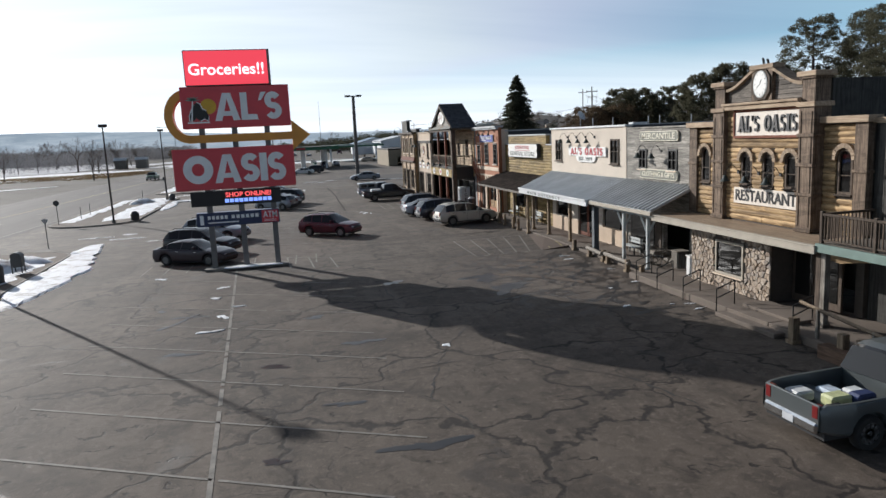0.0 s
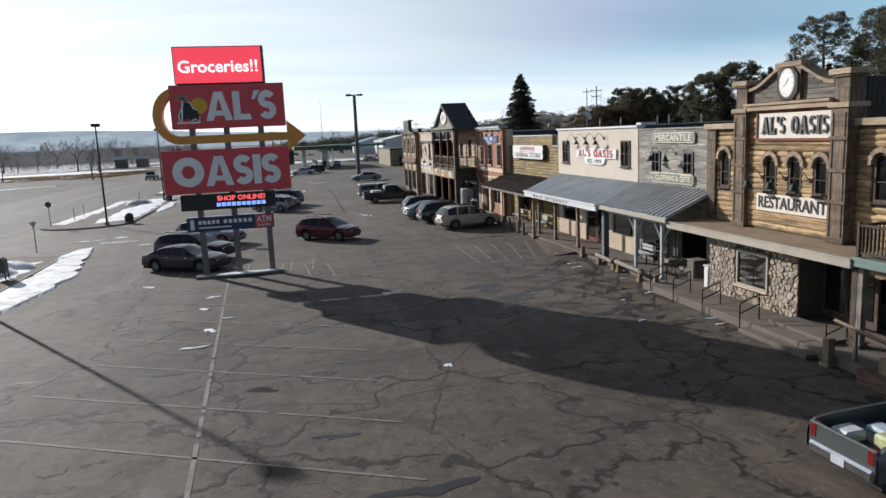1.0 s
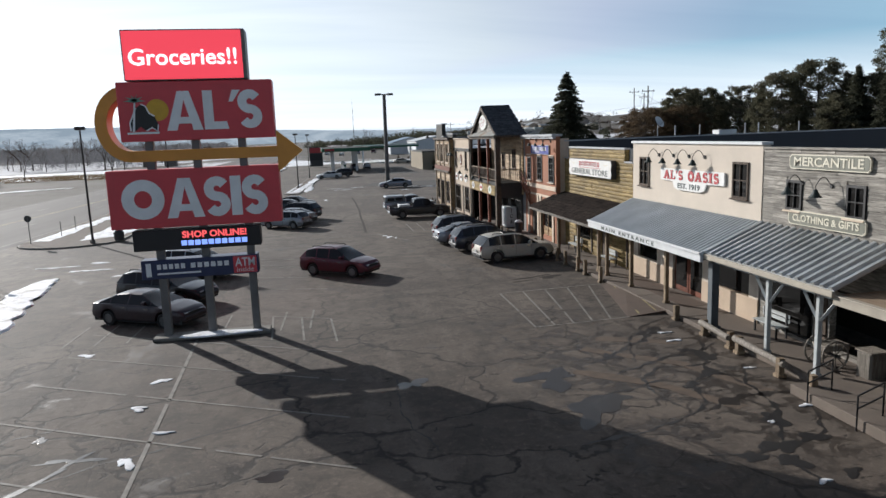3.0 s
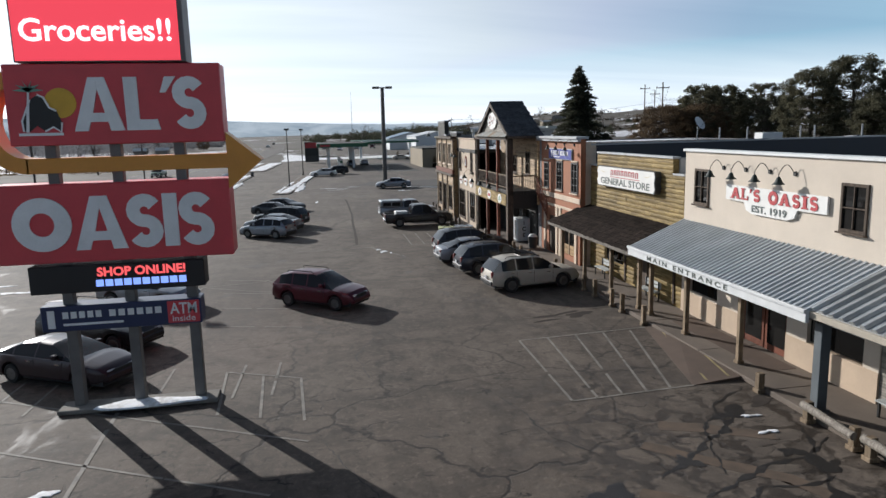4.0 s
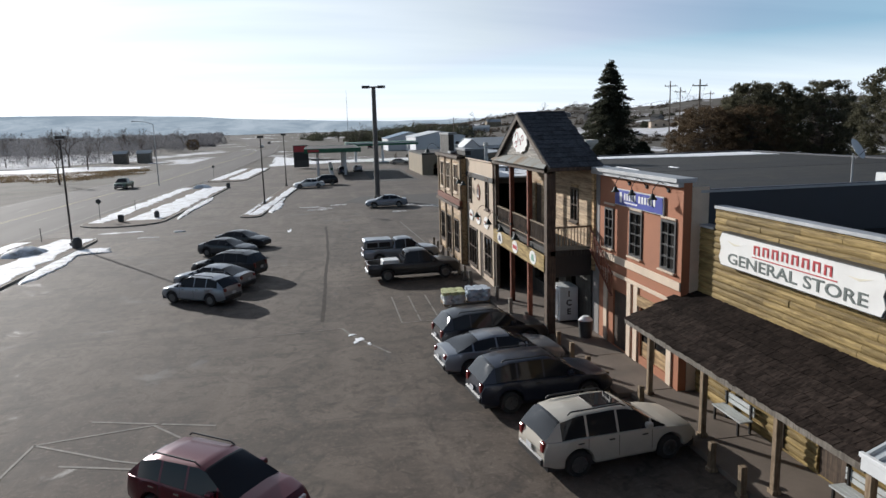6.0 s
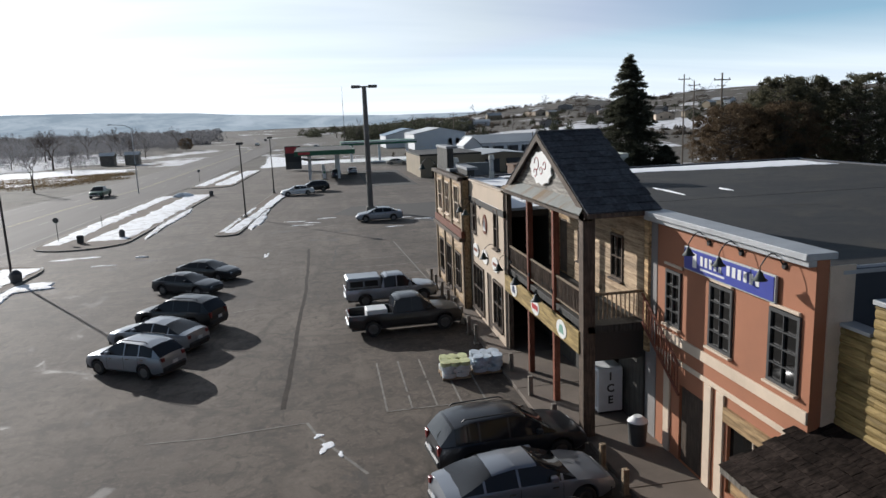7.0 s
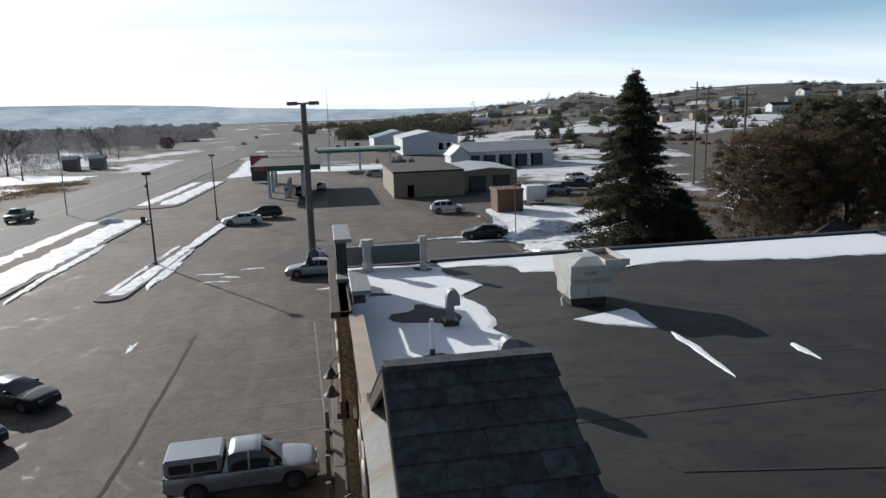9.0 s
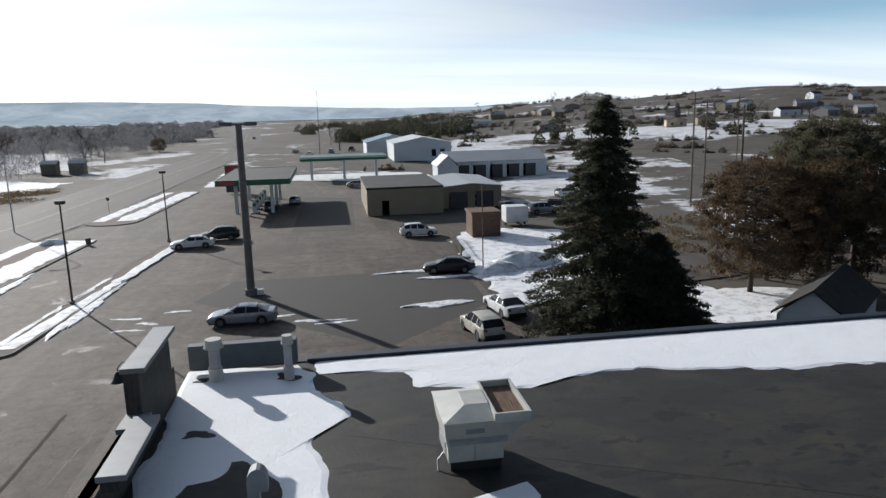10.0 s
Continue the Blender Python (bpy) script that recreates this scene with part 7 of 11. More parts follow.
    for side, ye in (("south", ya), ("north", yb)):
        roof = bmesh.new()
        vs = [(xf, ye, ze), (xb, ye, ze), (xb, yr, zr), (xf, yr, zr)]
        lo = [roof.verts.new((x, y, z - 0.12)) for x, y, z in vs]
        hi = [roof.verts.new(v) for v in vs]
        roof.faces.new(lo), roof.faces.new(hi[::-1])
        for i in range(4):
            roof.faces.new((lo[i], lo[(i + 1) % 4], hi[(i + 1) % 4], hi[i]))
        bmesh.ops.recalc_face_normals(roof, faces=roof.faces)
        part("roof_slope", roof, M["shingle"], b)
        d = Vector((0, yr - ye, zr - ze))
        length = d.length
        d.normalize()
        up = Vector((0, -d.z, d.y)) if d.y > 0 else Vector((0, d.z, -d.y))
        rot = Matrix((Vector((1, 0, 0)), d, up)).transposed().to_4x4()
        rng = random.Random(3)
        sm = mesh_of(box(-0.2, 0.2, -0.02, 0.47, 0.0, 0.028), "shingle", M["shingle"])
        spots = []
        for i in range(13):
            at = 0.43 * i
            x = xf - 0.05 + (0.2 if i % 2 else 0.0)
            while x < xb + 0.05:
                p = Vector((min(max(x, xf + 0.17), xb - 0.17), ye, ze)) + d * min(at, length - 0.46) + up * 0.012
                spots.append(inv @ (Matrix.Translation(p) @ rot @ Matrix.Rotation(-0.045, 4, "X") @ Matrix.Translation((0, 0, rng.uniform(0.004, 0.014)))))
                x += 0.404
        copies(sm, "shingle", b, spots)
        beam(b, xf - 0.02, xb + 0.02, ye - 0.03, ye + 0.03, ze - 0.16, ze - 0.01, "brown_wood", "eave_board")
    part("ridge_cap", box(xf, xb, yr - 0.14, yr + 0.14, zr - 0.02, zr + 0.06), M["shingle"], b)
    for side, ye in (("s", ya), ("n", yb)):
        bm = bmesh.new()
        slab([(ye, ze - 0.05), (yr, zr - 0.05), (yr, zr - 0.3), (ye + (0.2 if side == "s" else -0.2), ze - 0.2)], "x", xf - 0.04, xf + 0.02, bm)
        part("verge_board", bm, M["brown_wood"], b)
    bm = bmesh.new()
    lo = [bm.verts.new(p) for p in ((15.92, 64.85, 7.58), (15.92, 74.2, 7.58), (16.42, 73.4, 7.88), (16.42, 65.55, 7.88))]
    hi = [bm.verts.new(v.co + Vector((0, 0, 0.045))) for v in lo]
    bm.faces.new(lo), bm.faces.new(hi[::-1])
    for i in range(4):
        bm.faces.new((lo[i], lo[(i + 1) % 4], hi[(i + 1) % 4], hi[i]))
    bmesh.ops.recalc_face_normals(bm, faces=bm.faces)
    part("skirt_roof", bm, M["rust_metal"], b, "weathered pale metal skirt roof with rust runs")
    s = thing("gable_sign", "scalloped white sign with a red scrolled mark", "sign", (16.45, yr, 8.9))
    pts = [(yr + (1.22 + 0.06 * math.cos(11 * t)) * math.cos(t), 8.70 + (0.60 + 0.035 * math.cos(11 * t)) * math.sin(t)) for t in (math.tau * i / 66 for i in range(66))]
    part("board", slab(pts, "x", 16.27, 16.33), M["sign_white"], s)
    bm = bmesh.new()
    for cy, cz, r in ((yr + 0.45, 8.85, 0.26), (yr + 0.6, 8.5, 0.16), (yr - 0.1, 8.62, 0.15), (yr - 0.5, 8.82, 0.15)):
        bent_tube([(16.265, cy + r * math.cos(t), cz + r * 0.9 * math.sin(t)) for t in (math.tau * i / 14 for i in range(13))], 0.018, 4, bm)
    part("mark", bm, M["red_letter"], s)
    bn = thing("banner", "long honey-coloured banner board with three round marks", "sign", (16.2, 69.7, 3.0))
    beam(bn, 16.05, 16.12, 65.3, 74.4, 2.95, 3.72, "olive", "board")
    for k, y in enumerate((72.9, 69.9, 66.9)):
        o = part("roundel", slab([(y + 0.5 * math.cos(t), 3.34 + 0.32 * math.sin(t)) for t in (math.tau * i / 24 for i in range(24))], "x", 16.03, 16.05), M["sign_white"], bn)
        part("mark", slab([(y - 0.25, 3.2), (y + 0.25, 3.2), (y + 0.12, 3.5), (y - 0.12, 3.5)] if k != 1 else [(y - 0.36, 3.24), (y + 0.36, 3.24), (y + 0.36, 3.44), (y - 0.36, 3.44)], "x", 16.02, 16.035), M[("navy_sign", "red_letter", "palm_green")[k]], o)
    for y in (73.9, 71.2, 68.4):
        hood_lamp(16.2, y - 0.1, 4.35, 0.5, 0.15, size=0.9)
    st = thing("stair_rail", "brown timber stair rail running down the wall", "railing", (18.1, 64, 3.0))
    bent_tube([(18.1, 65.0, 4.9), (18.1, 62.6, 3.3)], 0.05, 4, bm := bmesh.new())
    part("top_rail", bm, M["red_wood"], st)
    bent_tube([(18.1, 65.0, 3.95), (18.1, 62.6, 2.4)], 0.05, 4, bm := bmesh.new())
    part("bottom_rail", bm, M["red_wood"], st)
    for k in range(14):
        y = 64.9 - 0.17 * k
        z = 4.85 - 0.667 * (64.9 - y)
        beam(st, 18.085, 18.115, y - 0.018, y + 0.018, z - 0.92, z, "red_wood", "baluster", bevel=0)
    i = thing("ice_merchandiser", "white ice merchandiser lettered down its side", "ice bin", (17.8, 67.1, 0.18))
    part("body", box(17.24, 18.16, 66.55, 67.75, 0.26, 1.88, bevel=0.03), M["ice_white"], i)
    part("plinth", box(17.28, 18.12, 66.6, 67.7, 0.18, 0.26), M["black"], i)
    part("door", box(17.20, 17.24, 66.65, 67.65, 0.45, 1.75), M["lens"], i, "glazed door")
    for k, ch in enumerate("ICE"):
        letters(ch, 0.40, face_south(17.70, 66.54, 1.55 - 0.43 * k), 0.006, M["black"], i, bold=0.01)
    t = thing("litter_bin", "grey lidded litter bin on the walk", "bin", (17.6, 64.2, 0.18))
    part("tub", tube((17.6, 64.2, 0.18), (17.6, 64.2, 0.95), 0.27, 0.32, 14), M["dark_grey"], t, smooth=40)
    part("lid", tube((17.6, 64.2, 0.95), (17.6, 64.2, 1.12), 0.33, 0.15, 14), M["white_metal"], t, smooth=40)


def tan_store():
    b = thing("tan_building", "tan stucco two-storey store front", "building", (16.1, 78, 0))
    X = 16.1
    holes = [(80.1, 80.75, 4.7, 6.4), (75.6, 76.25, 4.6, 6.4), (78.6, 81.0, 0.4, 3.0), (77.1, 78.0, 0.2, 3.0), (74.9, 76.7, 0.6, 3.0)]
    part("wall", wall_bm(X, X + 0.3, 74.6, 81.6, 0.18, 7.3, holes), M["stucco_tan"], b)
    part("back_wall", box(18.4, 18.5, 74.6, 81.6, 0.18, 6.4), M["interior_shade"], b)
    part("coping", sloped(74.6, 81.6, X - 0.1, 7.42, X + 0.36, 7.34, 0.06), M["trim_cream"], b)
    for y, z, h in ((80.42, 4.72, 1.66), (75.92, 4.62, 1.76)):
        sash(b, X - 0.03, y, z, 0.6, h, 1, 2, "brown_wood")
    sash(b, X - 0.03, 79.8, 0.6, 2.2, 2.3, 3, 2, "brown_wood")
    sash(b, X - 0.03, 75.8, 0.8, 1.6, 2.1, 2, 2, "brown_wood")
    beam(b, X + 0.05, X + 0.1, 77.1, 78.0, 0.2, 2.95, "brown_wood", "shop_door")
    for k, y in enumerate((80.2, 78.2, 76.1)):
        s = part("roundel", slab([(y + 0.62 * math.cos(t), 3.75 + 0.36 * math.sin(t)) for t in (math.tau * i / 24 for i in range(24))], "x", X - 0.06, X - 0.005), M["sign_white"], b, "oval white sign with a brown mark")
        part("mark", box(X - 0.07, X - 0.058, y - 0.4, y + 0.4, 3.68, 3.84), M["red_wood"], s)
    em = part("emblem", slab([(78.1 + 0.42 * math.cos(t), 5.4 + 0.5 * math.sin(t)) for t in (math.tau * i / 24 for i in range(24))], "x", X - 0.05, X - 0.005), M["red_wood"], b, "brown oval emblem")
    part("mark", slab([(77.85, 5.1), (78.35, 5.1), (78.1, 5.75)], "x", X - 0.062, X - 0.048), M["sign_white"], em)
    for y in (80.6, 79.2, 75.4):
        hood_lamp(X, y - 0.1, 6.15 if y > 76 else 4.6, 0.7, 0.15, size=0.9)


def ornate_store():
    b = thing("ornate_building", "honey-boarded corner store front with dark cornices", "building", (15.7, 85, 0))
    X, y0, y1 = 15.75, 81.6, 90.2
    up = [(88.6, 5.0), (86.2, 5.0), (83.4, 5.0)]
    low = [(88.6, 0.9), (86.2, 0.4), (83.4, 0.9)]
    holes = [(y - 0.65, y + 0.65, z, z + 1.9) for y, z in up] + [(y - 0.75, y + 0.75, z, 3.0) for y, z in low]
    part("wall", wall_bm(X, X + 0.3, y0, y1, 0.18, 7.5, holes), M["honey"], b)
    part("back_wall", box(18.4, 18.5, y0, y1, 0.18, 6.4), M["interior_shade"], b)
    part("end_wall", box(X, 20, y1 - 0.3, y1, 0.18, 6.4), M["honey"], b)
    clad(b, PALE, X, y0, y1, 0.4, 7.3, 0.19, [(h[0] - 0.1, h[1] + 0.1, h[2] - 0.12, h[3] + 0.12) for h in holes] + [(y0, y1, 3.9, 4.6)], 41)
    for y, z in up:
        sash(b, X - 0.05, y, z, 1.2, 1.85, 2, 2, "trim_cream")
    for y, z in low:
        sash(b, X - 0.05, y, z + 0.1, 1.4, 2.9 - z, 2, 2, "brown_wood")
    for y in (y0 + 0.15, 84.8, 87.4, y1 - 0.15):
        beam(b, X - 0.12, X, y - 0.14, y + 0.14, 0.2, 7.3, "tan_post", "pilaster")
    beam(b, X - 0.3, X + 0.1, y0, y1, 3.95, 4.15, "brown_wood", "cornice")
    beam(b, X - 0.18, X + 0.1, y0, y1, 4.15, 4.55, "red_wood", "frieze")
    beam(b, X - 0.3, X + 0.3, y0, y1, 7.3, 7.5, "brown_wood", "cornice")
    beam(b, X + 0.302, X + 0.36, y0, y1, 6.5, 7.5, "dark_siding", "parapet_lining", "dark boarded inner side of the parapet")
    # stepped parapet, boxed, capped with metal
    for ya, yb, z, xo in ((82.4, 85.3, 7.8, 0.42), (86.1, 89.6, 8.85, 0.0), (85.3, 86.1, 7.55, 0.0)):
        beam(b, X + 0.02 + xo, X + 0.42 + xo, ya, yb, 7.5, z, "dark_siding", "parapet")
        beam(b, X - 0.02 + xo, X + 0.62 + xo, ya - 0.1, yb + 0.1, z, z + 0.14, "cap_grey", "parapet_cap", "grey metal cap")
    hood_lamp(X - 0.3, 88.6, 7.9, 0.7, 0.6)
    beam(b, 16.2, 19.9, 91.9, 92.3, 6.7, 7.55, "blue_post", "corner_parapet", "grey steel-clad parapet")


def big_roof():
    r = thing("flat_roof_building", "large low building with a flat grey roof", "building", (28, 75, 0))
    part("roof_deck", box(16.06, 44, 74.5, 92.4, 6.2, 6.5), M["roofing"], r)
    part("roof_deck", box(18.65, 44, 57.7, 74.5, 6.18, 6.49), M["roofing"], r)
    part("north_wall", box(16.2, 44.2, 92.4, 92.7, 0, 6.54), M["navy"], r)
    part("east_wall", box(44.0, 44.3, 57.5, 92.7, 0, 6.6), M["navy"], r)
    part("south_wall", box(30, 60, 57.4, 57.7, 0, 7.1), M["navy"], r)
    part("edge_cap", box(20.2, 44.4, 92.35, 92.75, 6.54, 6.63), M["navy"], r)
    part("edge_cap", box(18.9, 60, 57.35, 57.75, 7.1, 7.18), M["flashing"], r)
    part("far_roof", box(44.3, 60, 57.7, 80, 6.4, 6.6), M["roofing"], r)


dark_building()
restaurant()
mercantile()
white_store()
general_store()
orange_store()
balcony_front()
tan_store()
ornate_store()
big_roof()

# ---- the pole sign ----
def ring_shape(cx, cz, rx, rz, hx, hz, y0, y1, bm=None, a0=0.0, a1=math.tau, n=32):
    bm = bm or bmesh.new()
    for i in range(n):
        s, e = a0 + (a1 - a0) * i / n, a0 + (a1 - a0) * (i + 1) / n
        pts = [(cx + rx * math.cos(s), cz + rz * math.sin(s)), (cx + rx * math.cos(e), cz + rz * math.sin(e)), (cx + hx * math.cos(e), cz + hz * math.sin(e)), (cx + hx * math.cos(s), cz + hz * math.sin(s))]
        slab(pts, "y", y0, y1, bm)
    bmesh.ops.remove_doubles(bm, verts=bm.verts, dist=0.0005)
    return bm


def sign_name(parent, glyphs, a, b, z0, z1, y, material):
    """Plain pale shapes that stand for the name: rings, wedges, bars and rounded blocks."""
    total = sum(w for _, w in glyphs) + 0.05 * (len(glyphs) - 1)
    k = (b - a) / total
    u, h = a, z1 - z0
    for g, w in glyphs:
        w0, w1 = u, u + w * k
        m, r = (w0 + w1) / 2, (w1 - w0) / 2
        zc = (z0 + z1) / 2
        if g == "ring":
            bm = ring_shape(m, zc, r, h / 2, r * 0.42, h * 0.22, y - 0.05, y)
        elif g == "wedge":
            bm = slab([(w0, z0), (m - r * 0.30, z1), (m + r * 0.02, z1), (m + r * 0.02, z0 + h * 0.78), (m - r * 0.22, z0 + h * 0.34), (m + r * 0.02, z0 + h * 0.34), (m + r * 0.02, z0 + h * 0.17), (m - r * 0.34, z0 + h * 0.17), (m - r * 0.46, z0)], "y", y - 0.05, y)
            slab([(w1, z0), (m + r * 0.34, z1), (m + r * 0.024, z1), (m + r * 0.024, z0 + h * 0.78), (m + r * 0.26, z0 + h * 0.34), (m + r * 0.024, z0 + h * 0.34), (m + r * 0.024, z0 + h * 0.17), (m + r * 0.36, z0 + h * 0.17), (m + r * 0.44, z0)], "y", y - 0.05, y, bm)
        elif g == "tick":
            bm = slab([(w0, z1 - h * 0.3), (m, z1), (w1 + r, z1), (m, z1 - h * 0.3)], "y", y - 0.05, y)
        elif g == "foot":
            bm = slab([(w0, z0), (w1, z0), (w1 - r * 0.15, z0 + h * 0.2), (m - r * 0.2, z0 + h * 0.2), (m - r * 0.2, z1), (w0, z1)], "y", y - 0.05, y)
        elif g == "bar":
            bm = slab([(w0, z0), (w1, z0), (w1, z1), (w0, z1)], "y", y - 0.05, y)
        else:
            bm = ribbon(bow(m, zc, r * 0.66, h * 0.39, 11), r * 0.80, "y", y - 0.05, y)
        part("raised_shape", bm, M[material], parent)
        u = w1 + 0.05 * k


def pole_sign():
    s = thing("pole_sign", "tall red roadside sign on three steel posts with an orange arrow", "sign", (-2.2, 41.5, 0))
    Y = 41.32
    for x in (-3.95, -2.2, -0.42):
        part("post", box(x - 0.15, x + 0.15, 41.55, 41.87, 0, 10.6, bevel=0.015), M["sign_post"], s, "grey square steel post")
        part("base_plate", box(x - 0.3, x + 0.3, 41.4, 42.02, 0, 0.06), M["sign_post"], s)
    part("plinth", box(-4.5, 0.15, 41.15, 42.0, 0.0, 0.14, bevel=0.03), M["kerb"], s, "low concrete plinth")
    part("snow_cover", sheet(blob_outline(-1.9, 41.25, 1.9, 0.3, 30, 0.2, 77), 0.13, 0.05), M["snow"], s, "strip of snow on the plinth")
    # lit message board
    led = part("message_board", box(-4.55, 0.02, Y, Y + 1.05, 10.32, 12.22, bevel=0.02), M["sign_post"], s, "grey cabinet of the lit message board")
    part("screen", box(-4.50, -0.12, Y - 0.02, Y, 10.36, 12.17), M["led_red"], led, "lit red screen")
    letters("Groceries!!", 0.86, face_south(-2.32, Y - 0.035, 11.16), 0.012, M["led_white"], led, width=4.0, bold=0.012, label="lit white lettering")
    # upper red cabinet
    up = part("upper_cabinet", box(-4.9, 0.92, Y, Y + 1.1, 8.02, 10.28, bevel=0.03), M["sign_red"], s, "red sign cabinet")
    sign_name(up, [("wedge", 1.25), ("foot", 0.85), ("tick", 0.28), ("round", 0.8)], -3.15, 0.45, 8.4, 9.9, Y - 0.002, "letter_white")
    part("sun_disc", slab([(-3.46 + 0.42 * math.cos(t), 9.20 + 0.42 * math.sin(t)) for t in (math.tau * i / 24 for i in range(24))], "y", Y - 0.03, Y - 0.002), M["sun_yellow"], up, "yellow disc")
    beast = [(-4.48, 8.42), (-4.50, 8.72), (-4.38, 8.98), (-4.24, 9.30), (-4.04, 9.44), (-3.88, 9.36), (-3.76, 9.08), (-3.58, 8.98), (-3.46, 8.66), (-3.50, 8.40), (-3.70, 8.54), (-3.92, 8.42), (-4.12, 8.58), (-4.32, 8.42)]
    lg = part("emblem", slab(beast, "y", Y - 0.04, Y - 0.032), M["black"], up, "dark emblem with a pale outline and a small palm")
    for k in (0, 4, 8):
        part("outline", ribbon([beast[(k + j) % 14] for j in range(4)], 0.05, "y", Y - 0.052 - 0.001 * k, Y - 0.04), M["letter_white"], lg)
    part("ground_line", box(-4.62, -3.45, Y - 0.05, Y - 0.04, 8.3, 8.38), M["letter_white"], lg)
    part("palm_trunk", slab([(-4.42, 8.4), (-4.34, 8.4), (-4.22, 9.55), (-4.28, 9.55)], "y", Y - 0.06, Y - 0.045), M["letter_white"], lg)
    bm = bmesh.new()
    for i in range(6):
        a = radians(10 + 32 * i)
        tip = (-4.25 + 0.42 * math.cos(a), 9.55 + 0.32 * math.sin(a) - 0.05)
        slab([(-4.25, 9.5), tip, (-4.25, 9.64)], "y", Y - 0.07, Y - 0.05, bm)
    part("palm_crown", bm, M["palm_green"], lg)
    # arrow: bar, half loop and head
    ar = part("arrow_bar", box(-4.6, 1.0, Y + 0.12, Y + 0.98, 7.23, 7.66, bevel=0.01), M["sign_orange"], s, "orange arrow bar")
    part("arrow_loop", ring_shape(-4.55, 8.70, 1.28, 1.47, 0.84, 1.04, Y + 0.12, Y + 0.98, a0=math.pi * 0.46, a1=math.pi * 1.5), M["sign_orange"], ar)
    part("arrow_head", slab([(0.95, 6.62), (1.95, 7.45), (0.95, 8.28)], "y", Y + 0.02, Y + 1.08), M["sign_orange"], ar)
    # lower red cabinet
    lo = part("lower_cabinet", box(-5.62, 0.95, Y, Y + 1.1, 4.62, 6.92, bevel=0.03), M["sign_red"], s, "red sign cabinet")
    sign_name(lo, [("ring", 1.4), ("wedge", 1.25), ("round", 0.82), ("bar", 0.36), ("round", 0.82)], -5.12, 0.42, 4.98, 6.55, Y - 0.002, "letter_white")
    # small message board
    sm = part("small_board", box(-4.88, 0.04, Y + 0.02, Y + 0.8, 3.70, 4.52, bevel=0.02), M["led_black"], s, "black lit text board")
    letters("SHOP ONLINE!", 0.36, face_south(-1.75, Y + 0.012, 4.28), 0.006, M["led_text_red"], sm, width=2.5, bold=0.012, label="lit red lettering")
    for k in range(10):
        part("name_bar", box(-3.05 + 0.26 * k, -2.84 + 0.26 * k, Y + 0.005, Y + 0.02, 3.86, 4.06), M["led_blue"], sm)
    # bank board
    bk = part("bank_board", box(-4.68, -0.14, Y + 0.02, Y + 0.75, 2.55, 3.32, bevel=0.02), M["navy_sign"], s, "navy blue sign board")
    part("red_panel", box(-1.12, -0.2, Y + 0.005, Y + 0.02, 2.6, 3.28), M["sign_red"], bk, "red panel")
    letters("ATM", 0.48, face_south(-0.66, Y - 0.004, 3.03), 0.006, M["letter_white"], bk, width=0.78, bold=0.008)
    letters("inside", 0.26, face_south(-0.66, Y - 0.004, 2.73), 0.006, M["letter_white"], bk, width=0.66)
    bars = [(-4.5, -4.3, 2.66, 3.2), (-4.08, -2.4, 2.72, 2.79)]
    bars += [(-4.08 + 0.23 * k, -3.92 + 0.23 * k, 2.94, 3.14) for k in range(5)] + [(-2.78 + 0.26 * k, -2.6 + 0.26 * k, 2.94, 3.14) for k in range(6)]
    for a, b, c, d in bars:
        part("name_bar", box(a, b, Y + 0.005, Y + 0.02, c, d), M["letter_white"], bk)


pole_sign()


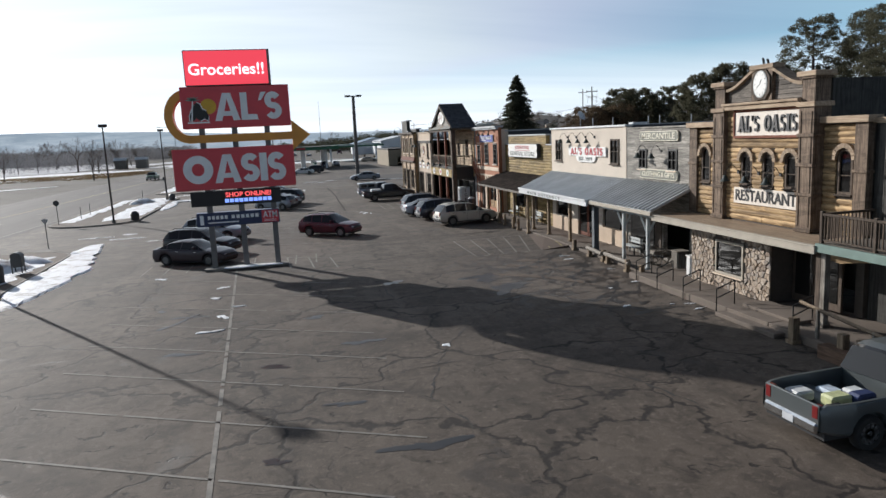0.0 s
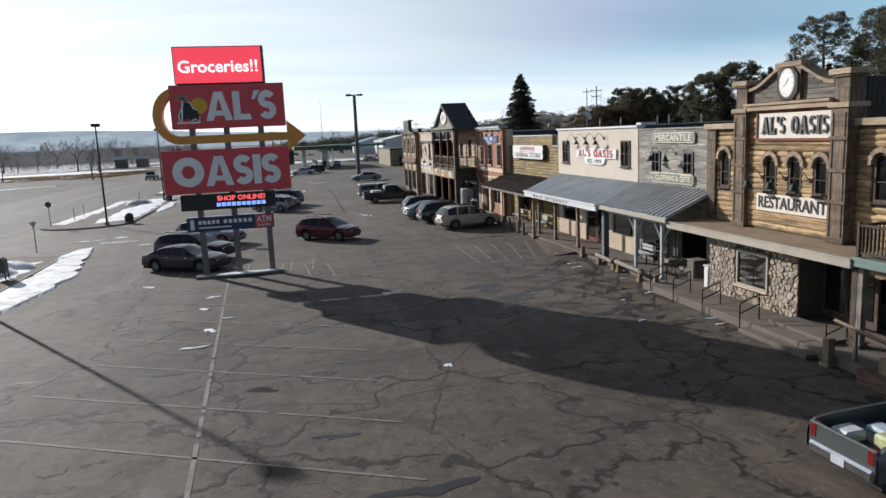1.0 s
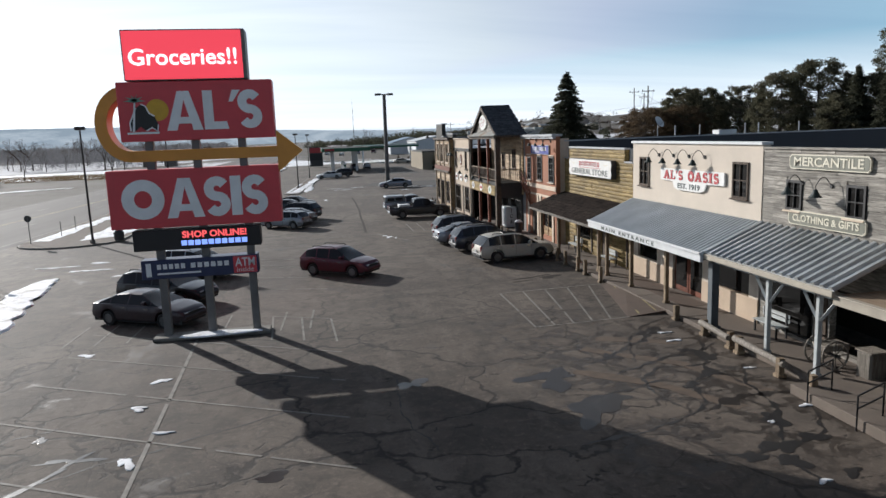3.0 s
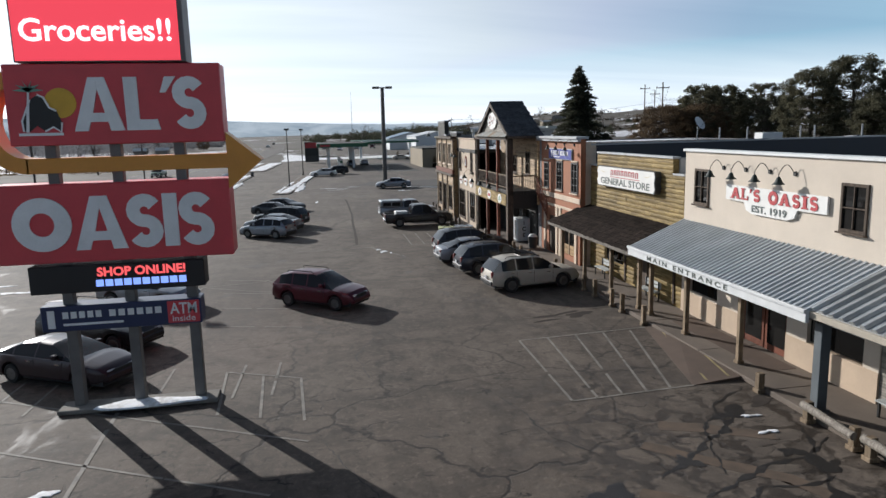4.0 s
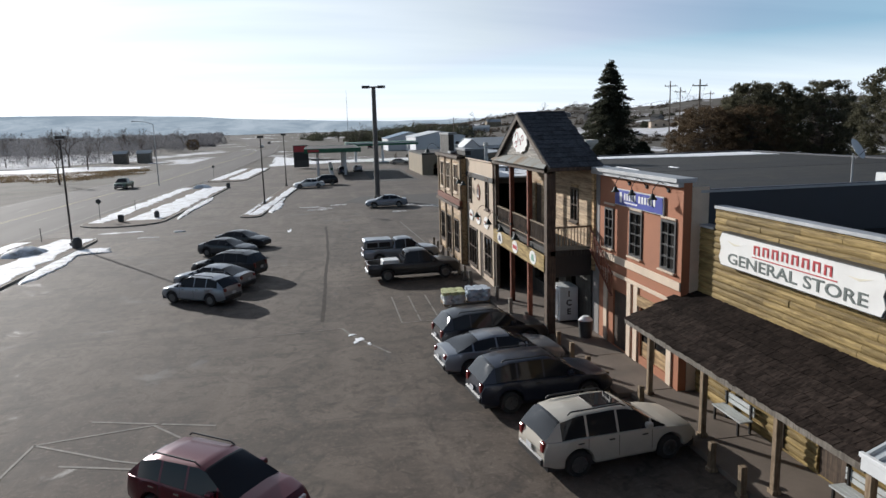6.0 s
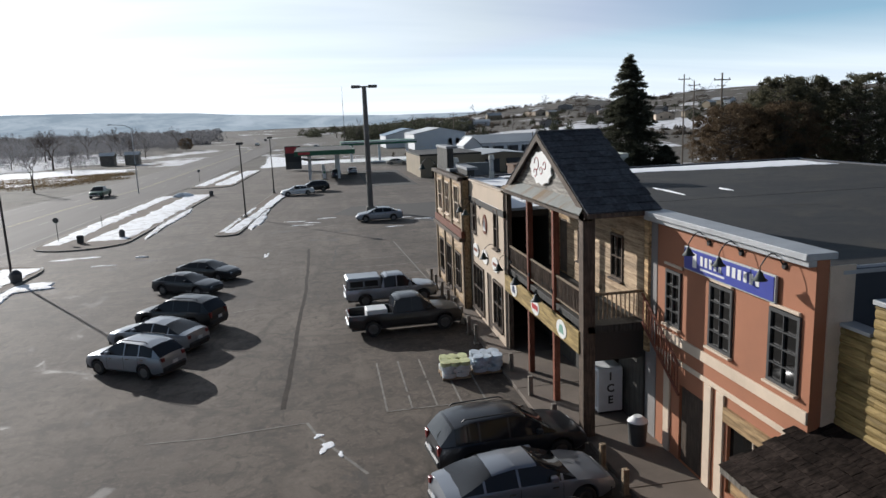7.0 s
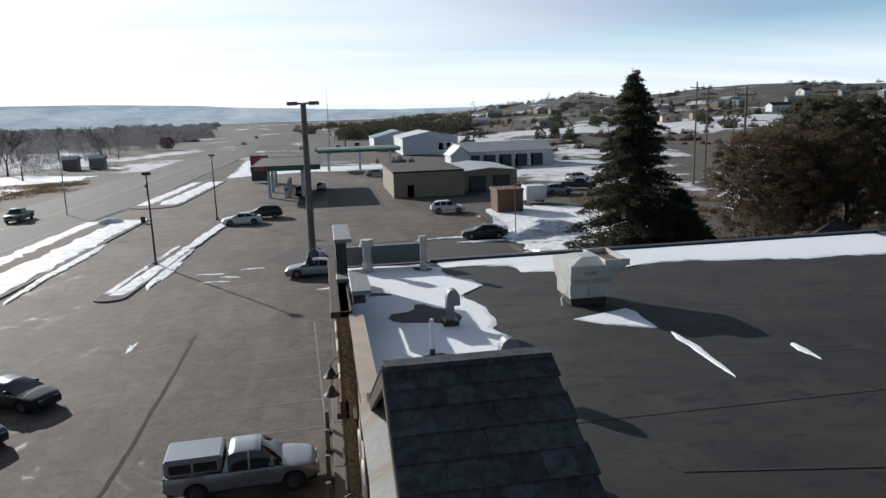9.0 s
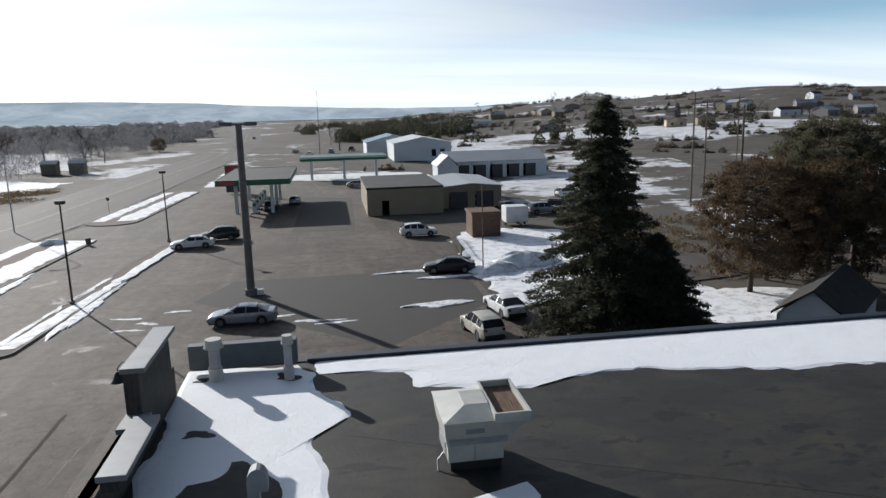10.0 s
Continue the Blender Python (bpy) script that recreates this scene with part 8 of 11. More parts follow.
# ---- on the big roof ----
def roof_things():
    Z = 6.5
    for k, (pts, z) in enumerate((
        (strip([(16.0, 75.2), (16.0, 80), (16.0, 84), (16.0, 92.5)], [(20.3, 75.6), (20.3, 77.6), (21.0, 78.6), (20.8, 80.2), (21.0, 83.0), (20.8, 85.5), (21.4, 87.6), (20.5, 89.8), (20.0, 92.1)], 51), Z),
        (strip([(20.0, 92.5), (28, 92.5), (36, 92.5), (43.8, 92.5)], [(20.6, 91.2), (23.2, 90.7), (23.9, 89.5), (25.6, 88.9), (27.4, 88.1), (28.8, 89.0), (31.2, 89.3), (33.6, 88.4), (36.6, 88.1), (40.0, 87.8), (43.8, 87.4)], 52), Z + 0.004),
        ([(23.45, 82.0), (24.0, 82.2), (24.95, 82.5), (25.75, 82.75), (25.85, 82.1), (25.75, 81.5), (25.8, 81.0), (25.72, 80.4), (25.35, 80.55), (24.8, 80.9), (24.3, 81.15), (23.9, 81.55)], Z), (blob_outline(25.82, 78.3, 0.14, 1.45, 24, 0.3, 54, -0.03), Z),
        (blob_outline(28.67, 77.45, 0.10, 0.72, 20, 0.3, 55), Z), (blob_outline(20.0, 76.2, 0.6, 1.0, 20, 0.3, 56), Z))):
        pts = ragged(pts, 0.28 if k < 2 else 0.07, 0.25 if k < 2 else 0.1, k)
        setting("roof_snow", sheet([(max(x, 16.08), min(y, 92.34)) for x, y in pts], z, 0.03), M["roof_snow"], "clean snow lying on the flat roof", "snow")
    for k, (x, y, rx, ry) in enumerate(((18.75, 83.7, 0.95, 1.5), (17.3, 87.0, 0.42, 0.26), (16.75, 91.2, 0.3, 0.18), (19.66, 90.9, 0.42, 0.32), (18.45, 79.6, 0.42, 0.22), (18.2, 78.0, 0.22, 0.12), (18.3, 77.0, 0.4, 0.2))):
        setting("bare_roof_patch", sheet(ragged(blob_outline(x, y, rx, ry, 24, 0.3, 60 + k), 0.15, 0.15, k), Z + 0.045, 0.004), M["roofing"], "bare wet roofing melted clear of snow", "roof patch")
    for k in range(5):
        bm = bmesh.new()
        a, b = ((23.5, 78.0), (44.0, 75.4), (27, 60.5), (31, 90.2), (44, 68.0))[k], ((44.0, 75.4), (21.5, 86.2), (35, 60.4), (29.5, 92.2), (22, 72.0))[k]
        d = (Vector(b) - Vector(a)).normalized()
        n = Vector((-d.y, d.x)) * 0.03
        bm.faces.new([bm.verts.new((p.x, p.y, Z + 0.006)) for p in (Vector(a) - n, Vector(b) - n, Vector(b) + n, Vector(a) + n)])
        setting("roof_seam", bm, M["tar"], "dark lapped seam in the roofing", "seam")
    h = thing("rooftop_unit", "pale sheet-metal rooftop cooler with a flared hood", "cooling unit", (24.4, 83.0, Z))
    part("curb", box(23.98, 25.28, 83.62, 84.9, Z, Z + 0.26), M["black"], h)
    bm = bmesh.new()
    rows = []
    for xa, xb, ya, yb, z in ((23.92, 25.32, 83.56, 84.96, 0.26), (23.9, 25.34, 83.54, 84.98, 0.8), (23.86, 25.42, 83.3, 85.0, 0.82), (23.82, 25.5, 83.28, 85.02, 1.05), (23.75, 25.85, 83.0, 85.05, 1.55)):
        rows.append([bm.verts.new((x, y, Z + z)) for x, y in ((xa, ya), (xb, ya), (xb, yb), (xa, yb))])
    for a, b in zip(rows, rows[1:]):
        for i in range(4):
            bm.faces.new((a[i], a[(i + 1) % 4], b[(i + 1) % 4], b[i]))
    bm.faces.new(rows[-1])
    bm.faces.new(rows[0][::-1])
    part("cabinet", bm, M["hvac"], h)
    bm = bmesh.new()
    base = [bm.verts.new(p) for p in ((23.73, 82.98, Z + 1.56), (24.95, 82.98, Z + 1.56), (24.95, 85.07, Z + 1.56), (23.73, 85.07, Z + 1.56))]
    tip = [bm.verts.new(p) for p in ((24.35, 83.6, Z + 1.76), (24.95, 83.6, Z + 1.76), (24.95, 84.45, Z + 1.76), (24.35, 84.45, Z + 1.76))]
    for i in range(4):
        bm.faces.new((base[i], base[(i + 1) % 4], tip[(i + 1) % 4], tip[i]))
    bm.faces.new(tip)
    part("cover", bm, M["hvac"], h)
    bm = bmesh.new()
    for a, b, c, d in ((24.97, 25.88, 82.96, 83.02), (24.97, 25.88, 85.03, 85.09), (25.82, 25.88, 83.02, 85.03), (24.97, 25.03, 83.02, 85.03)):
        box(a, b, c, d, Z + 1.5, Z + 1.74, bm)
    part("discharge_hood", bm, M["hvac"], h, "open square discharge hood")
    part("hood_shaft", box(25.04, 25.81, 83.03, 85.02, Z + 1.555, Z + 1.57), M["brown_plank"], h, "rusty inside of the hood")
    part("panel_seam", box(24.58, 24.60, 83.535, 83.56, Z + 0.3, Z + 0.8), M["cap_grey"], h)
    part("badge", box(24.3, 24.75, 83.12, 83.16, Z + 1.2, Z + 1.32), M["cap_grey"], h)
    for k in range(4):
        part("louvre", box(23.9, 25.36, 83.27 - 0.012 * k, 83.31 - 0.012 * k, Z + 0.84 + 0.05 * k, Z + 0.86 + 0.05 * k), M["flashing"], h)
    for k in range(4):
        part("louvre", box(23.87, 23.9, 83.8, 84.75, Z + 0.36 + 0.1 * k, Z + 0.4 + 0.1 * k), M["flashing"], h)
    part("drain_pipe", bent_tube([(23.88, 84.0, Z + 0.35), (23.7, 83.9, Z + 0.2), (23.68, 83.7, Z)], 0.03, 6), M["flashing"], h)
    for x, y, r, z1, cap in ((17.2, 91.2, 0.24, 1.5, 0.33), (19.66, 90.75, 0.17, 1.6, 0.21)):
        v = thing("roof_vent", "galvanised round roof vent with a cap", "vent", (x, y, Z), group="roof vents")
        part("flue", tube((x, y, Z), (x, y, Z + z1 - 0.35), r * 0.8, r * 0.8, 16), M["flashing"], v, smooth=40)
        part("collar", tube((x, y, Z), (x, y, Z + 0.5), r, r, 16), M["hvac"], v, smooth=40)
        part("cap", tube((x, y, Z + z1 - 0.3), (x, y, Z + z1), cap, cap * 0.8, 16), M["hvac"], v, smooth=40)
    for x, y, s in ((19.35, 82.5, 1.15), (19.75, 76.9, 1.25)):
        v = thing("gooseneck_vent", "curved sheet-metal gooseneck roof vent", "vent", (x, y, Z), group="roof vents")
        bm = bmesh.new()
        outer = [(x - 0.16 * s, Z)] + [(x + 0.12 * s - 0.28 * s * math.cos(math.pi * i / 8), Z + 0.8 * s + 0.28 * s * math.sin(math.pi * i / 8)) for i in range(9)] + [(x + 0.4 * s, Z + 0.6 * s), (x + 0.16 * s, Z + 0.6 * s), (x + 0.16 * s, Z)]
        slab([(x + (ax - x) * 0.7, az) for ax, az in outer], "y", y - 0.14 * s, y + 0.14 * s, bm)
        part("duct", bm, M["cap_grey"], v)
        part("curb", box(x - 0.22 * s, x + 0.22 * s, y - 0.24 * s, y + 0.24 * s, Z, Z + 0.2), M["black"], v)
    v = thing("vent_pipe", "white plastic vent pipe", "pipe", (18.3, 79.6, Z), group="roof vents")
    part("pipe", tube((18.3, 79.6, Z), (18.3, 79.6, Z + 1.15), 0.055, 0.055, 10), M["white_metal"], v, smooth=40)
    part("boot", tube((18.3, 79.6, Z), (18.3, 79.6, Z + 0.25), 0.09, 0.075, 10), M["black"], v, smooth=40)
    d = thing("satellite_dish", "white satellite dish on a short mast", "dish", (27.2, 60.5, 6.49))
    part("mast", tube((27.2, 60.5, 6.49), (27.2, 60.5, 8.0), 0.035, 0.035, 8), M["flashing"], d)
    bm = bmesh.new()
    q = Vector((0.42, -0.75, 0.5)).to_track_quat("Z", "Y")
    rings = [[bm.verts.new(Vector((27.22, 60.42, 8.15)) + q @ Vector((r * math.cos(math.tau * i / 20), r * math.sin(math.tau * i / 20), z))) for i in range(20)] for r, z in ((0.04, 0.0), (0.24, 0.03), (0.44, 0.11))]
    for a, b in zip(rings, rings[1:]):
        for i in range(20):
            bm.faces.new((a[i], a[(i + 1) % 20], b[(i + 1) % 20], b[i]))
    bm.faces.new(rings[0])
    part("reflector", bm, M["white_metal"], d, smooth=40)
    part("feed_arm", bent_tube([(27.22, 60.4, 7.8), (27.4, 60.0, 8.25)], 0.02, 5), M["flashing"], d)
    for x, y, w, dz in ((36.0, 66.0, 1.6, 0.9), (31.0, 62.5, 1.0, 0.5), (39.5, 61.5, 1.2, 0.6)):
        u = thing("rooftop_unit", "small white rooftop unit", "cooling unit", (x, y, Z), group="rooftop units")
        part("casing", box(x - w / 2, x + w / 2, y - 0.5, y + 0.5, Z, Z + dz, bevel=0.03), M["white_metal"], u)
        part("grille", tube((x, y, Z + dz), (x, y, Z + dz + 0.05), 0.35, 0.35, 16), M["black"], u)
    for x, y in ((27.5, 58.5), (33.0, 58.6), (34.6, 59.4), (29.8, 59.2), (37.4, 58.7)):
        v = thing("vent_pipe", "thin grey roof vent pipe", "pipe", (x, y, Z), group="roof vents")
        part("pipe", tube((x, y, 6.48), (x, y, 7.9), 0.05, 0.05, 8), M["flashing"], v)


roof_things()


# ---- along the walk ----
def bench(x, y, back=True):
    b = thing("bench", "pale weathered slatted bench against the wall", "bench", (x, y, 0.18), group="benches on the walk")
    for k in range(3):
        part("seat_slat", box(x - 0.2 + 0.15 * k, x - 0.07 + 0.15 * k, y - 0.75, y + 0.75, 0.60, 0.64), M["pale_trim"], b)
    for k in range(2):
        part("back_slat", box(x + 0.24, x + 0.28, y - 0.75, y + 0.75, 0.75 + 0.17 * k, 0.88 + 0.17 * k), M["pale_trim"], b)
    for s in (-0.62, 0.62):
        part("leg", box(x - 0.2, x - 0.14, y + s - 0.03, y + s + 0.03, 0.18, 0.6), M["black"], b)
        part("leg", box(x + 0.2, x + 0.26, y + s - 0.03, y + s + 0.03, 0.18, 1.08), M["black"], b)


def walk_things():
    for y in (54.4, 49.2, 34.6):
        bench(18.45, y)
    for y, z, x in ((29.4, 0.0, 16.2), (31.0, 0.0, 16.3), (33.4, 0.0, 16.45), (34.0, 0.0, 16.5), (35.7, 0.0, 16.5), (38.0, 0.0, 16.6)):
        post(x, y, z, 0.62, 0.2, "tan_post", "short weathered timber bollard", category="bollard", group="bollards")
    for y0, y1 in ((33.4, 31.0), (35.6, 34.0)):
        r = thing("log_rail", "pale weathered log laid along the kerb", "log rail", (16.45, (y0 + y1) / 2, 0.35), group="log rails")
        part("log", tube((16.4, y0 + 0.2, 0.5), (16.3, y1 - 0.2, 0.46), 0.12, 0.11, 8), M["old_post"], r, smooth=50)
    for y in (45.7, 47.8, 48.9, 50.9, 52.3, 56.6, 58.2, 59.9, 61.6, 63.2):
        x = 16.55 if y < 57 else 16.0
        post(x, y, 0.0, 0.85, 0.17, "tan_post", "short weathered timber bollard", category="bollard", group="bollards")
    for y in (66.2, 68.9, 71.6, 76.0, 77.6, 79.4, 81.2, 83.2, 85.2, 87.4, 89.2):
        post(15.5 if y < 75 else 15.0, y, 0.0, 0.95, 0.17, "old_post", "short weathered timber bollard", category="bollard", group="bollards")
    # steel hand rails by the steps
    for x, y in ((15.9, 28.9), (15.85, 27.0), (15.8, 24.9), (15.75, 22.6), (16.5, 19.5)):
        h = thing("stair_rail", "low black steel step rail", "railing", (x, y, 0.0), group="step rails")
        for k, dz in ((0, 0.95), (1, 0.6)):
            part("bar", bent_tube([(x - 0.25, y, 0.0 if not k else dz - 0.2), (x - 0.25, y, dz), (x + 0.55, y + 0.05, dz + 0.25), (x + 0.55, y + 0.05, 0.3)], 0.024, 6), M["black"], h)
    c = thing("wagon", "weathered wooden wagon gear shown on the walk", "wagon", (18.2, 31.0, 0.18))
    for y in (30.6, 31.4):
        bm = bmesh.new()
        for i in range(18):
            a, b = math.tau * i / 18, math.tau * (i + 1) / 18
            tube((17.9 + 0.45 * math.cos(a), y, 0.66 + 0.45 * math.sin(a)), (17.9 + 0.45 * math.cos(b), y, 0.66 + 0.45 * math.sin(b)), 0.035, 0.035, 5, bm)
        w = part("wheel", bm, M["old_post"], c)
        for i in range(8):
            a = math.tau * i / 8
            part("spoke", tube((17.9, y, 0.66), (17.9 + 0.43 * math.cos(a), y, 0.66 + 0.43 * math.sin(a)), 0.02, 0.02, 5), M["old_post"], w)
    part("axle", tube((17.9, 30.4, 0.66), (17.9, 31.6, 0.66), 0.05, 0.05, 6), M["black"], c)
    part("bed", box(17.6, 18.5, 30.7, 31.3, 0.75, 0.95, bevel=0.02), M["old_post"], c)
    for x, y, w, hh, mat, lab in ((17.75, 27.75, 0.36, 1.0, "sign_white", "slim white box on the walk"), (18.3, 29.6, 0.6, 0.9, "old_post", "weathered timber planter box")):
        t = thing("box_stand", lab, "stand", (x, y, 0.18))
        part("body", box(x - w / 2, x + w / 2, y - w / 2, y + w / 2, 0.18, 0.18 + hh, bevel=0.06), M[mat], t)
        part("top", box(x - w / 2 - 0.02, x + w / 2 + 0.02, y - w / 2 - 0.02, y + w / 2 + 0.02, 0.18 + hh, 0.22 + hh), M[mat], t)
    # salt bags on two pallets
    rng = random.Random(4)
    for cx, cy, mat, top in ((13.2, 72.2, "bag_white", "bag_yellow"), (14.6, 72.5, "bag_blue", "bag_blue")):
        p = thing("bag_pallet", "pallet stacked with plump plastic bags", "pallet", (cx, cy, 0), group="bag pallets")
        for k in range(3):
            part("runner", box(cx - 0.6, cx + 0.6, cy - 0.5 + 0.47 * k, cy - 0.4 + 0.47 * k, 0, 0.1), M["bare_timber"], p)
        for k in range(6):
            part("slat", box(cx - 0.6 + 0.21 * k, cx - 0.44 + 0.21 * k, cy - 0.55, cy + 0.55, 0.1, 0.13), M["bare_timber"], p)
        bm = bmesh.new()
        bmesh.ops.create_cube(bm, size=1)
        bmesh.ops.subdivide_edges(bm, edges=bm.edges, cuts=2, use_grid_fill=True)
        for v in bm.verts:
            v.co = Vector((v.co.x * 0.42, v.co.y * 0.56, v.co.z * 0.17)) * (1.06 - 0.22 * (abs(v.co.x) * 2) ** 3 * (abs(v.co.y) * 2) ** 3)
        me = mesh_of(bm, "bag", M[mat], 70)
        me2 = me.copy()
        me2.materials.clear()
        me2.materials.append(M[top])
        for L in range(4):
            for i in range(3):
                for j in range(2):
                    u, w = (-0.40 + 0.40 * i, -0.27 + 0.54 * j) if L % 2 else (-0.28 + 0.56 * j, -0.38 + 0.38 * i)
                    m = Matrix.Translation((u + rng.uniform(-0.05, 0.05), w + rng.uniform(-0.05, 0.05), 0.22 + 0.15 * L)) @ Matrix.Rotation(rng.uniform(-0.15, 0.15) + (0 if L % 2 else math.pi / 2), 4, "Z") @ Matrix.Rotation(rng.uniform(-0.06, 0.06), 4, "Y")
                    copies(me2 if L == 3 else me, "bag", p, [m])


walk_things()


# ---- poles and street things ----
def street_lamp(x, y, h, heads=1, toward=(1, 0), group="lot lamps"):
    s = thing("street_lamp", "tall brown steel lot lamp", "street lamp", (x, y, 0), group=group)
    part("pole", tube((x, y, 0), (x, y, h), 0.10, 0.065, 10), M["pole"], s, smooth=40)
    part("base", tube((x, y, 0), (x, y, 0.35), 0.2, 0.2, 12), M["kerb"], s, smooth=40)
    part("base_plate", box(x - 0.18, x + 0.18, y - 0.18, y + 0.18, 0.35, 0.39), M["pole"], s)
    part("head", box(x - 0.35, x + 0.4, y - 0.2, y + 0.2, h - 0.05, h + 0.22, bevel=0.04), M["pole"], s)
    part("lens", box(x - 0.25, x + 0.3, y - 0.15, y + 0.15, h - 0.08, h - 0.05), M["lens"], s)


def poles():
    street_lamp(-15.9, 73.0, 9.3)
    street_lamp(-14.9, 100.5, 9.3)
    street_lamp(-0.6, 128.8, 8.6)
    street_lamp(1.0, 158.0, 8.6)
    street_lamp(-16.2, 41.6, 10.2)
    m = thing("high_mast", "tall grey light mast with a cross arm", "light mast", (14.0, 128.6, 0))
    part("shaft", tube((14.0, 128.6, 0), (14.05, 128.6, 14.6), 0.36, 0.27, 14), M["mast_grey"], m, smooth=40)
    part("footing", tube((14.0, 128.6, 0), (14.0, 128.6, 0.55), 0.55, 0.52, 16), M["kerb"], m, smooth=40)
    part("arm", box(12.75, 15.35, 128.5, 128.7, 14.5, 14.68, bevel=0.02), M["mast_grey"], m)
    for x in (13.05, 15.05):
        part("floodlight", box(x - 0.5, x + 0.5, 128.36, 128.84, 14.46, 14.78, bevel=0.03), M["mast_grey"], m)
        part("lens", box(x - 0.42, x + 0.42, 128.42, 128.78, 14.43, 14.46), M["lens"], m)
    part("junction_box", box(14.55, 15.1, 128.2, 128.6, 0.0, 0.5, bevel=0.03), M["white_metal"], m)
    for z in (4.8, 9.7):
        part("joint_band", tube((14.02, 128.6, z), (14.02, 128.6, z + 0.14), 0.37 - 0.006 * z, 0.37 - 0.006 * z, 14), M["sign_post"], m)
    # barrels and boxes on the islands
    for x, y, r, h in ((-14.2, 74.3, 0.42, 1.0), (-14.1, 99.2, 0.42, 1.0), (-11.8, 119.0, 0.3, 0.9)):
        b = thing("litter_barrel", "dark weathered litter barrel", "barrel", (x, y, 0.1), group="litter barrels")
        part("drum", tube((x, y, 0.1), (x, y, h * 0.75), r * 0.92, r, 16), M["dark_grey"], b, smooth=40)
        part("dome", tube((x, y, h * 0.75), (x, y, h), r, r * 0.5, 16), M["dark_grey"], b, smooth=40)
    mb = thing("mailbox", "dark blue street mailbox on four legs", "mailbox", (-15.5, 45.8, 0.15))
    part("body", box(-15.8, -15.2, 45.5, 46.1, 0.5, 1.1, bevel=0.03), M["dark_grey"], mb)
    bm = bmesh.new()
    slab([(-15.8, 1.1)] + [(-15.5 - 0.3 * math.cos(math.pi * i / 8), 1.1 + 0.28 * math.sin(math.pi * i / 8)) for i in range(1, 8)] + [(-15.2, 1.1)], "y", 45.5, 46.1, bm)
    part("hood", bm, M["dark_grey"], mb)
    for dx in (-0.26, 0.26):
        for dy in (-0.26, 0.26):
            part("leg", box(-15.5 + dx - 0.03, -15.5 + dx + 0.03, 45.8 + dy - 0.03, 45.8 + dy + 0.03, 0.1, 0.5), M["dark_grey"], mb)
    b = thing("litter_barrel", "dark weathered litter barrel", "barrel", (-15.6, 42.6, 0.1), group="litter barrels")
    part("drum", tube((-15.6, 42.6, 0.1), (-15.6, 42.6, 1.0), 0.4, 0.42, 16), M["dark_grey"], b, smooth=40)
    part("dome", tube((-15.6, 42.6, 1.0), (-15.6, 42.6, 1.25), 0.42, 0.2, 16), M["dark_grey"], b, smooth=40)
    for x, y, shape in ((-17.3, 57.6, "tri"), (-21.4, 75.2, "oct"), (-20.4, 79.5, "stub"), (-20.6, 84.0, "stub"), (-18.6, 104.0, "stub"), (-17.8, 119.0, "oct"), (-16.2, 128.0, "stub"), (-15.2, 190.0, "oct")):
        s = thing("traffic_sign", "small roadside sign on a thin post", "traffic sign", (x, y, 0.0), group="roadside signs")
        h = 2.3 if shape != "stub" else 1.4
        part("post", tube((x, y, 0), (x, y, h), 0.035, 0.035, 6), M["sign_post"], s)
        if shape == "tri":
            part("plate", slab([(x - 0.26, 2.2), (x + 0.26, 2.2), (x, 1.76)], "y", y - 0.03, y), M["flashing"], s, "grey back of a triangular plate")
        elif shape == "oct":
            part("plate", slab([(x + 0.29 * math.cos(math.tau * (i + 0.5) / 8), 2.2 + 0.29 * math.sin(math.tau * (i + 0.5) / 8)) for i in range(8)], "y", y - 0.03, y), M["dark_grey"], s, "dark back of an eight-sided plate")
    for x, y in ((-8.6, 158.5), (-15.0, 116.6)):
        s = thing("marker_stone", "dark low roadside marker", "marker", (x, y, 0.1))
        part("block", box(x - 0.3, x + 0.3, y - 0.15, y + 0.15, 0.1, 0.9, bevel=0.08), M["dark_grey"], s)
    # wooden power poles behind, with cross arms and wires
    tops = []
    for x, y, h in ((77.5, 170.5, 17.0), (82.5, 175.6, 16.0), (62.6, 133.4, 15.2), (123.0, 232.0, 17.0), (35.15, 131.0, 8.5), (58.0, 300.0, 12.0), (150.0, 190.0, 16.0)):
        u = thing("utility_pole", "bare wooden utility pole", "utility pole", (x, y, land(x, y) if h > 9 else 0), group="utility poles")
        z = land(x, y) if h > 9 else 0
        part("pole", tube((x, y, z), (x, y, z + h), 0.17 if h > 9 else 0.06, 0.11 if h > 9 else 0.05, 8), M["pole_wood"], u, smooth=40)
        if h > 9:
            part("cross_arm", box(x - 1.2, x + 1.2, y - 0.07, y + 0.07, z + h - 1.0, z + h - 0.85), M["pole_wood"], u)
            for dx in (-1.1, 0, 1.1):
                part("insulator", tube((x + dx, y, z + h - 0.85), (x + dx, y, z + h - 0.62), 0.06, 0.04, 6), M["dark_grey"], u)
            tops.append((x, y, z + h - 0.65))
    for a, b in ((tops[0], tops[3]), (tops[1], tops[3]), (tops[3], tops[4]), (tops[2], tops[1])):
        for dx in (-1.1, 1.1):
            w = thing("power_line", "thin sagging power line", "cable", (a[0] + dx, a[1], a[2]), group="power lines")
            pts = [(a[0] + dx + (b[0] - a[0]) * i / 12, a[1] + (b[1] - a[1]) * i / 12, a[2] + (b[2] - a[2]) * i / 12 - 2.2 * (1 - (2 * i / 12 - 1) ** 2)) for i in range(13)]
            part("cable", bent_tube(pts, 0.02, 4), M["black"], w)
    r = thing("radio_mast", "thin lattice-like radio mast far off", "mast", (18.2, 300.0, 0))
    part("mast", tube((18.2, 300, 0), (18.2, 300, 19), 0.12, 0.06, 6), M["pole"], r)
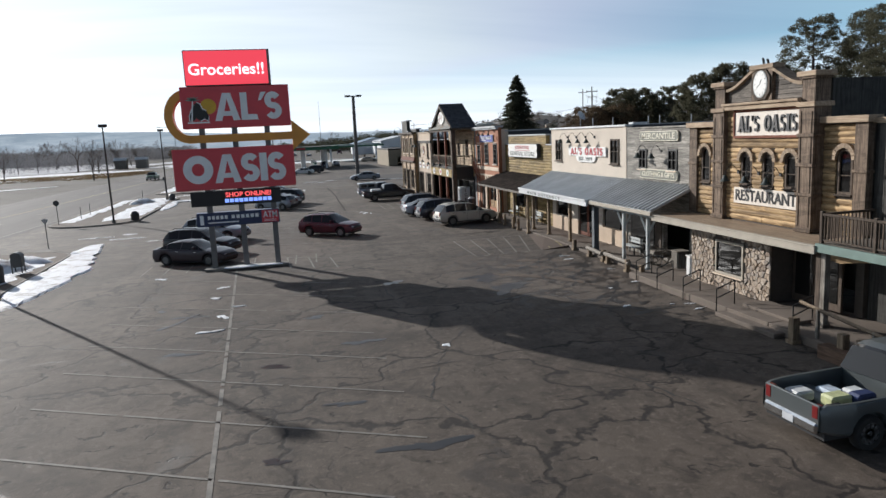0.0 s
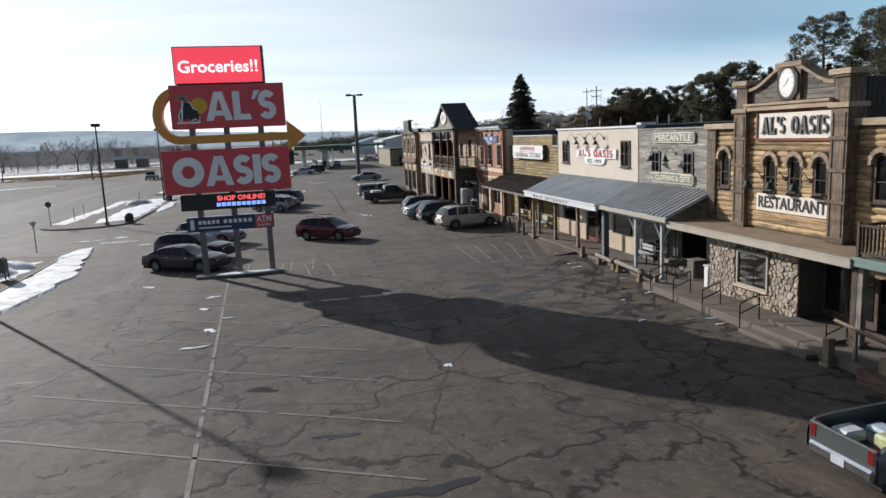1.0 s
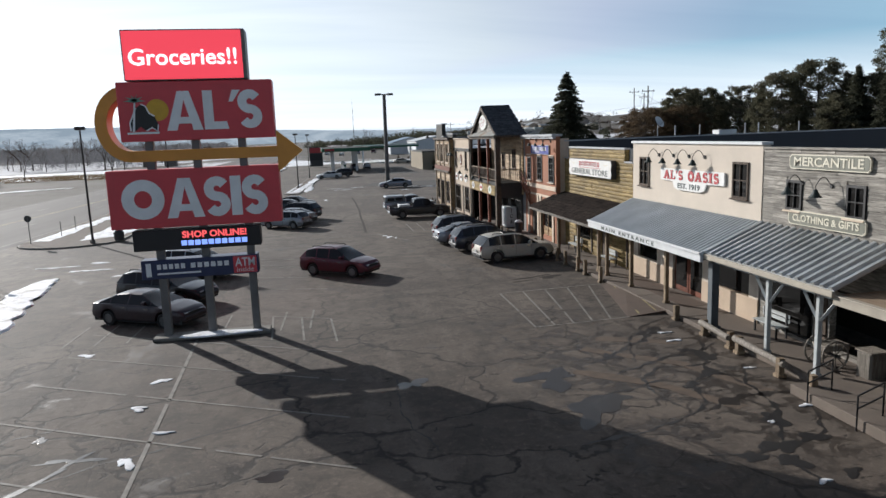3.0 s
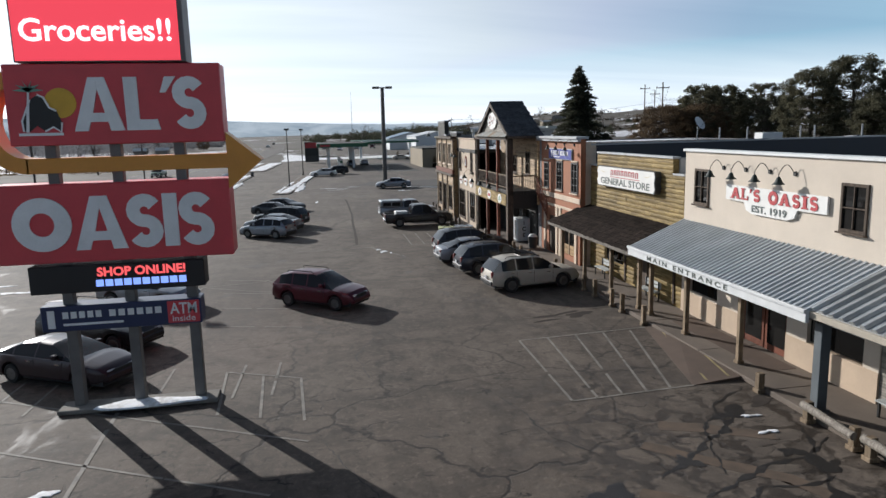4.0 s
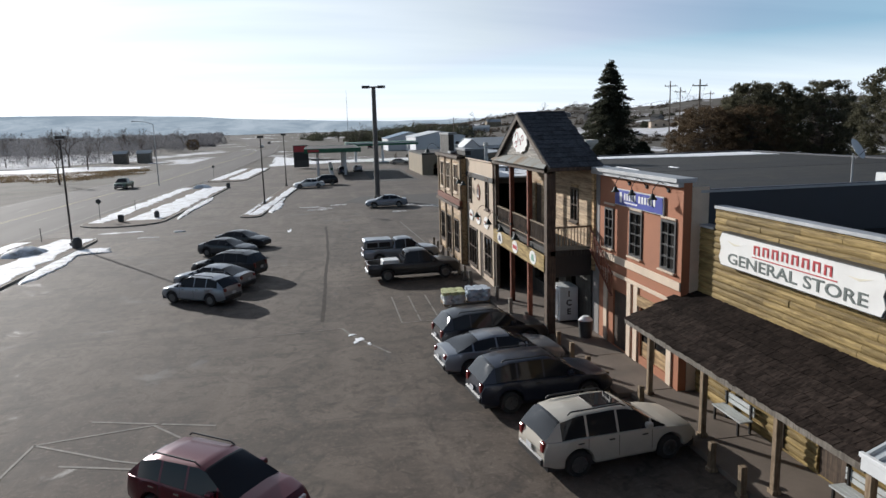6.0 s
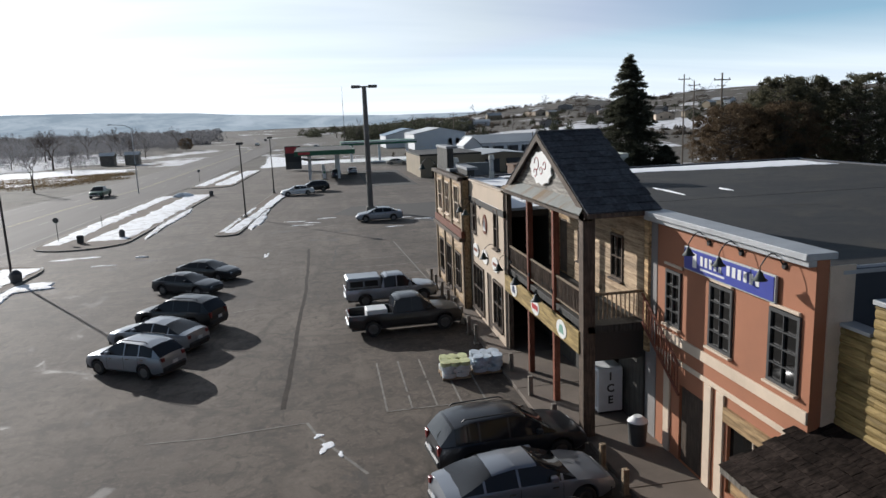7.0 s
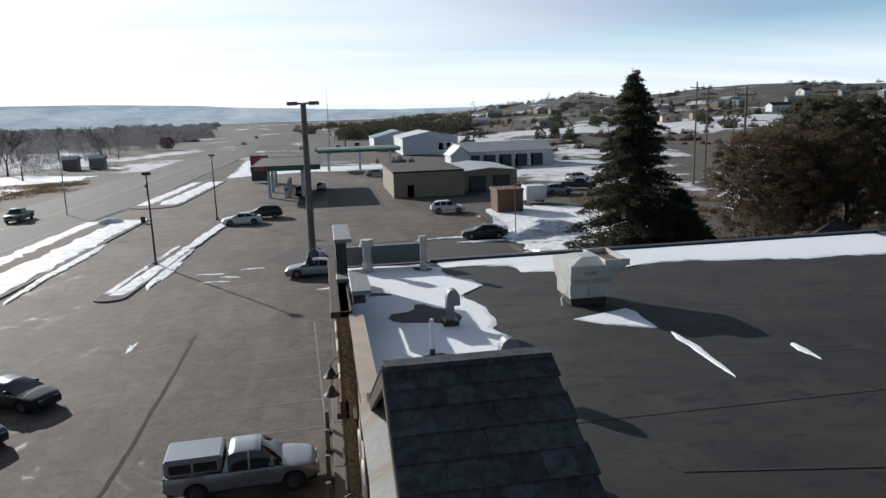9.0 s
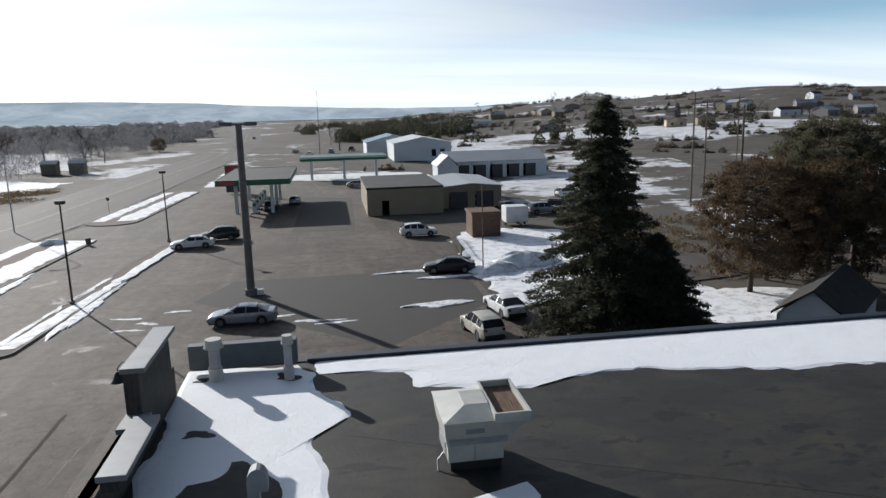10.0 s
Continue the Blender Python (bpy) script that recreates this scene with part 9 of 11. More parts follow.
    part("aerial", tube((18.2, 300, 18), (18.2, 300, 23.0), 0.05, 0.03, 5), M["pole"], r)
    c = thing("street_lamp", "highway lamp with a curved arm", "street lamp", (-24.5, 172.0, 0))
    part("pole", tube((-22.5, 172, 0), (-22.5, 172, 11), 0.1, 0.06, 8), M["flashing"], c)
    part("arm", bent_tube([(-22.5, 172, 11), (-23.6, 172, 11.5), (-25.6, 172, 11.7)], 0.05, 6), M["flashing"], c)
    part("head", box(-26.2, -25.5, 171.85, 172.15, 11.6, 11.76, bevel=0.03), M["flashing"], c)


poles()

# ---- vehicles ----
def track(points, x):
    """Smooth height or width along a vehicle, from (x, value) pairs."""
    for (x0, v0), (x1, v1) in zip(points, points[1:]):
        if x <= x1:
            t = max(0.0, (x - x0) / (x1 - x0)) if x1 > x0 else 0.0
            return v0 + (v1 - v0) * t
    return points[-1][1]


TYRES = {}


def wheel(parent, x, y, r, side, width=0.24, rim="rim"):
    key = (round(r, 3), rim)
    if key not in TYRES:
        bm = bmesh.new()
        prof = ((r * 0.62, -0.5), (r * 0.9, -0.5), (r * 0.985, -0.36), (r, -0.2), (r, 0.2), (r * 0.985, 0.36), (r * 0.9, 0.5), (r * 0.62, 0.5))
        n, rings = 24, []
        for rr, t in prof:
            rings.append([bm.verts.new((rr * math.cos(math.tau * i / n), t * width, rr * math.sin(math.tau * i / n))) for i in range(n)])
        for a, b in zip(rings, rings[1:]):
            for i in range(n):
                bm.faces.new((a[i], b[i], b[(i + 1) % n], a[(i + 1) % n]))
        bmesh.ops.recalc_face_normals(bm, faces=bm.faces)
        tm = mesh_of(bm, "wheel", M["tyre"], 40)
        bm = bmesh.new()
        tube((0, 0.28 * width, 0), (0, 0.30 * width, 0), r * 0.60, r * 0.60, 20, bm)
        dm = mesh_of(bm, "wheel_back", M["plastic"])
        bm = bmesh.new()
        tube((0, 0.30 * width, 0), (0, 0.50 * width, 0), r * 0.18, r * 0.13, 10, bm)
        for i in range(10):
            a = math.tau * i / 10
            c, s = math.cos(a), math.sin(a)
            w = 0.05 * r / 0.33
            p = [Vector((c * k, 0, s * k)) for k in (r * 0.12, r * 0.62)]
            o = Vector((-s, 0, c)) * w
            lo = [bm.verts.new(v + Vector((0, 0.32 * width, 0))) for v in (p[0] - o, p[1] - o * 0.8, p[1] + o * 0.8, p[0] + o)]
            hi = [bm.verts.new(v + Vector((0, 0.44 * width, 0))) for v in (p[0] - o, p[1] - o * 0.8, p[1] + o * 0.8, p[0] + o)]
            bm.faces.new(hi)
            for k in range(4):
                bm.faces.new((lo[k], lo[(k + 1) % 4], hi[(k + 1) % 4], hi[k]))
        for i in range(20):
            a, b = math.tau * i / 20, math.tau * (i + 1) / 20
            v = [bm.verts.new((rr * math.cos(t), yy * width, rr * math.sin(t))) for rr, yy, t in ((r * 0.57, 0.46, a), (r * 0.64, 0.46, a), (r * 0.64, 0.46, b), (r * 0.57, 0.46, b))]
            bm.faces.new(v)
        bmesh.ops.recalc_face_normals(bm, faces=bm.faces)
        TYRES[key] = (tm, dm, mesh_of(bm, "rim", M[rim]))
    tm, dm, rm = TYRES[key]
    w = new("wheel", tm)
    w.parent = parent
    w.matrix_basis = Matrix.Translation((x, y, r)) @ (Matrix.Rotation(math.pi, 4, "Z") if side < 0 else Matrix())
    for me in (dm, rm):
        o = new(me.name, me)
        o.parent = w


KINDS = {
    # length, width, height, wheel radius, front and rear axle, sill
    "sedan": dict(L=4.95, W=1.86, H=1.47, r=0.34, ax=(1.50, -1.48), sill=0.27,
                  top=[(-2.475, 0.72), (-2.42, 0.98), (-1.7, 1.04), (0.95, 0.99), (1.6, 0.93), (2.25, 0.80), (2.475, 0.62)],
                  roof=[(-2.0, 1.03), (-1.15, 1.40), (-0.5, 1.47), (0.25, 1.45), (1.25, 0.97)], pill=[-1.35, -0.38, 0.85], back=-1.1, front=0.2),
    "suv": dict(L=4.85, W=1.93, H=1.74, r=0.38, ax=(1.45, -1.42), sill=0.33,
                top=[(-2.42, 0.82), (-2.4, 1.10), (-1.5, 1.14), (0.9, 1.08), (1.6, 1.03), (2.2, 0.92), (2.42, 0.70)],
                roof=[(-2.38, 1.12), (-1.98, 1.60), (-1.4, 1.72), (-0.3, 1.74), (0.15, 1.70), (0.4, 1.62), (1.3, 1.06)], pill=[-1.95, -1.15, -0.2, 0.85], back=-1.9, front=0.35),
    "crossover": dict(L=4.6, W=1.86, H=1.66, r=0.35, ax=(1.40, -1.32), sill=0.31,
                      top=[(-2.3, 0.78), (-2.27, 1.06), (-1.4, 1.12), (0.9, 1.03), (1.6, 0.97), (2.1, 0.86), (2.3, 0.64)],
                      roof=[(-2.2, 1.1), (-1.75, 1.52), (-1.2, 1.63), (0.1, 1.66), (0.35, 1.60), (1.25, 1.01)], pill=[-1.85, -1.05, -0.2, 0.8], back=-1.7, front=0.3),
    "pickup": dict(L=5.85, W=2.0, H=1.88, r=0.40, ax=(1.95, -1.75), sill=0.42,
                   top=[(-2.92, 1.02), (-2.9, 1.12), (-0.62, 1.14), (1.35, 1.16), (2.0, 1.12), (2.75, 1.02), (2.92, 0.80)],
                   roof=[(-0.72, 1.14), (-0.55, 1.74), (-0.25, 1.86), (0.55, 1.87), (0.8, 1.80), (1.55, 1.14)], pill=[-0.55, 0.28, 1.15], back=-0.45, front=0.75),
}


def vehicle(kind, paint, x, y, heading, label, category="car", topper=False, rails=False, cargo="", roof_box=False, group="parked vehicles", name=None, z=0.0, fit=1.0):
    k = KINDS[kind]
    L, W, r, sill = k["L"], k["W"], k["r"], k["sill"]
    v = thing(name or {"sedan": "sedan", "suv": "suv", "crossover": "crossover", "pickup": "pickup_truck"}[kind], label, category, (x, y, z), heading, group)
    v.matrix_basis = v.matrix_basis @ Matrix.Scale(fit, 4)
    P = PAINT[paint]
    hw = W / 2
    bed_end = -0.62

    def half(xx):
        e = abs(xx) / (L / 2)
        return hw * (1 - (0.20 if xx > 0 else 0.14) * max(0, (e - 0.66) / 0.34) ** 2.2)

    def bottom(xx):
        z0 = sill + 0.10 * max(0, (abs(xx) - L * 0.42) / (L * 0.08))
        for a in k["ax"]:
            d = abs(xx - a)
            ra = r + 0.07
            if d < ra:
                z0 = max(z0, r + math.sqrt(ra * ra - d * d))
        return z0

    xs = sorted({round(-L / 2 + L * i / 44, 4) for i in range(45)} | {round(a + (r + 0.07) * math.cos(math.pi * i / 12), 4) for a in k["ax"] for i in range(13)} | ({bed_end, bed_end - 0.001} if kind == "pickup" else set()))

    def loft(xlist, open_bed, nm, lab=""):
        bm = bmesh.new()
        rows = []
        for xx in xlist:
            w, zb, zt = half(xx), bottom(xx), track(k["top"], xx)
            zb = min(zb, zt - 0.14)
            h = zt - zb
            pts = [(w * 0.94, zb), (w * 0.995, zb + 0.10 * h), (w, zb + 0.5 * h), (w * 0.985, zt - 0.14 * h), (w * 0.955, zt - 0.03)]
            if open_bed:
                pts += [(w * 0.95, zt), (w * 0.88, zt), (w * 0.86, 0.72), (0.0, 0.72)]
            else:
                pts += [(w * 0.86, zt), (w * 0.45, zt + 0.03), (0.0, zt + 0.038)]
            rows.append([bm.verts.new((xx, s * p, q)) for s in (1, -1) for p, q in (pts if s == 1 else pts[-2::-1])])
        n = len(rows[0])
        for a, b in zip(rows, rows[1:]):
            for i in range(n - 1):
                bm.faces.new((a[i], a[i + 1], b[i + 1], b[i]))
            bm.faces.new((a[n - 1], a[0], b[0], b[n - 1]))
        if not open_bed:
            bm.faces.new(rows[0]), bm.faces.new(rows[-1])
        bmesh.ops.recalc_face_normals(bm, faces=bm.faces)
        return part(nm, bm, P, v, lab, False, 32)

    if kind == "pickup":
        loft([q for q in xs if q >= bed_end], False, "body")
        bed = loft([q for q in xs if q < bed_end], True, "bed", "open cargo bed")
        zt = track(k["top"], -2.9)
        part("tailgate", box(-2.93, -2.86, -half(-2.9) * 0.93, half(-2.9) * 0.93, 0.55, zt, bevel=0.015), P, v, world_coords=False)
        part("bed_front", box(bed_end - 0.06, bed_end - 0.01, -hw * 0.93, hw * 0.93, 0.6, 1.14), P, v, world_coords=False)
        part("bed_liner", box(-2.85, bed_end - 0.07, -hw * 0.84, hw * 0.84, 0.725, 0.735), M["plastic"], v, world_coords=False)
    else:
        loft(xs, False, "body")
    # cabin: panes between the pillars, painted roof and pillars
    rf, pill = k["roof"], k["pill"]
    ra, rb = rf[0][0], rf[-1][0]
    gx = sorted({ra, rb, k["back"], k["front"], *[p for p, _ in rf], *[p - 0.035 for p in pill], *[p + 0.035 for p in pill], *[ra + (rb - ra) * i / 16 for i in range(17)]})
    gx = [g for g in gx if ra <= g <= rb]

    def cabin(xx, j):
        zt, zr = track(k["top"], xx) + 0.005, track(rf, xx)
        zr = max(zr, zt + 0.012)
        wb = half(xx) * 0.93
        lift = (zr - zt) / (k["H"] - 1.0)
        wr = wb - (0.24 if kind != "sedan" else 0.27) * min(1.0, lift)
        return [(wb, zt - 0.02), (wr, zr - 0.07 * min(1, lift)), (wr * 0.86, zr - 0.012), (0.0, zr + 0.012)][j]

    groups = {}
    for a, b in zip(gx, gx[1:]):
        m = (a + b) / 2
        for j in range(3):
            if j == 0:
                if any(abs(m - p) < 0.036 for p in pill) or m < ra + 0.02:
                    key = "cabin"
                else:
                    idx = sum(m > p for p in pill)
                    key = "side%d" % idx
                    if kind in ("suv", "crossover", "pickup") and idx == 0:
                        key = "cabin"
            elif m > k["front"]:
                key = "windscreen"
            elif m < k["back"]:
                key = "rear_window"
            else:
                key = "cabin"
            for s in (1, -1):
                kk = key if not key.startswith("side") else key + ("l" if s > 0 else "r")
                q = [(xx, s * cabin(xx, jj)[0], cabin(xx, jj)[1]) for xx, jj in ((a, j), (b, j), (b, j + 1), (a, j + 1))]
                groups.setdefault(kk, []).append(q if s > 0 else q[::-1])
    for key, quads in groups.items():
        bm = bmesh.new()
        for q in quads:
            try:
                bm.faces.new([bm.verts.new(p) for p in q])
            except ValueError:
                pass
        bmesh.ops.remove_doubles(bm, verts=bm.verts, dist=0.0008)
        bmesh.ops.recalc_face_normals(bm, faces=bm.faces)
        nm = "cabin" if key == "cabin" else key if key in ("windscreen", "rear_window") else "side_window"
        part(nm, bm, P if key == "cabin" else M["car_glass"], v, "", False, 30)
    for a in k["ax"]:
        for s in (1, -1):
            wheel(v, a, s * (hw - 0.13), r, s)
    # bumpers, lamps, grille, mirrors, plates
    e = L / 2
    wf = half(e - 0.05) * 0.96
    part("front_bumper", box(e - 0.16, e + 0.05, -wf, wf, sill + 0.06, sill + 0.30, bevel=0.05), M["chrome"] if kind == "pickup" else P, v, world_coords=False)
    part("rear_bumper", box(-e - 0.06, -e + 0.14, -wf, wf, sill + 0.06, sill + 0.30, bevel=0.05), M["chrome"] if kind == "pickup" else M["plastic"], v, world_coords=False)
    part("skirt", box(-e + 0.1, e - 0.1, -hw * 0.86, hw * 0.86, sill - 0.07, sill + 0.2), M["plastic"], v, world_coords=False)
    zf = track(k["top"], e - 0.15)
    part("grille", box(e - 0.06, e + 0.015, -wf * 0.55, wf * 0.55, zf - 0.28, zf - 0.06, bevel=0.01), M["plastic"], v, world_coords=False)
    zr = track(k["top"], -e + 0.05)
    for s in (1, -1):
        part("headlight", box(e - 0.22, e - 0.02, s * wf * 0.62 - 0.16, s * wf * 0.62 + 0.26 * (1 if s > 0 else 1) - 0.1, zf - 0.2, zf - 0.05, bevel=0.02), M["lens"], v, world_coords=False)
        tall = kind in ("suv", "pickup")
        part("tail_light", box(-e - 0.015, -e + 0.16, s * wf * 0.88 - 0.09, s * wf * 0.88 + 0.09, zr - (0.32 if tall else 0.2), zr - 0.02, bevel=0.02), M["tail_red"], v, world_coords=False)
        mx = k["front"] + 0.38
        part("mirror", box(mx - 0.1, mx + 0.1, s * (hw + 0.02) - 0.08, s * (hw + 0.02) + 0.1, track(k["top"], mx) + 0.02, track(k["top"], mx) + 0.18, bevel=0.03), P, v, world_coords=False)
        for p in pill[1:]:
            part("door_handle", box(p - 0.32, p - 0.14, s * hw * 0.985 - 0.02, s * hw * 0.985 + 0.02, track(k["top"], p) - 0.17, track(k["top"], p) - 0.13), M["plastic"] if paint in ("black", "charcoal", "navy") else M["chrome"], v, world_coords=False)
            seam = bmesh.new()
            box(p - 0.006, p + 0.006, s * hw * 0.997 - 0.004, s * hw * 0.997 + 0.004, sill + 0.12, track(k["top"], p) - 0.06, seam)
            part("door_seam", seam, M["plastic"], v, world_coords=False)
        if rails:
            part("roof_rail", bent_tube([(k["back"] + 0.25, s * (hw - 0.32), k["H"] - 0.03), (k["back"] + 0.35, s * (hw - 0.32), k["H"] + 0.05), (k["front"] - 0.35, s * (hw - 0.32), k["H"] + 0.05), (k["front"] - 0.2, s * (hw - 0.32), k["H"] - 0.03)], 0.022, 6), M["plastic"], v, world_coords=False)
    part("number_plate", box(-e - 0.075, -e - 0.06, -0.16, 0.16, sill + 0.1 if kind == "pickup" else sill + 0.34, sill + 0.26 if kind == "pickup" else sill + 0.5), M["plate"], v, world_coords=False)
    if roof_box:
        part("sunroof", box(-0.75, 0.1, -0.42, 0.42, k["H"] - 0.005, k["H"] + 0.02), M["car_glass"], v, world_coords=False)
    if topper:
        t = part("topper", box(-2.86, -0.68, -hw * 0.9, hw * 0.9, 1.14, 1.84, bevel=0.1), P, v, "fibreglass bed topper", False)
        for s in (1, -1):
            for a, b in ((-2.65, -1.85), (-1.75, -0.9)):
                part("topper_window", box(a, b, s * hw * 0.9 - 0.012, s * hw * 0.9 + 0.012, 1.3, 1.66), M["car_glass"], t, world_coords=False)
        part("topper_window", box(-2.875, -2.85, -0.65, 0.65, 1.26, 1.7), M["car_glass"], t, world_coords=False)
    if cargo == "box":
        part("tool_box", box(-2.0, -0.95, -0.75, 0.3, 0.74, 1.32, bevel=0.03), M["white_metal"], v, "white box in the bed", False)
    if cargo == "loose":
        rng = random.Random(9)
        for mat, cx, cy, sx, sy, sz in (("bag_white", -2.3, 0.45, 0.5, 0.45, 0.25), ("bag_yellow", -1.9, -0.2, 0.55, 0.4, 0.3), ("bag_blue", -1.6, 0.3, 0.4, 0.5, 0.22), ("navy_sign", -1.4, -0.4, 0.5, 0.35, 0.34), ("bag_white", -1.1, 0.1, 0.4, 0.4, 0.2), ("black", -2.2, -0.5, 0.4, 0.3, 0.2)):
            c = part("bed_load", box(cx - sx / 2, cx + sx / 2, cy - sy / 2, cy + sy / 2, 0.736, 0.736 + sz, bevel=0.05), M[mat], v, "loose boxes and bags in the bed", False)
    return v


def all_vehicles():
    V = vehicle
    V("pickup", "grey", 13.5, 12.8, 2, "grey-green pickup truck with loose goods in its bed", "pickup truck", cargo="loose")
    V("sedan", "plum", -5.35, 44.75, -29, "dark plum full-size sedan parked behind the sign")
    V("suv", "black", -5.3, 48.6, -27, "black sport utility vehicle beside the sedan", rails=True)
    V("suv", "silver", -4.9, 55.2, -27, "silver sport utility vehicle parked in a row", rails=True)
    V("crossover", "maroon", 3.45, 53.05, -36, "deep red crossover standing in the lane", rails=True)
    V("suv", "beige", 14.2, 53.9, 8, "silver and tan sport utility vehicle with a dusty tail", rails=True, roof_box=True)
    V("suv", "navy", 13.6, 58.4, 6, "dark blue sport utility vehicle nosed to the walk", rails=True)
    V("sedan", "silver", 13.1, 62.0, 6, "silver sedan nosed to the walk")
    V("suv", "charcoal", 13.4, 64.7, 6, "charcoal sport utility vehicle nosed to the walk", rails=True)
    V("pickup", "black", 12.0, 79.6, 3, "black pickup truck with a white box in its bed", "pickup truck", cargo="box")
    V("pickup", "silver", 11.9, 85.4, 3, "silver pickup truck with a windowed bed topper", "pickup truck", topper=True, fit=0.93)
    V("crossover", "silver", -0.55, 76.75, 149, "silver crossover backed into the row", rails=True, fit=0.96)
    V("sedan", "silver", -0.3, 80.2, 151, "silver grey sedan in the row")
    V("suv", "black", 0.2, 83.6, 153, "black sport utility vehicle in the row", rails=True)
    V("sedan", "charcoal", -0.85, 91.8, -29, "charcoal sedan parked aslant", fit=0.92)
    V("sedan", "black", -0.1, 95.9, -29, "black sedan parked aslant", fit=0.92)
    V("sedan", "silver", 14.3, 120.1, 178, "silver sedan parked beside the light mast")
    V("sedan", "white", 4.8, 152.9, 186, "white sedan parked at the divider")
    V("suv", "black", 7.2, 157.5, 186, "black sport utility vehicle behind the white sedan")
    V("sedan", "black", 32.2, 132.8, 172, "black low sedan on the snowy corner")
    V("crossover", "white", 31.8, 153.2, 0, "white crossover at the edge of the lot")
    V("crossover", "beige", 31.2, 113.4, 100, "pale gold crossover behind the store")
    V("sedan", "white", 34.0, 118.2, 100, "snow-dusted white sedan under the spruce")
    V("pickup", "green", -27.5, 168.0, -92, "green and white pickup truck on the highway", "pickup truck")
    rng = random.Random(8)
    for x, y, kind, paint, hd in ((46.5, 168.0, "pickup", "black", 30), (52.0, 166.5, "suv", "silver", 10), (57.5, 172.0, "pickup", "charcoal", -20), (62.0, 184.0, "suv", "white", 15), (11.5, 183.5, "suv", "navy", 90), (15.0, 190.5, "sedan", "silver", 90),
                                  (27.0, 214.0, "sedan", "beige", 0), (50.0, 215.0, "sedan", "black", 0), (14.0, 330.0, "sedan", "white", 80), (22.0, 342.0, "suv", "silver", 85), (30.0, 352.0, "pickup", "maroon", 80), (38.0, 338.0, "sedan", "black", 80), (46.0, 360.0, "suv", "white", 85), (8.0, 352.0, "sedan", "silver", 80), (-22.0, 420.0, "sedan", "white", 88), (-24.5, 520.0, "suv", "charcoal", 94)):
        V(kind, paint, x, y, hd, "distant parked " + {"pickup": "pickup truck", "suv": "sport utility vehicle", "sedan": "sedan"}[kind] + " in the yards beyond", "pickup truck" if kind == "pickup" else "car", group="distant vehicles", z=max(0.0, land(x, y) + 0.05))


all_vehicles()

# ---- trees ----
def raw_mesh(name, verts, faces, material):
    me = bpy.data.meshes.new(name)
    me.from_pydata(verts, [], faces)
    me.materials.append(material)
    return me


def needles(spots, size, rng, flat_bias=0.5):
    """Small leaning slips of foliage, three-sided, round the given spots."""
    n = len(spots)
    c = np.asarray(spots)
    a = rng.normal(size=(n, 3))
    a[:, 2] *= flat_bias
    a /= np.linalg.norm(a, axis=1)[:, None]
    b = np.cross(a, rng.normal(size=(n, 3)))
    b /= np.linalg.norm(b, axis=1)[:, None]
    s = size * rng.uniform(0.6, 1.35, n)[:, None]
    v = np.stack([c - a * s * 0.5 - b * s * 0.22, c - a * s * 0.5 + b * s * 0.22, c + a * s * 0.62], 1).reshape(-1, 3)
    return v, np.arange(3 * n).reshape(-1, 3)


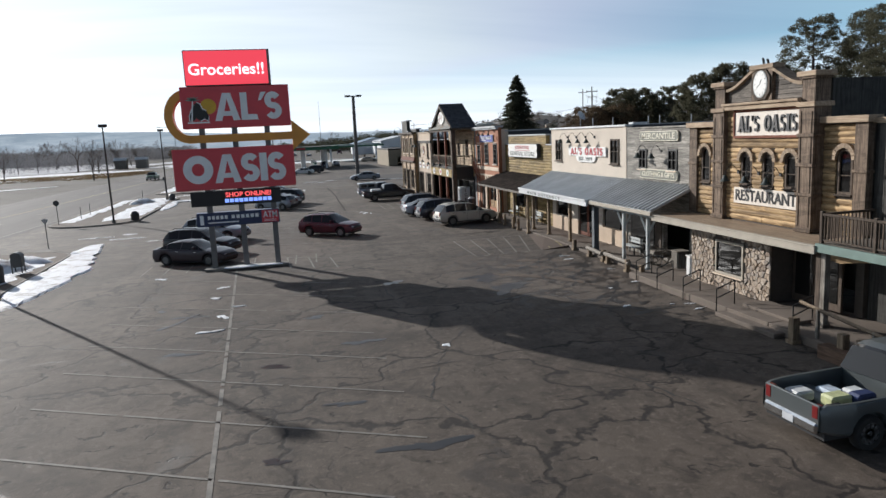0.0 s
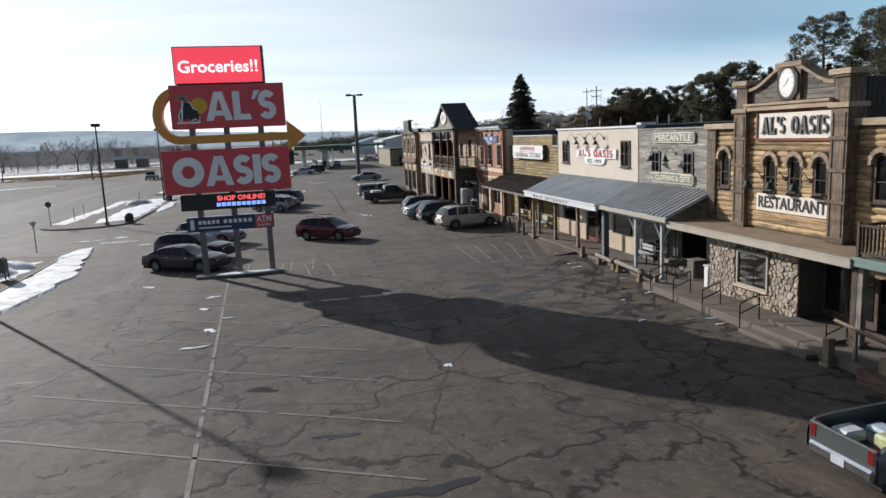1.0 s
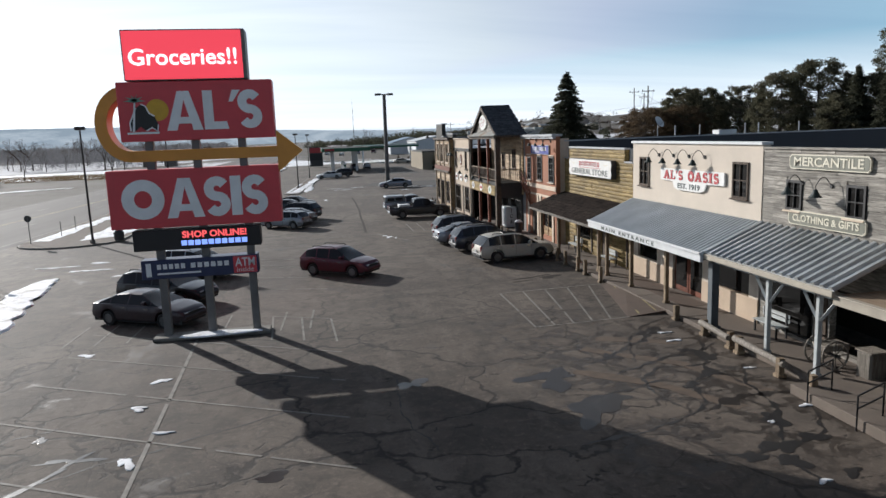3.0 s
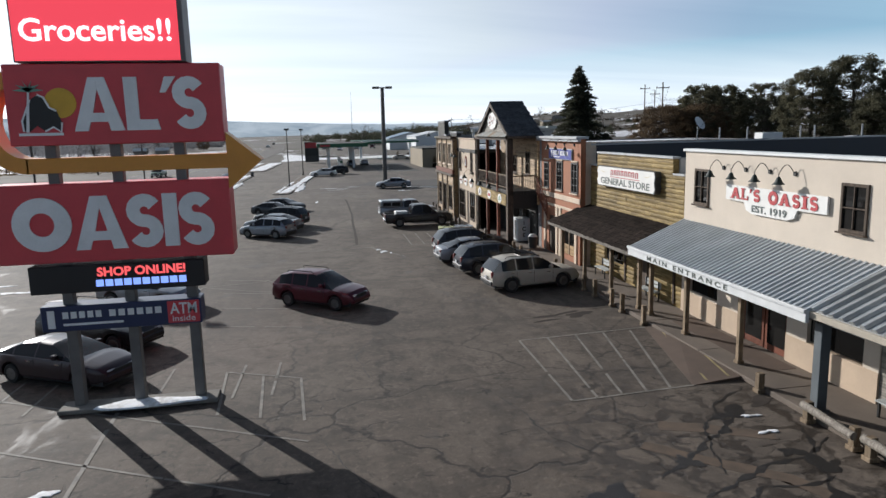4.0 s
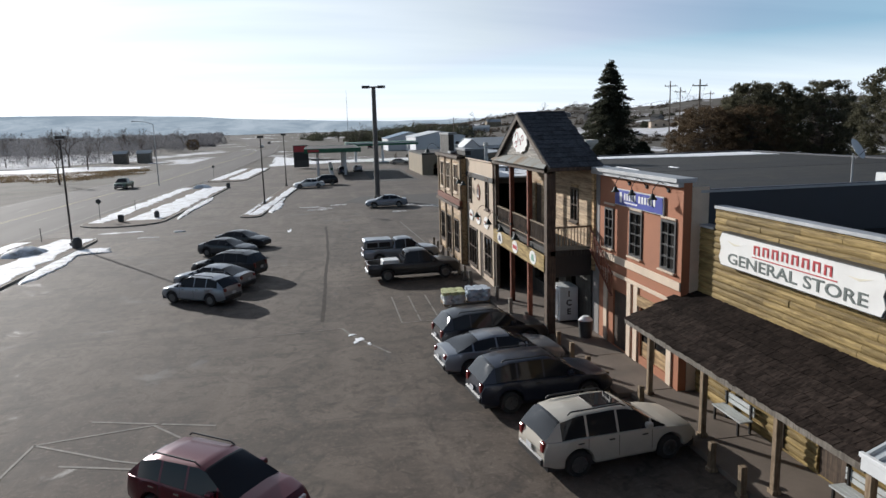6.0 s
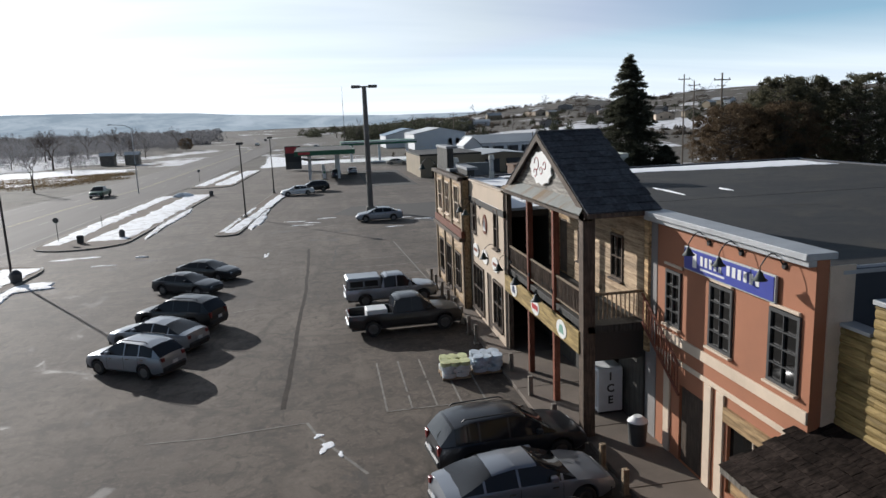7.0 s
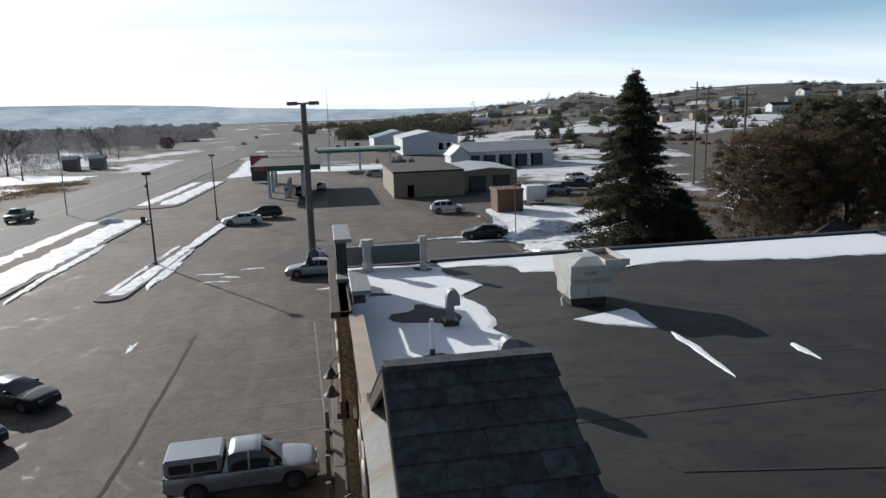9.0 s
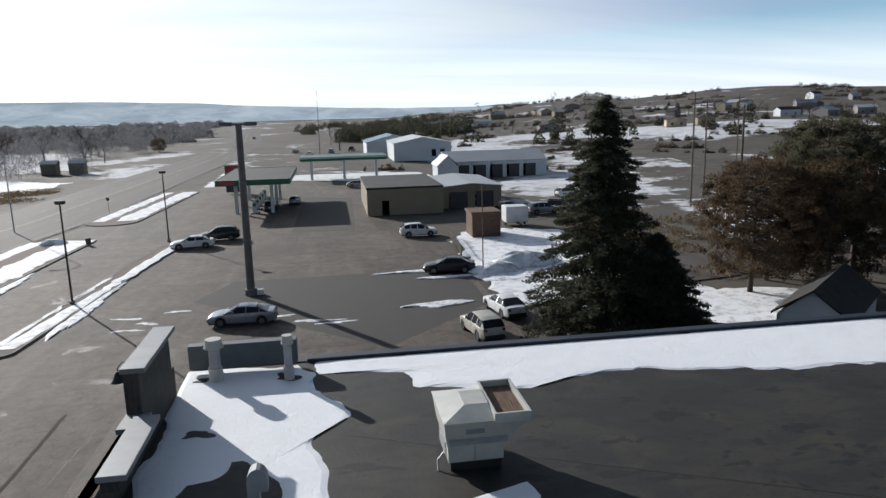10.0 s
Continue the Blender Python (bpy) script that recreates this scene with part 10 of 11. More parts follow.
def conifer(name, label, h, r, seed, material, at, spread=1.0, kind="spruce", density=1.0, lean=0.0, low=0.22, slip=0.0):
    """A tapered trunk, whorls of limbs and sprays of needles along each limb, with gaps between."""
    rng = np.random.default_rng(seed)
    t = thing(name, label, "tree", at)
    base = Vector(at)
    bm = bmesh.new()
    tube((0, 0, 0), (0, 0, h * 0.96), h * 0.020, 0.03, 8, bm)
    part("trunk", bm, M["bark"], t, "", False, 50)
    limbs = bmesh.new()
    spots = []
    z = h * (0.05 if kind == "spruce" else low)
    while z < h * 0.985:
        f = z / h
        if kind == "spruce":
            reach = r * (1 - f) ** 0.78 * (0.35 + 0.65 * min(1, f * 7))
            droop, step, count = -0.22 - 0.1 * (1 - f), 0.028 * h * (0.6 + 0.6 * (1 - f)), 9
        else:
            q = (f - low) / (1 - low)
            reach = r * (0.55 + 0.45 * math.sin(math.pi * min(1, q * 1.1 + 0.12))) * (1.0 if q < 0.7 else 1 - 0.75 * (q - 0.7) / 0.3)
            droop, step, count = 0.12, 0.042 * h, 8
        ph = rng.uniform(0, math.tau)
        for i in range(count):
            if rng.random() < 0.12:
                continue
            a = ph + math.tau * i / count + rng.normal() * 0.2
            ln = reach * (rng.uniform(0.6, 1.12) if kind == "spruce" else rng.uniform(0.35, 1.25))
            zz = z + rng.normal() * step * 0.35
            tip = Vector((ln * math.cos(a), ln * math.sin(a), zz + ln * droop * rng.uniform(0.5, 1.4)))
            p0 = Vector((0, 0, zz))
            tube(p0, tip, max(0.015, 0.012 * ln), 0.008, 4, limbs, caps=False)
            if kind != "spruce":
                ln *= 1 + 0.55 * noise.noise(Vector((math.cos(a) * 1.3, math.sin(a) * 1.3, zz * 0.28 + seed)))
                tip = Vector((ln * math.cos(a), ln * math.sin(a), tip.z))
            m = max(4, int(ln * 15 * density))
            u = rng.uniform(0.12, 1.0, m) ** 0.75
            pts = np.array(p0)[None] * (1 - u)[:, None] + np.array(tip)[None] * u[:, None]
            wide = (0.16 * ln * (1.05 - u) + 0.10) if kind == "spruce" else np.full(m, 0.26 + 0.08 * ln)
            off = rng.normal(size=(m, 3)) * wide[:, None] * np.array([1, 1, 0.42 if kind == "spruce" else 0.8])
            spots.append(pts + off)
        z += step * rng.uniform(0.75, 1.25)
    spots.append(np.stack([rng.normal(size=40) * 0.12, rng.normal(size=40) * 0.12, h * rng.uniform(0.9, 1.0, 40)], 1))
    part("limb", limbs, M["bark"], t, "", False)
    v, f = needles(np.concatenate(spots), slip or (0.26 if kind == "spruce" else 0.24), rng)
    crown = new("crown", raw_mesh("crown", v.tolist(), f.tolist(), M[material]))
    crown.parent = t
    tagged(crown, kind="stuff")
    if lean:
        t.matrix_basis = pose(*at, 0, lean, 0)
    return t


conifer("spruce_tree", "tall dark green spruce with drooping limbs", 16.2, 6.2, 1, "spruce", (38.8, 110.8, 0), density=8.0, slip=0.21)
conifer("spruce_tree", "broad low spruce beside the tall one", 7.2, 5.2, 2, "spruce", (42.3, 110.0, 0), density=7.5, slip=0.21)


def domed_pine(name, label, h, r, seed, material, at, low=0.2, clumps=90, squash=0.5, tufts=130, slip=0.30, top=0.55, holes=0.0, puff=(0.15, 0.30)):
    """A pine or cedar with a rounded crown: forked trunk, rising limbs, and tufts of needles in separate clumps."""
    rng = np.random.default_rng(seed)
    t = thing(name, label, "tree", at)
    bm = bmesh.new()
    tube((0, 0, 0), (0.1, 0, h * 0.55), h * 0.022, h * 0.013, 9, bm)
    tube((0.1, 0, h * 0.55), (0, 0.1, h * 0.95), h * 0.013, 0.03, 7, bm)
    part("trunk", bm, M["bark"], t, "", False, 50)
    limbs, spots = bmesh.new(), []
    for i in range(clumps):
        f = (i + rng.uniform(0, 1)) / clumps
        z = h * (low + (1 - low) * f)
        q = f
        env = r * (0.62 + 0.38 * math.sin(math.pi * min(1.0, q / top) * 0.5)) if q < top else r * math.sqrt(max(0.0, 1 - ((q - top) / (1.04 - top)) ** 2))
        a = i * 2.39996 + rng.normal() * 0.35
        env *= 1 + 0.22 * noise.noise(Vector((math.cos(a) * 1.6, math.sin(a) * 1.6, z * 0.35 + seed)))
        out = env * rng.uniform(0.45, 1.0) ** 0.6
        c = Vector((out * math.cos(a), out * math.sin(a), z))
        if rng.random() < holes:
            continue
        root = Vector((0, 0, max(h * low * 0.9, z - out * rng.uniform(0.15, 0.5))))
        mid = (root + c) / 2 - Vector((0, 0, 0.12 * out))
        tube(root, mid, 0.012 + 0.007 * out, 0.010 + 0.005 * out, 4, limbs, caps=False)
        tube(mid, c, 0.010 + 0.005 * out, 0.006, 4, limbs, caps=False)
        size = r * rng.uniform(*puff)
        m = int(tufts * rng.uniform(0.7, 1.3))
        d = rng.normal(size=(m, 3))
        d /= np.linalg.norm(d, axis=1)[:, None]
        rad = size * rng.uniform(0.35, 1.05, m)[:, None]
        spots.append(np.array(c)[None] + d * rad * np.array([1, 1, squash]))
    part("limb", limbs, M["bark"], t, "", False)
    v, f = needles(np.concatenate(spots), slip, rng, 0.9)
    crown = new("crown", raw_mesh("crown", v.tolist(), f.tolist(), M[material]))
    crown.parent = t
    tagged(crown, kind="stuff")
    return t


cedar = domed_pine("cedar_tree", "broad cedar gone rusty brown in winter", 10.6, 4.6, 3, "rust_cedar", (55.0, 119.0, 0), low=0.16, clumps=190, squash=0.6, tufts=150, slip=0.21, puff=(0.10, 0.22), holes=0.12)
copy_thing(cedar, pose(58.8, 122.5, 0, 0, 0, 70))
copy_thing(cedar, pose(60.5, 117.0, 0, 0, 0, 190))
pine = domed_pine("pine_tree", "dark round-headed pine with a bare lower trunk", 13.6, 4.2, 4, "pine", (61.8, 119.8, 0), low=0.26, clumps=190, squash=0.6, tufts=140, slip=0.25, top=0.45, puff=(0.10, 0.20), holes=0.15)
pine_b = domed_pine("pine_tree", "dark broad pine with an uneven crown", 13.4, 5.4, 14, "pine", (68.6, 129.0, 0), low=0.2, clumps=210, squash=0.6, tufts=140, slip=0.26, top=0.5, puff=(0.10, 0.20), holes=0.15)
copy_thing(pine, pose(66.0, 121.0, 0, 0, 0, 120))
copy_thing(pine, pose(70.5, 117.0, 0, 0, 0, 230))
copy_thing(pine_b, pose(75.5, 123.0, -1.5, 0, 0, 60))
copy_thing(pine_b, pose(74.0, 135.0, -1.0, 0, 0, 260))
pine_c = domed_pine("pine_tree", "dark pine in the belt behind the stores", 15.4, 4.3, 24, "pine", (67.6, 95.4, 0), low=0.12, clumps=190, squash=0.6, tufts=170, slip=0.27, top=0.55, puff=(0.12, 0.24))
for x, y, z, a, source in ((64.6, 98.6, -1.2, 130, pine_c), (71.5, 92.0, -2.2, 250, pine_c), (66.6, 89.0, -4.6, 200, pine_c), (73.0, 85.0, -4.0, 30, pine_c)):
    tagged(copy_thing(source, pose(x, y, z, 0, 0, a)), "dark pine in the belt behind the stores")
tall = domed_pine("pine_tree", "very tall open pine above the restaurant", 21.0, 5.2, 6, "pine", (75.0, 87.5, 0), low=0.26, clumps=240, squash=0.55, tufts=110, slip=0.27, top=0.38, holes=0.12, puff=(0.09, 0.19))
tall_b = domed_pine("pine_tree", "tall ragged pine with thinning limbs", 22.0, 6.2, 16, "pine", (84.5, 86.5, 0), low=0.16, clumps=300, squash=0.6, tufts=110, slip=0.27, top=0.42, holes=0.1, puff=(0.09, 0.2))
copy_thing(tall_b, pose(80.0, 79.5, -1.0, 0, 0, 140))
copy_thing(tall_b, pose(87.0, 78.0, 0, 0, 0, 260))
copy_thing(tall, pose(82.0, 72.0, 0, 0, 0, 20))
copy_thing(tall_b, pose(77.0, 73.5, -4.0, 0, 0, 60))
small = conifer("spruce_tree", "dark pointed spruce in the tree belt", 14.2, 3.6, 7, "spruce", (66.2, 86.9, 0), density=5.0, slip=0.24)
for x, y, a in ((66.8, 82.6, 50), (72.0, 83.0, 140)):
    copy_thing(small, pose(x, y, max(0, land(x, y)), 0, 0, a))
tagged(copy_thing(cedar, pose(-51.6, 389.0, 0, 0, 0, 40) @ Matrix.Diagonal((0.75, 0.75, 0.55, 1))), "round dark cedar alone beside the highway")
frosted = conifer("spruce_tree", "half-bare frosted larch in the yard", 10.0, 2.6, 8, "twig", (79.0, 128.0, 0), density=1.4)
copy_thing(frosted, pose(84.0, 136.0, 0.2, 0, 0, 90))


def bare_tree(name, label, h, seed, at):
    """A leafless tree: a forking trunk that thins out into fine twigs."""
    rng = random.Random(seed)
    t = thing(name, label, "tree", at, group="bare trees")
    wood_bm, twigs = bmesh.new(), bmesh.new()

    def grow(p, d, ln, r, level):
        q = p + d * ln
        tube(p, q, r, r * 0.68, 6 if level < 2 else 3, wood_bm if level < 4 else twigs, caps=False)
        if level >= 6:
            return
        for _ in range(2 if level < 2 else rng.choice((2, 3))):
            axis = d.orthogonal().normalized()
            axis.rotate(Matrix.Rotation(rng.uniform(0, math.tau), 3, d))
            nd = (d + axis * rng.uniform(0.35, 0.85) + Vector((0, 0, 0.10))).normalized()
            grow(q, nd, ln * rng.uniform(0.66, 0.86), r * rng.uniform(0.55, 0.68), level + 1)

    grow(Vector((0, 0, 0)), Vector((rng.uniform(-0.06, 0.06), rng.uniform(-0.06, 0.06), 1)).normalized(), h * 0.24, h * 0.022, 0)
    part("trunk", wood_bm, M["bark"], t, "", False)
    tw = part("crown", twigs, M["twig"], t, "", False)
    tagged(tw, kind="stuff")
    return t


kinds = [bare_tree("bare_tree", "leafless spreading roadside tree", 9.5, 1, (-43.4, 184.0, 0)), bare_tree("bare_tree", "leafless tree in the roadside park", 8.0, 2, (-70.0, 205.0, 0)), bare_tree("bare_tree", "tall leafless cottonwood in the park", 14.0, 5, (-92.0, 330.0, 0))]
rng = random.Random(12)
for i in range(170):
    y = rng.uniform(185, 640)
    x = -52 - rng.uniform(0, 1) ** 1.3 * (70 + (y - 150) * 0.75) - max(0, (y - 430) * 0.22)
    if x > -70 and y < 230:
        continue
    copy_thing(rng.choice(kinds), pose(x, y, max(0, land(x, y)), 0, 0, rng.uniform(0, 360)) @ Matrix.Scale(1, 4))
for i in range(50):
    x, y = rng.uniform(20, 320), rng.uniform(300, 800)
    copy_thing(rng.choice(kinds), pose(x, y, land(x, y), 0, 0, rng.uniform(0, 360)))


def woods(name, label, spots, size, material, seed, low=0.05, thick=70):
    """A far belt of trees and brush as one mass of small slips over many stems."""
    g = np.random.default_rng(seed)
    pts = []
    for x, y, rx, hh in spots:
        m = int(thick * rx)
        a, q = g.uniform(0, math.tau, m), g.uniform(0, 1, m) ** 0.5
        px, py = x + rx * q * np.cos(a), y + rx * q * np.sin(a)
        pz = land(x, y) + hh * (1 - q ** 2) ** 0.5 * g.uniform(low, 1.0, m)
        pts.append(np.stack([px, py, pz], 1))
    v, f = needles(np.concatenate(pts), size, g, 1.2)
    ob = new(name, raw_mesh(name, v.tolist(), f.tolist(), M[material]))
    return tagged(ob, label, "woods", "", "stuff")


rng = random.Random(3)
belt = []
for i in range(330):
    y = rng.uniform(430, 1400)
    x = -42 - (y - 400) * rng.uniform(0.0, 1.0) - (y - 400) * 0.12 - max(0, 520 - y) * 0.8
    belt.append((x, y, rng.uniform(5, 11), rng.uniform(4, 9)))
near = []
for i in range(420):
    y = rng.uniform(262, 600)
    x = -58 - rng.uniform(0, 1) ** 1.2 * (60 + (y - 150) * 0.7)
    near.append((x, y, rng.uniform(2.5, 5.0), rng.uniform(5, 10.5)))
woods("park_crowns", "grey haze of leafless crowns over the park", near, 0.34, "hazy_twig", 9, 0.35, 170)
woods("far_woods", "grey belt of leafless woods along the valley", belt, 1.3, "hazy_twig", 2)
belt = []
for i in range(120):
    # thickets strung along the slopes
    d, a = rng.uniform(170, 950), radians(rng.uniform(4, 55))
    x, y = 20 + d * math.sin(a), 70 + d * math.cos(a)
    run, turn = rng.uniform(6, 16) * (0.4 + d / 500), a + rng.uniform(-0.5, 0.5)
    for k in range(rng.randint(4, 14)):
        u = rng.uniform(-1, 1) * run
        s = (0.35 + d / 700)
        belt.append((x + u * math.cos(turn) + rng.uniform(-2, 2), y - u * math.sin(turn) + rng.uniform(-2, 2), rng.uniform(0.7, 2.6) * s, rng.uniform(0.8, 3.2) * s))
woods("hillside_brush", "dark cedars and leafless brush strung over the hills", belt, 0.55, "hill_brush", 3, 0.05, 90)
belt = [(rng.uniform(30, 100), rng.uniform(440, 560), rng.uniform(4, 8), rng.uniform(5, 10)) for _ in range(46)]
belt += [(rng.uniform(55, 300), rng.uniform(300, 620), rng.uniform(1.2, 3.5), rng.uniform(2, 6)) for _ in range(90)]
belt += [(rng.uniform(-5, 120), rng.uniform(560, 900), rng.uniform(3, 7), rng.uniform(3, 8)) for _ in range(60)]
woods("town_trees", "dark evergreens in the far town", belt, 1.1, "spruce", 4)
belt = [(rng.uniform(-85, -38), rng.uniform(198, 234), rng.uniform(3, 7), rng.uniform(0.15, 0.3)) for _ in range(70)]
woods("verge_brush", "tall dry grass along the far verge", belt, 0.35, "brush", 5)
belt = [(rng.uniform(50, 92), rng.uniform(126, 165), rng.uniform(1.5, 4), rng.uniform(0.4, 1.2)) for _ in range(40)]
woods("yard_brush", "dry brush and weeds in the yards behind", belt, 0.4, "brush", 6)


# ---- buildings beyond the lot ----
def shed(name, label, x0, x1, y0, y1, h, wall, roof, ridge="x", rise=1.6, turn=0.0, doors=(), windows=(), over=0.3, category="building"):
    """A plain building with a gabled roof; doors and windows on its south side as (u, width, z0, z1)."""
    cx, cy = (x0 + x1) / 2, (y0 + y1) / 2
    g = max(0.0, land(cx, cy))
    b = thing(name, label, category, (cx, cy, g), turn)
    hx, hy = (x1 - x0) / 2, (y1 - y0) / 2
    holes = [(u - w / 2, u + w / 2, a, c) for u, w, a, c in (*doors, *windows)]
    bm = wall_bm(-0.12, 0.12, -hx, hx, 0, h, holes)
    bmesh.ops.transform(bm, matrix=Matrix.Translation((0, -hy, 0)) @ Matrix.Rotation(-math.pi / 2, 4, "Z") @ Matrix.Diagonal((1, -1, 1, 1)), verts=bm.verts)
    bmesh.ops.recalc_face_normals(bm, faces=bm.faces)
    part("wall", bm, M[wall], b, "", False)
    part("wall", box(-hx, hx, hy - 0.2, hy, 0, h), M[wall], b, "", False)
    part("wall", box(-hx, -hx + 0.2, -hy, hy, 0, h), M[wall], b, "", False)
    part("wall", box(hx - 0.2, hx, -hy, hy, 0, h), M[wall], b, "", False)
    for u, w, a, c in doors:
        part("door", box(u - w / 2, u + w / 2, -hy - 0.02, -hy + 0.06, a, c), M["dark_door"], b, "", False)
    for u, w, a, c in windows:
        wn = part("window", box(u - w / 2 - 0.06, u + w / 2 + 0.06, -hy - 0.16, -hy - 0.1, a - 0.08, a), M["trim_cream"], b, "", False)
        part("pane", box(u - w / 2, u + w / 2, -hy, -hy + 0.04, a, c), M["window"], wn, "", False)
    bm = bmesh.new()
    if rise < 0.05:
        box(-hx - over, hx + over, -hy - over, hy + over, h, h + 0.3, bm)
        part("roof", bm, M[roof], b, "", False)
        return b
    if ridge == "x":
        prof = [(-hy - over, h), (0, h + rise), (hy + over, h)]
        for x in (-hx + 0.05, hx - 0.25):
            part("gable", slab([(-hy, h), (hy, h), (0, h + rise)], "x", x, x + 0.2), M[wall], b, "", False)
        for a, c in zip(prof, prof[1:]):
            slab([a, c, (c[0], c[1] + 0.15), (a[0], a[1] + 0.15)], "x", -hx - over, hx + over, bm)
    else:
        prof = [(-hx - over, h), (0, h + rise), (hx + over, h)]
        for y in (-hy, hy - 0.2):
            part("gable", slab([(-hx, h), (hx, h), (0, h + rise)], "y", y, y + 0.2), M[wall], b, "", False)
        for a, c in zip(prof, prof[1:]):
            slab([a, c, (c[0], c[1] + 0.15), (a[0], a[1] + 0.15)], "y", -hy - over, hy + over, bm)
    part("roof", bm, M[roof], b, "", False)
    return b


shed("fuel_shop", "tan block fuel-station shop with a flat roof", 26.5, 38.0, 172, 192, 3.9, "tan_block", "roofing", rise=0.0, doors=((3.0, 1.1, 0, 2.2),), over=0.05)
shed("workshop", "low tan workshop behind the fuel shop", 38.5, 48.0, 176, 194, 3.3, "tan_block", "far_roof", "y", 0.5, doors=((-2.0, 3.0, 0, 2.6), (2.2, 3.0, 0, 2.6)))
shed("garage_building", "long cream garage with five dark shutters", 47.5, 70.5, 224, 238, 3.6, "far_white", "far_roof", "x", 2.0, doors=tuple((-7.5 + 3.9 * k, 3.0, 0, 2.9) for k in range(5)))
shed("steel_building", "white steel building with a low gable", 40.5, 58.0, 280, 306, 5.2, "far_white", "far_white", "y", 1.8, windows=((-6, 1.4, 1.2, 3.4), (-3.4, 1.4, 1.2, 3.4)))
shed("steel_building", "pale steel building with a blue roof", 34.0, 52.0, 312, 336, 4.6, "far_white", "blue_roof", "y", 2.4)
shed("white_shed", "small white shed with a steep gable", 44.0, 48.5, 216, 224, 3.4, "far_white", "far_white", "y", 2.2)
shed("cottage", "grey cottage with a white gable behind the store", 50.0, 59.0, 107.1, 111.3, 1.8, "far_white", "roofing", "x", 1.75, 41)
shed("crate_shed", "rust-brown timber crate shed", 38.0, 41.5, 150, 154, 2.8, "brown_plank", "brown_plank", rise=0.0, over=0.1)
for x, y in ((-56.2, 279.7), (-49.0, 280.0)):
    shed("park_hut", "small dark timber park hut", x - 2.0, x + 2.0, y - 1.6, y + 1.6, 3.0, "old_post", "far_roof", "x", 0.9)
t = thing("cargo_trailer", "white box trailer on two wheels", "trailer", (45.4, 157.5, 0))
part("body", box(43.9, 46.9, 156.5, 159.2, 0.5, 2.6, bevel=0.06), M["white_metal"], t)
for x in (43.95, 46.6):
    part("tyre", tube((x, 157.8, 0.33), (x + 0.22, 157.8, 0.33), 0.33, 0.33, 16), M["tyre"], t)
part("tongue", box(45.2, 45.6, 155.0, 156.5, 0.45, 0.58), M["black"], t)
rng = random.Random(17)
for i in range(28):
    d, a = (rng.uniform(400, 600), radians(rng.uniform(-4, 46))) if i < 17 else (rng.uniform(330, 560), radians(rng.uniform(2, 40)))
    x, y = 20 + d * math.sin(a), 70 + d * math.cos(a)
    w, dp, h = rng.uniform(6, 12), rng.uniform(5, 9), rng.uniform(2.6, 4.2)
    shed("town_house", rng.choice(("small pale house on the far slope", "low far house with a grey roof", "far plain town building")), x - w / 2, x + w / 2, y - dp / 2, y + dp / 2, h, rng.choice(("far_white", "tan_block", "grey_wall", "stucco_tan", "grey_wall")), rng.choice(("far_roof", "roofing", "far_roof", "roofing")), rng.choice("xy"), rng.uniform(1.0, 2.2), rng.uniform(-30, 30), windows=((-w * 0.25, 1.1, 1.0, 2.0), (w * 0.2, 1.1, 1.0, 2.0)))


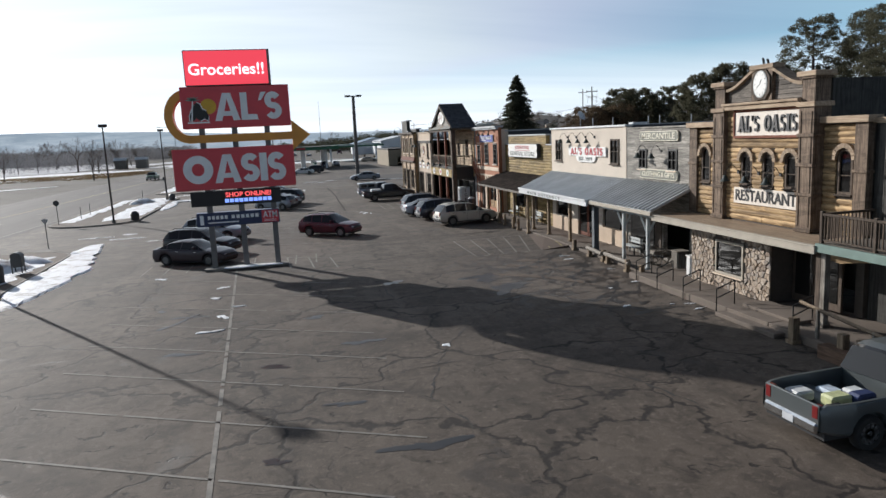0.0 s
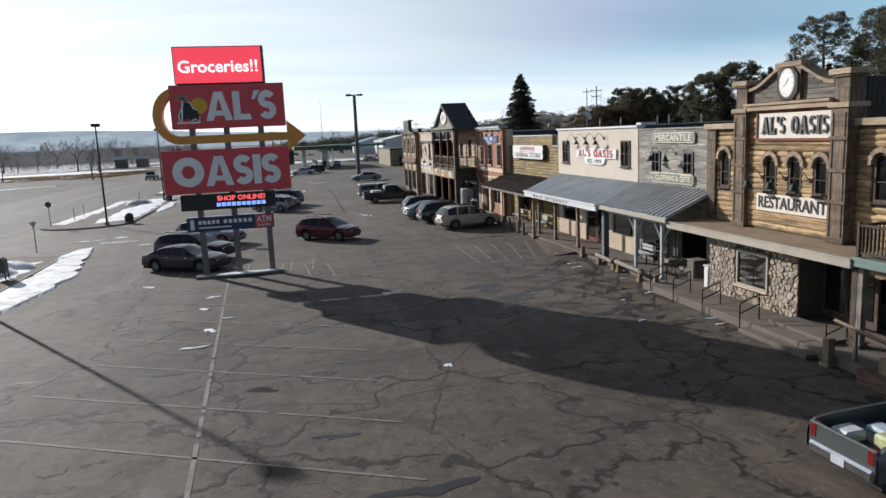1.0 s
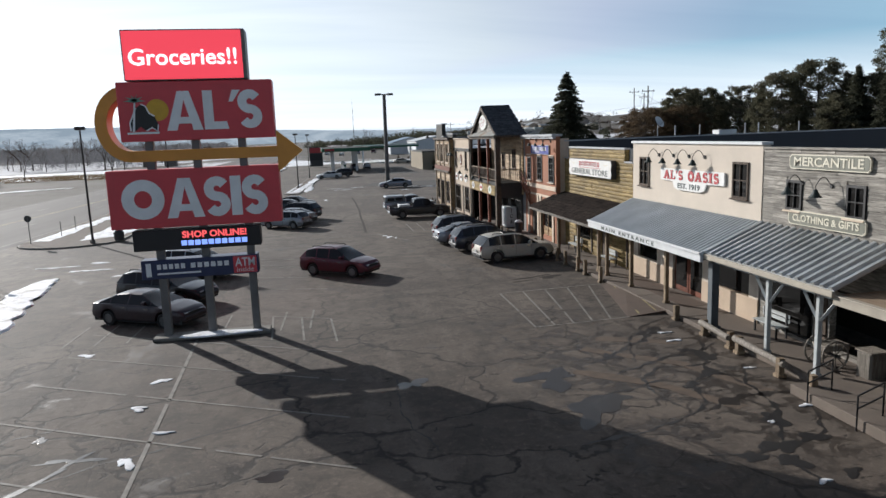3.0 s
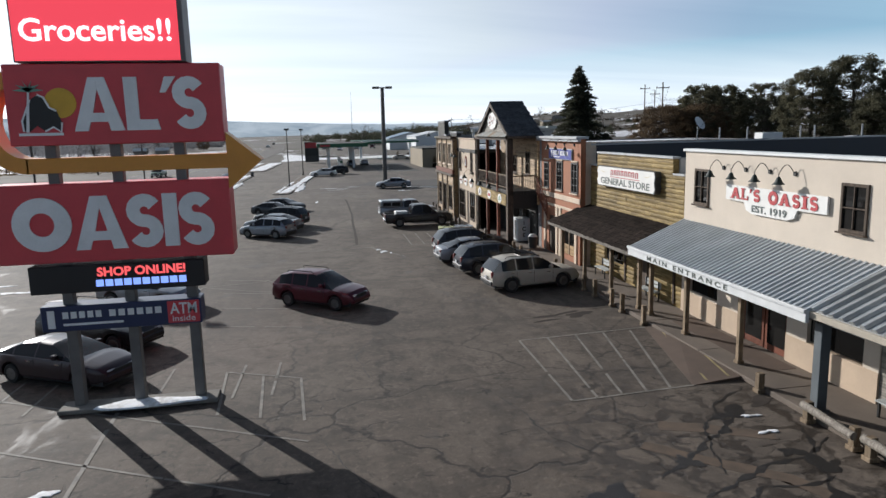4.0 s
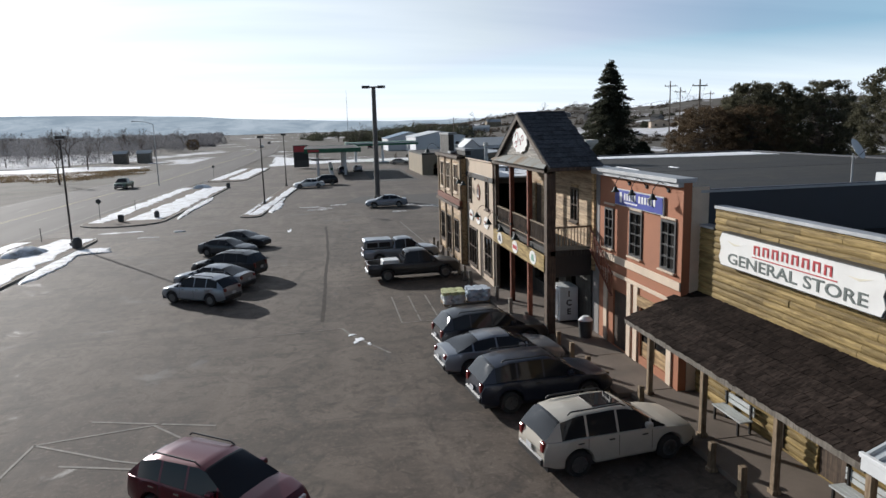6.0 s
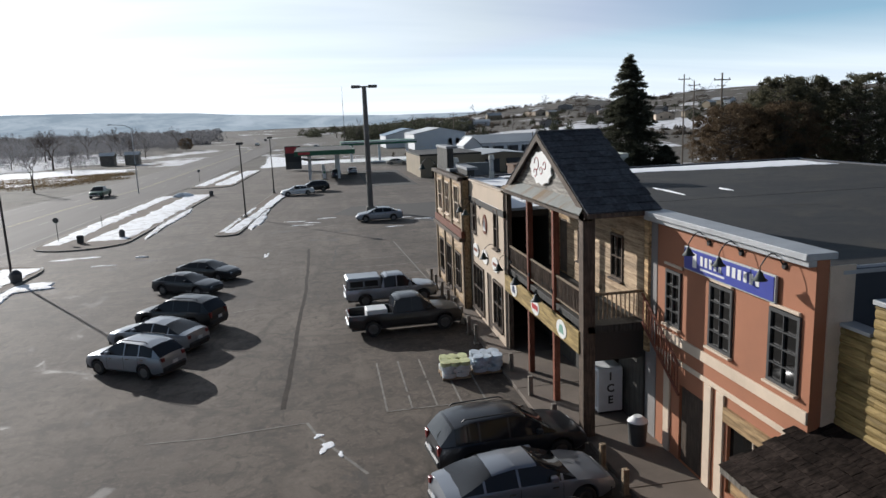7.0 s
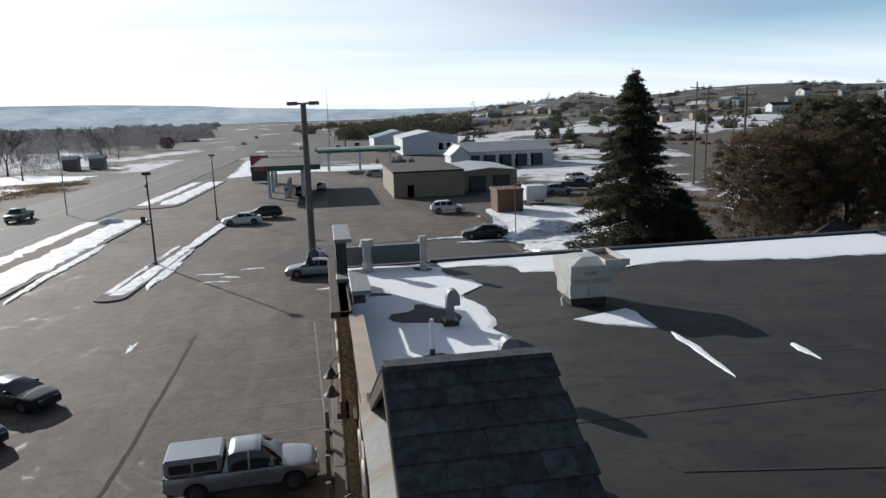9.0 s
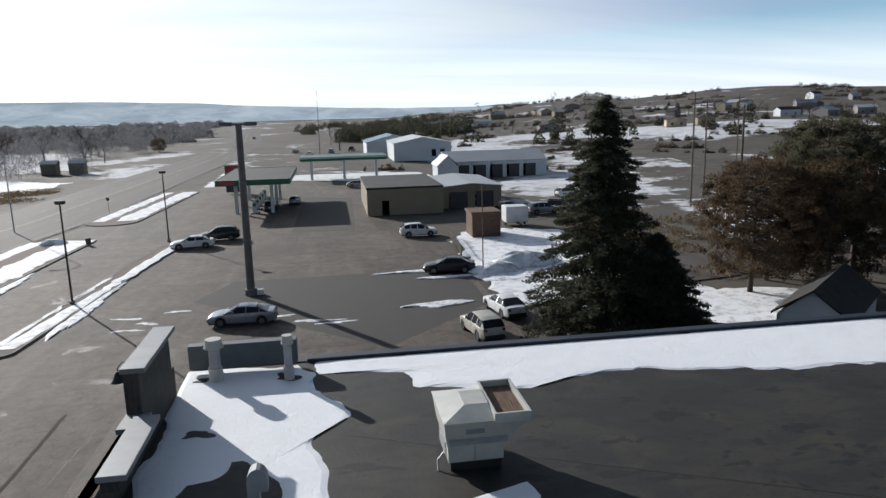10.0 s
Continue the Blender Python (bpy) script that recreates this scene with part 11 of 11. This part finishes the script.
# fuel station canopy, pumps and price sign
c = thing("fuel_canopy", "flat fuel canopy with a green fascia on white columns", "canopy", (9.5, 190, 0))
part("roof", box(4.0, 15.0, 178, 203, 4.7, 5.5), M["roofing"], c, "dark canopy top")
for nm, a in (("fascia", (3.95, 15.05, 177.9, 178.0)), ("fascia", (3.95, 15.05, 203.0, 203.1)), ("fascia", (3.9, 3.98, 177.9, 203.1)), ("fascia", (15.02, 15.1, 177.9, 203.1))):
    part(nm, box(*a, 4.7, 5.55), M["gas_green"], c, "green fascia")
part("brand_panel", box(4.6, 6.8, 177.84, 177.9, 4.9, 5.35), M["red_letter"], c, "red panel in place of a brand")
for x in (6.5, 12.0):
    for y in (181, 190, 199):
        part("column", box(x - 0.25, x + 0.25, y - 0.25, y + 0.25, 0, 4.7), M["white_metal"], c)
for k, y in enumerate((181, 185.5, 190, 194.5, 199)):
    p = thing("fuel_pump", "white and green fuel pump on an island", "fuel pump", (9.2, y, 0), group="fuel pumps")
    part("island", box(8.6, 9.8, y - 1.2, y + 1.2, 0, 0.15, bevel=0.03), M["kerb"], p)
    part("cabinet", box(8.9, 9.5, y - 0.45, y + 0.45, 0.15, 1.9, bevel=0.03), M["white_metal"], p)
    part("display", box(8.95, 9.45, y - 0.47, y - 0.45, 1.1, 1.6), M["gas_green"], p)
c = thing("fuel_canopy", "long green and white fuel canopy further along", "canopy", (23.0, 236, 0))
part("roof", box(14.5, 34.5, 232, 243, 4.4, 5.3), M["gas_green"], c)
part("stripe", box(14.4, 34.6, 231.9, 232.0, 4.95, 5.2), M["white_metal"], c, "pale stripe")
for x in (17, 24.5, 32):
    part("column", box(x - 0.3, x + 0.3, 233, 233.6, 0, 4.4), M["white_metal"], c)
p = thing("price_sign", "dark price sign with a red panel on a post", "sign", (2.5, 211, 0))
part("body", box(0.8, 4.4, 210.7, 211.3, 0.3, 5.6, bevel=0.05), M["dark_grey"], p)
part("panel", box(0.95, 4.25, 210.64, 210.7, 4.0, 5.4), M["red_letter"], p)
part("panel", box(0.95, 4.25, 210.64, 210.7, 2.0, 3.8), M["plastic"], p)
f = thing("fence", "leaning timber snow fence beside the yard", "fence", (35.0, 145, 0))
for k in range(14):
    y = 139.5 + 0.85 * k
    part("post", box(34.6 + 0.05 * k, 34.72 + 0.05 * k, y - 0.06, y + 0.06, 0, 1.2), M["old_post"], f)
for z in (0.45, 0.95):
    part("rail", bent_tube([(34.66, 139.4, z), (35.3, 150.6, z)], 0.04, 4), M["old_post"], f)
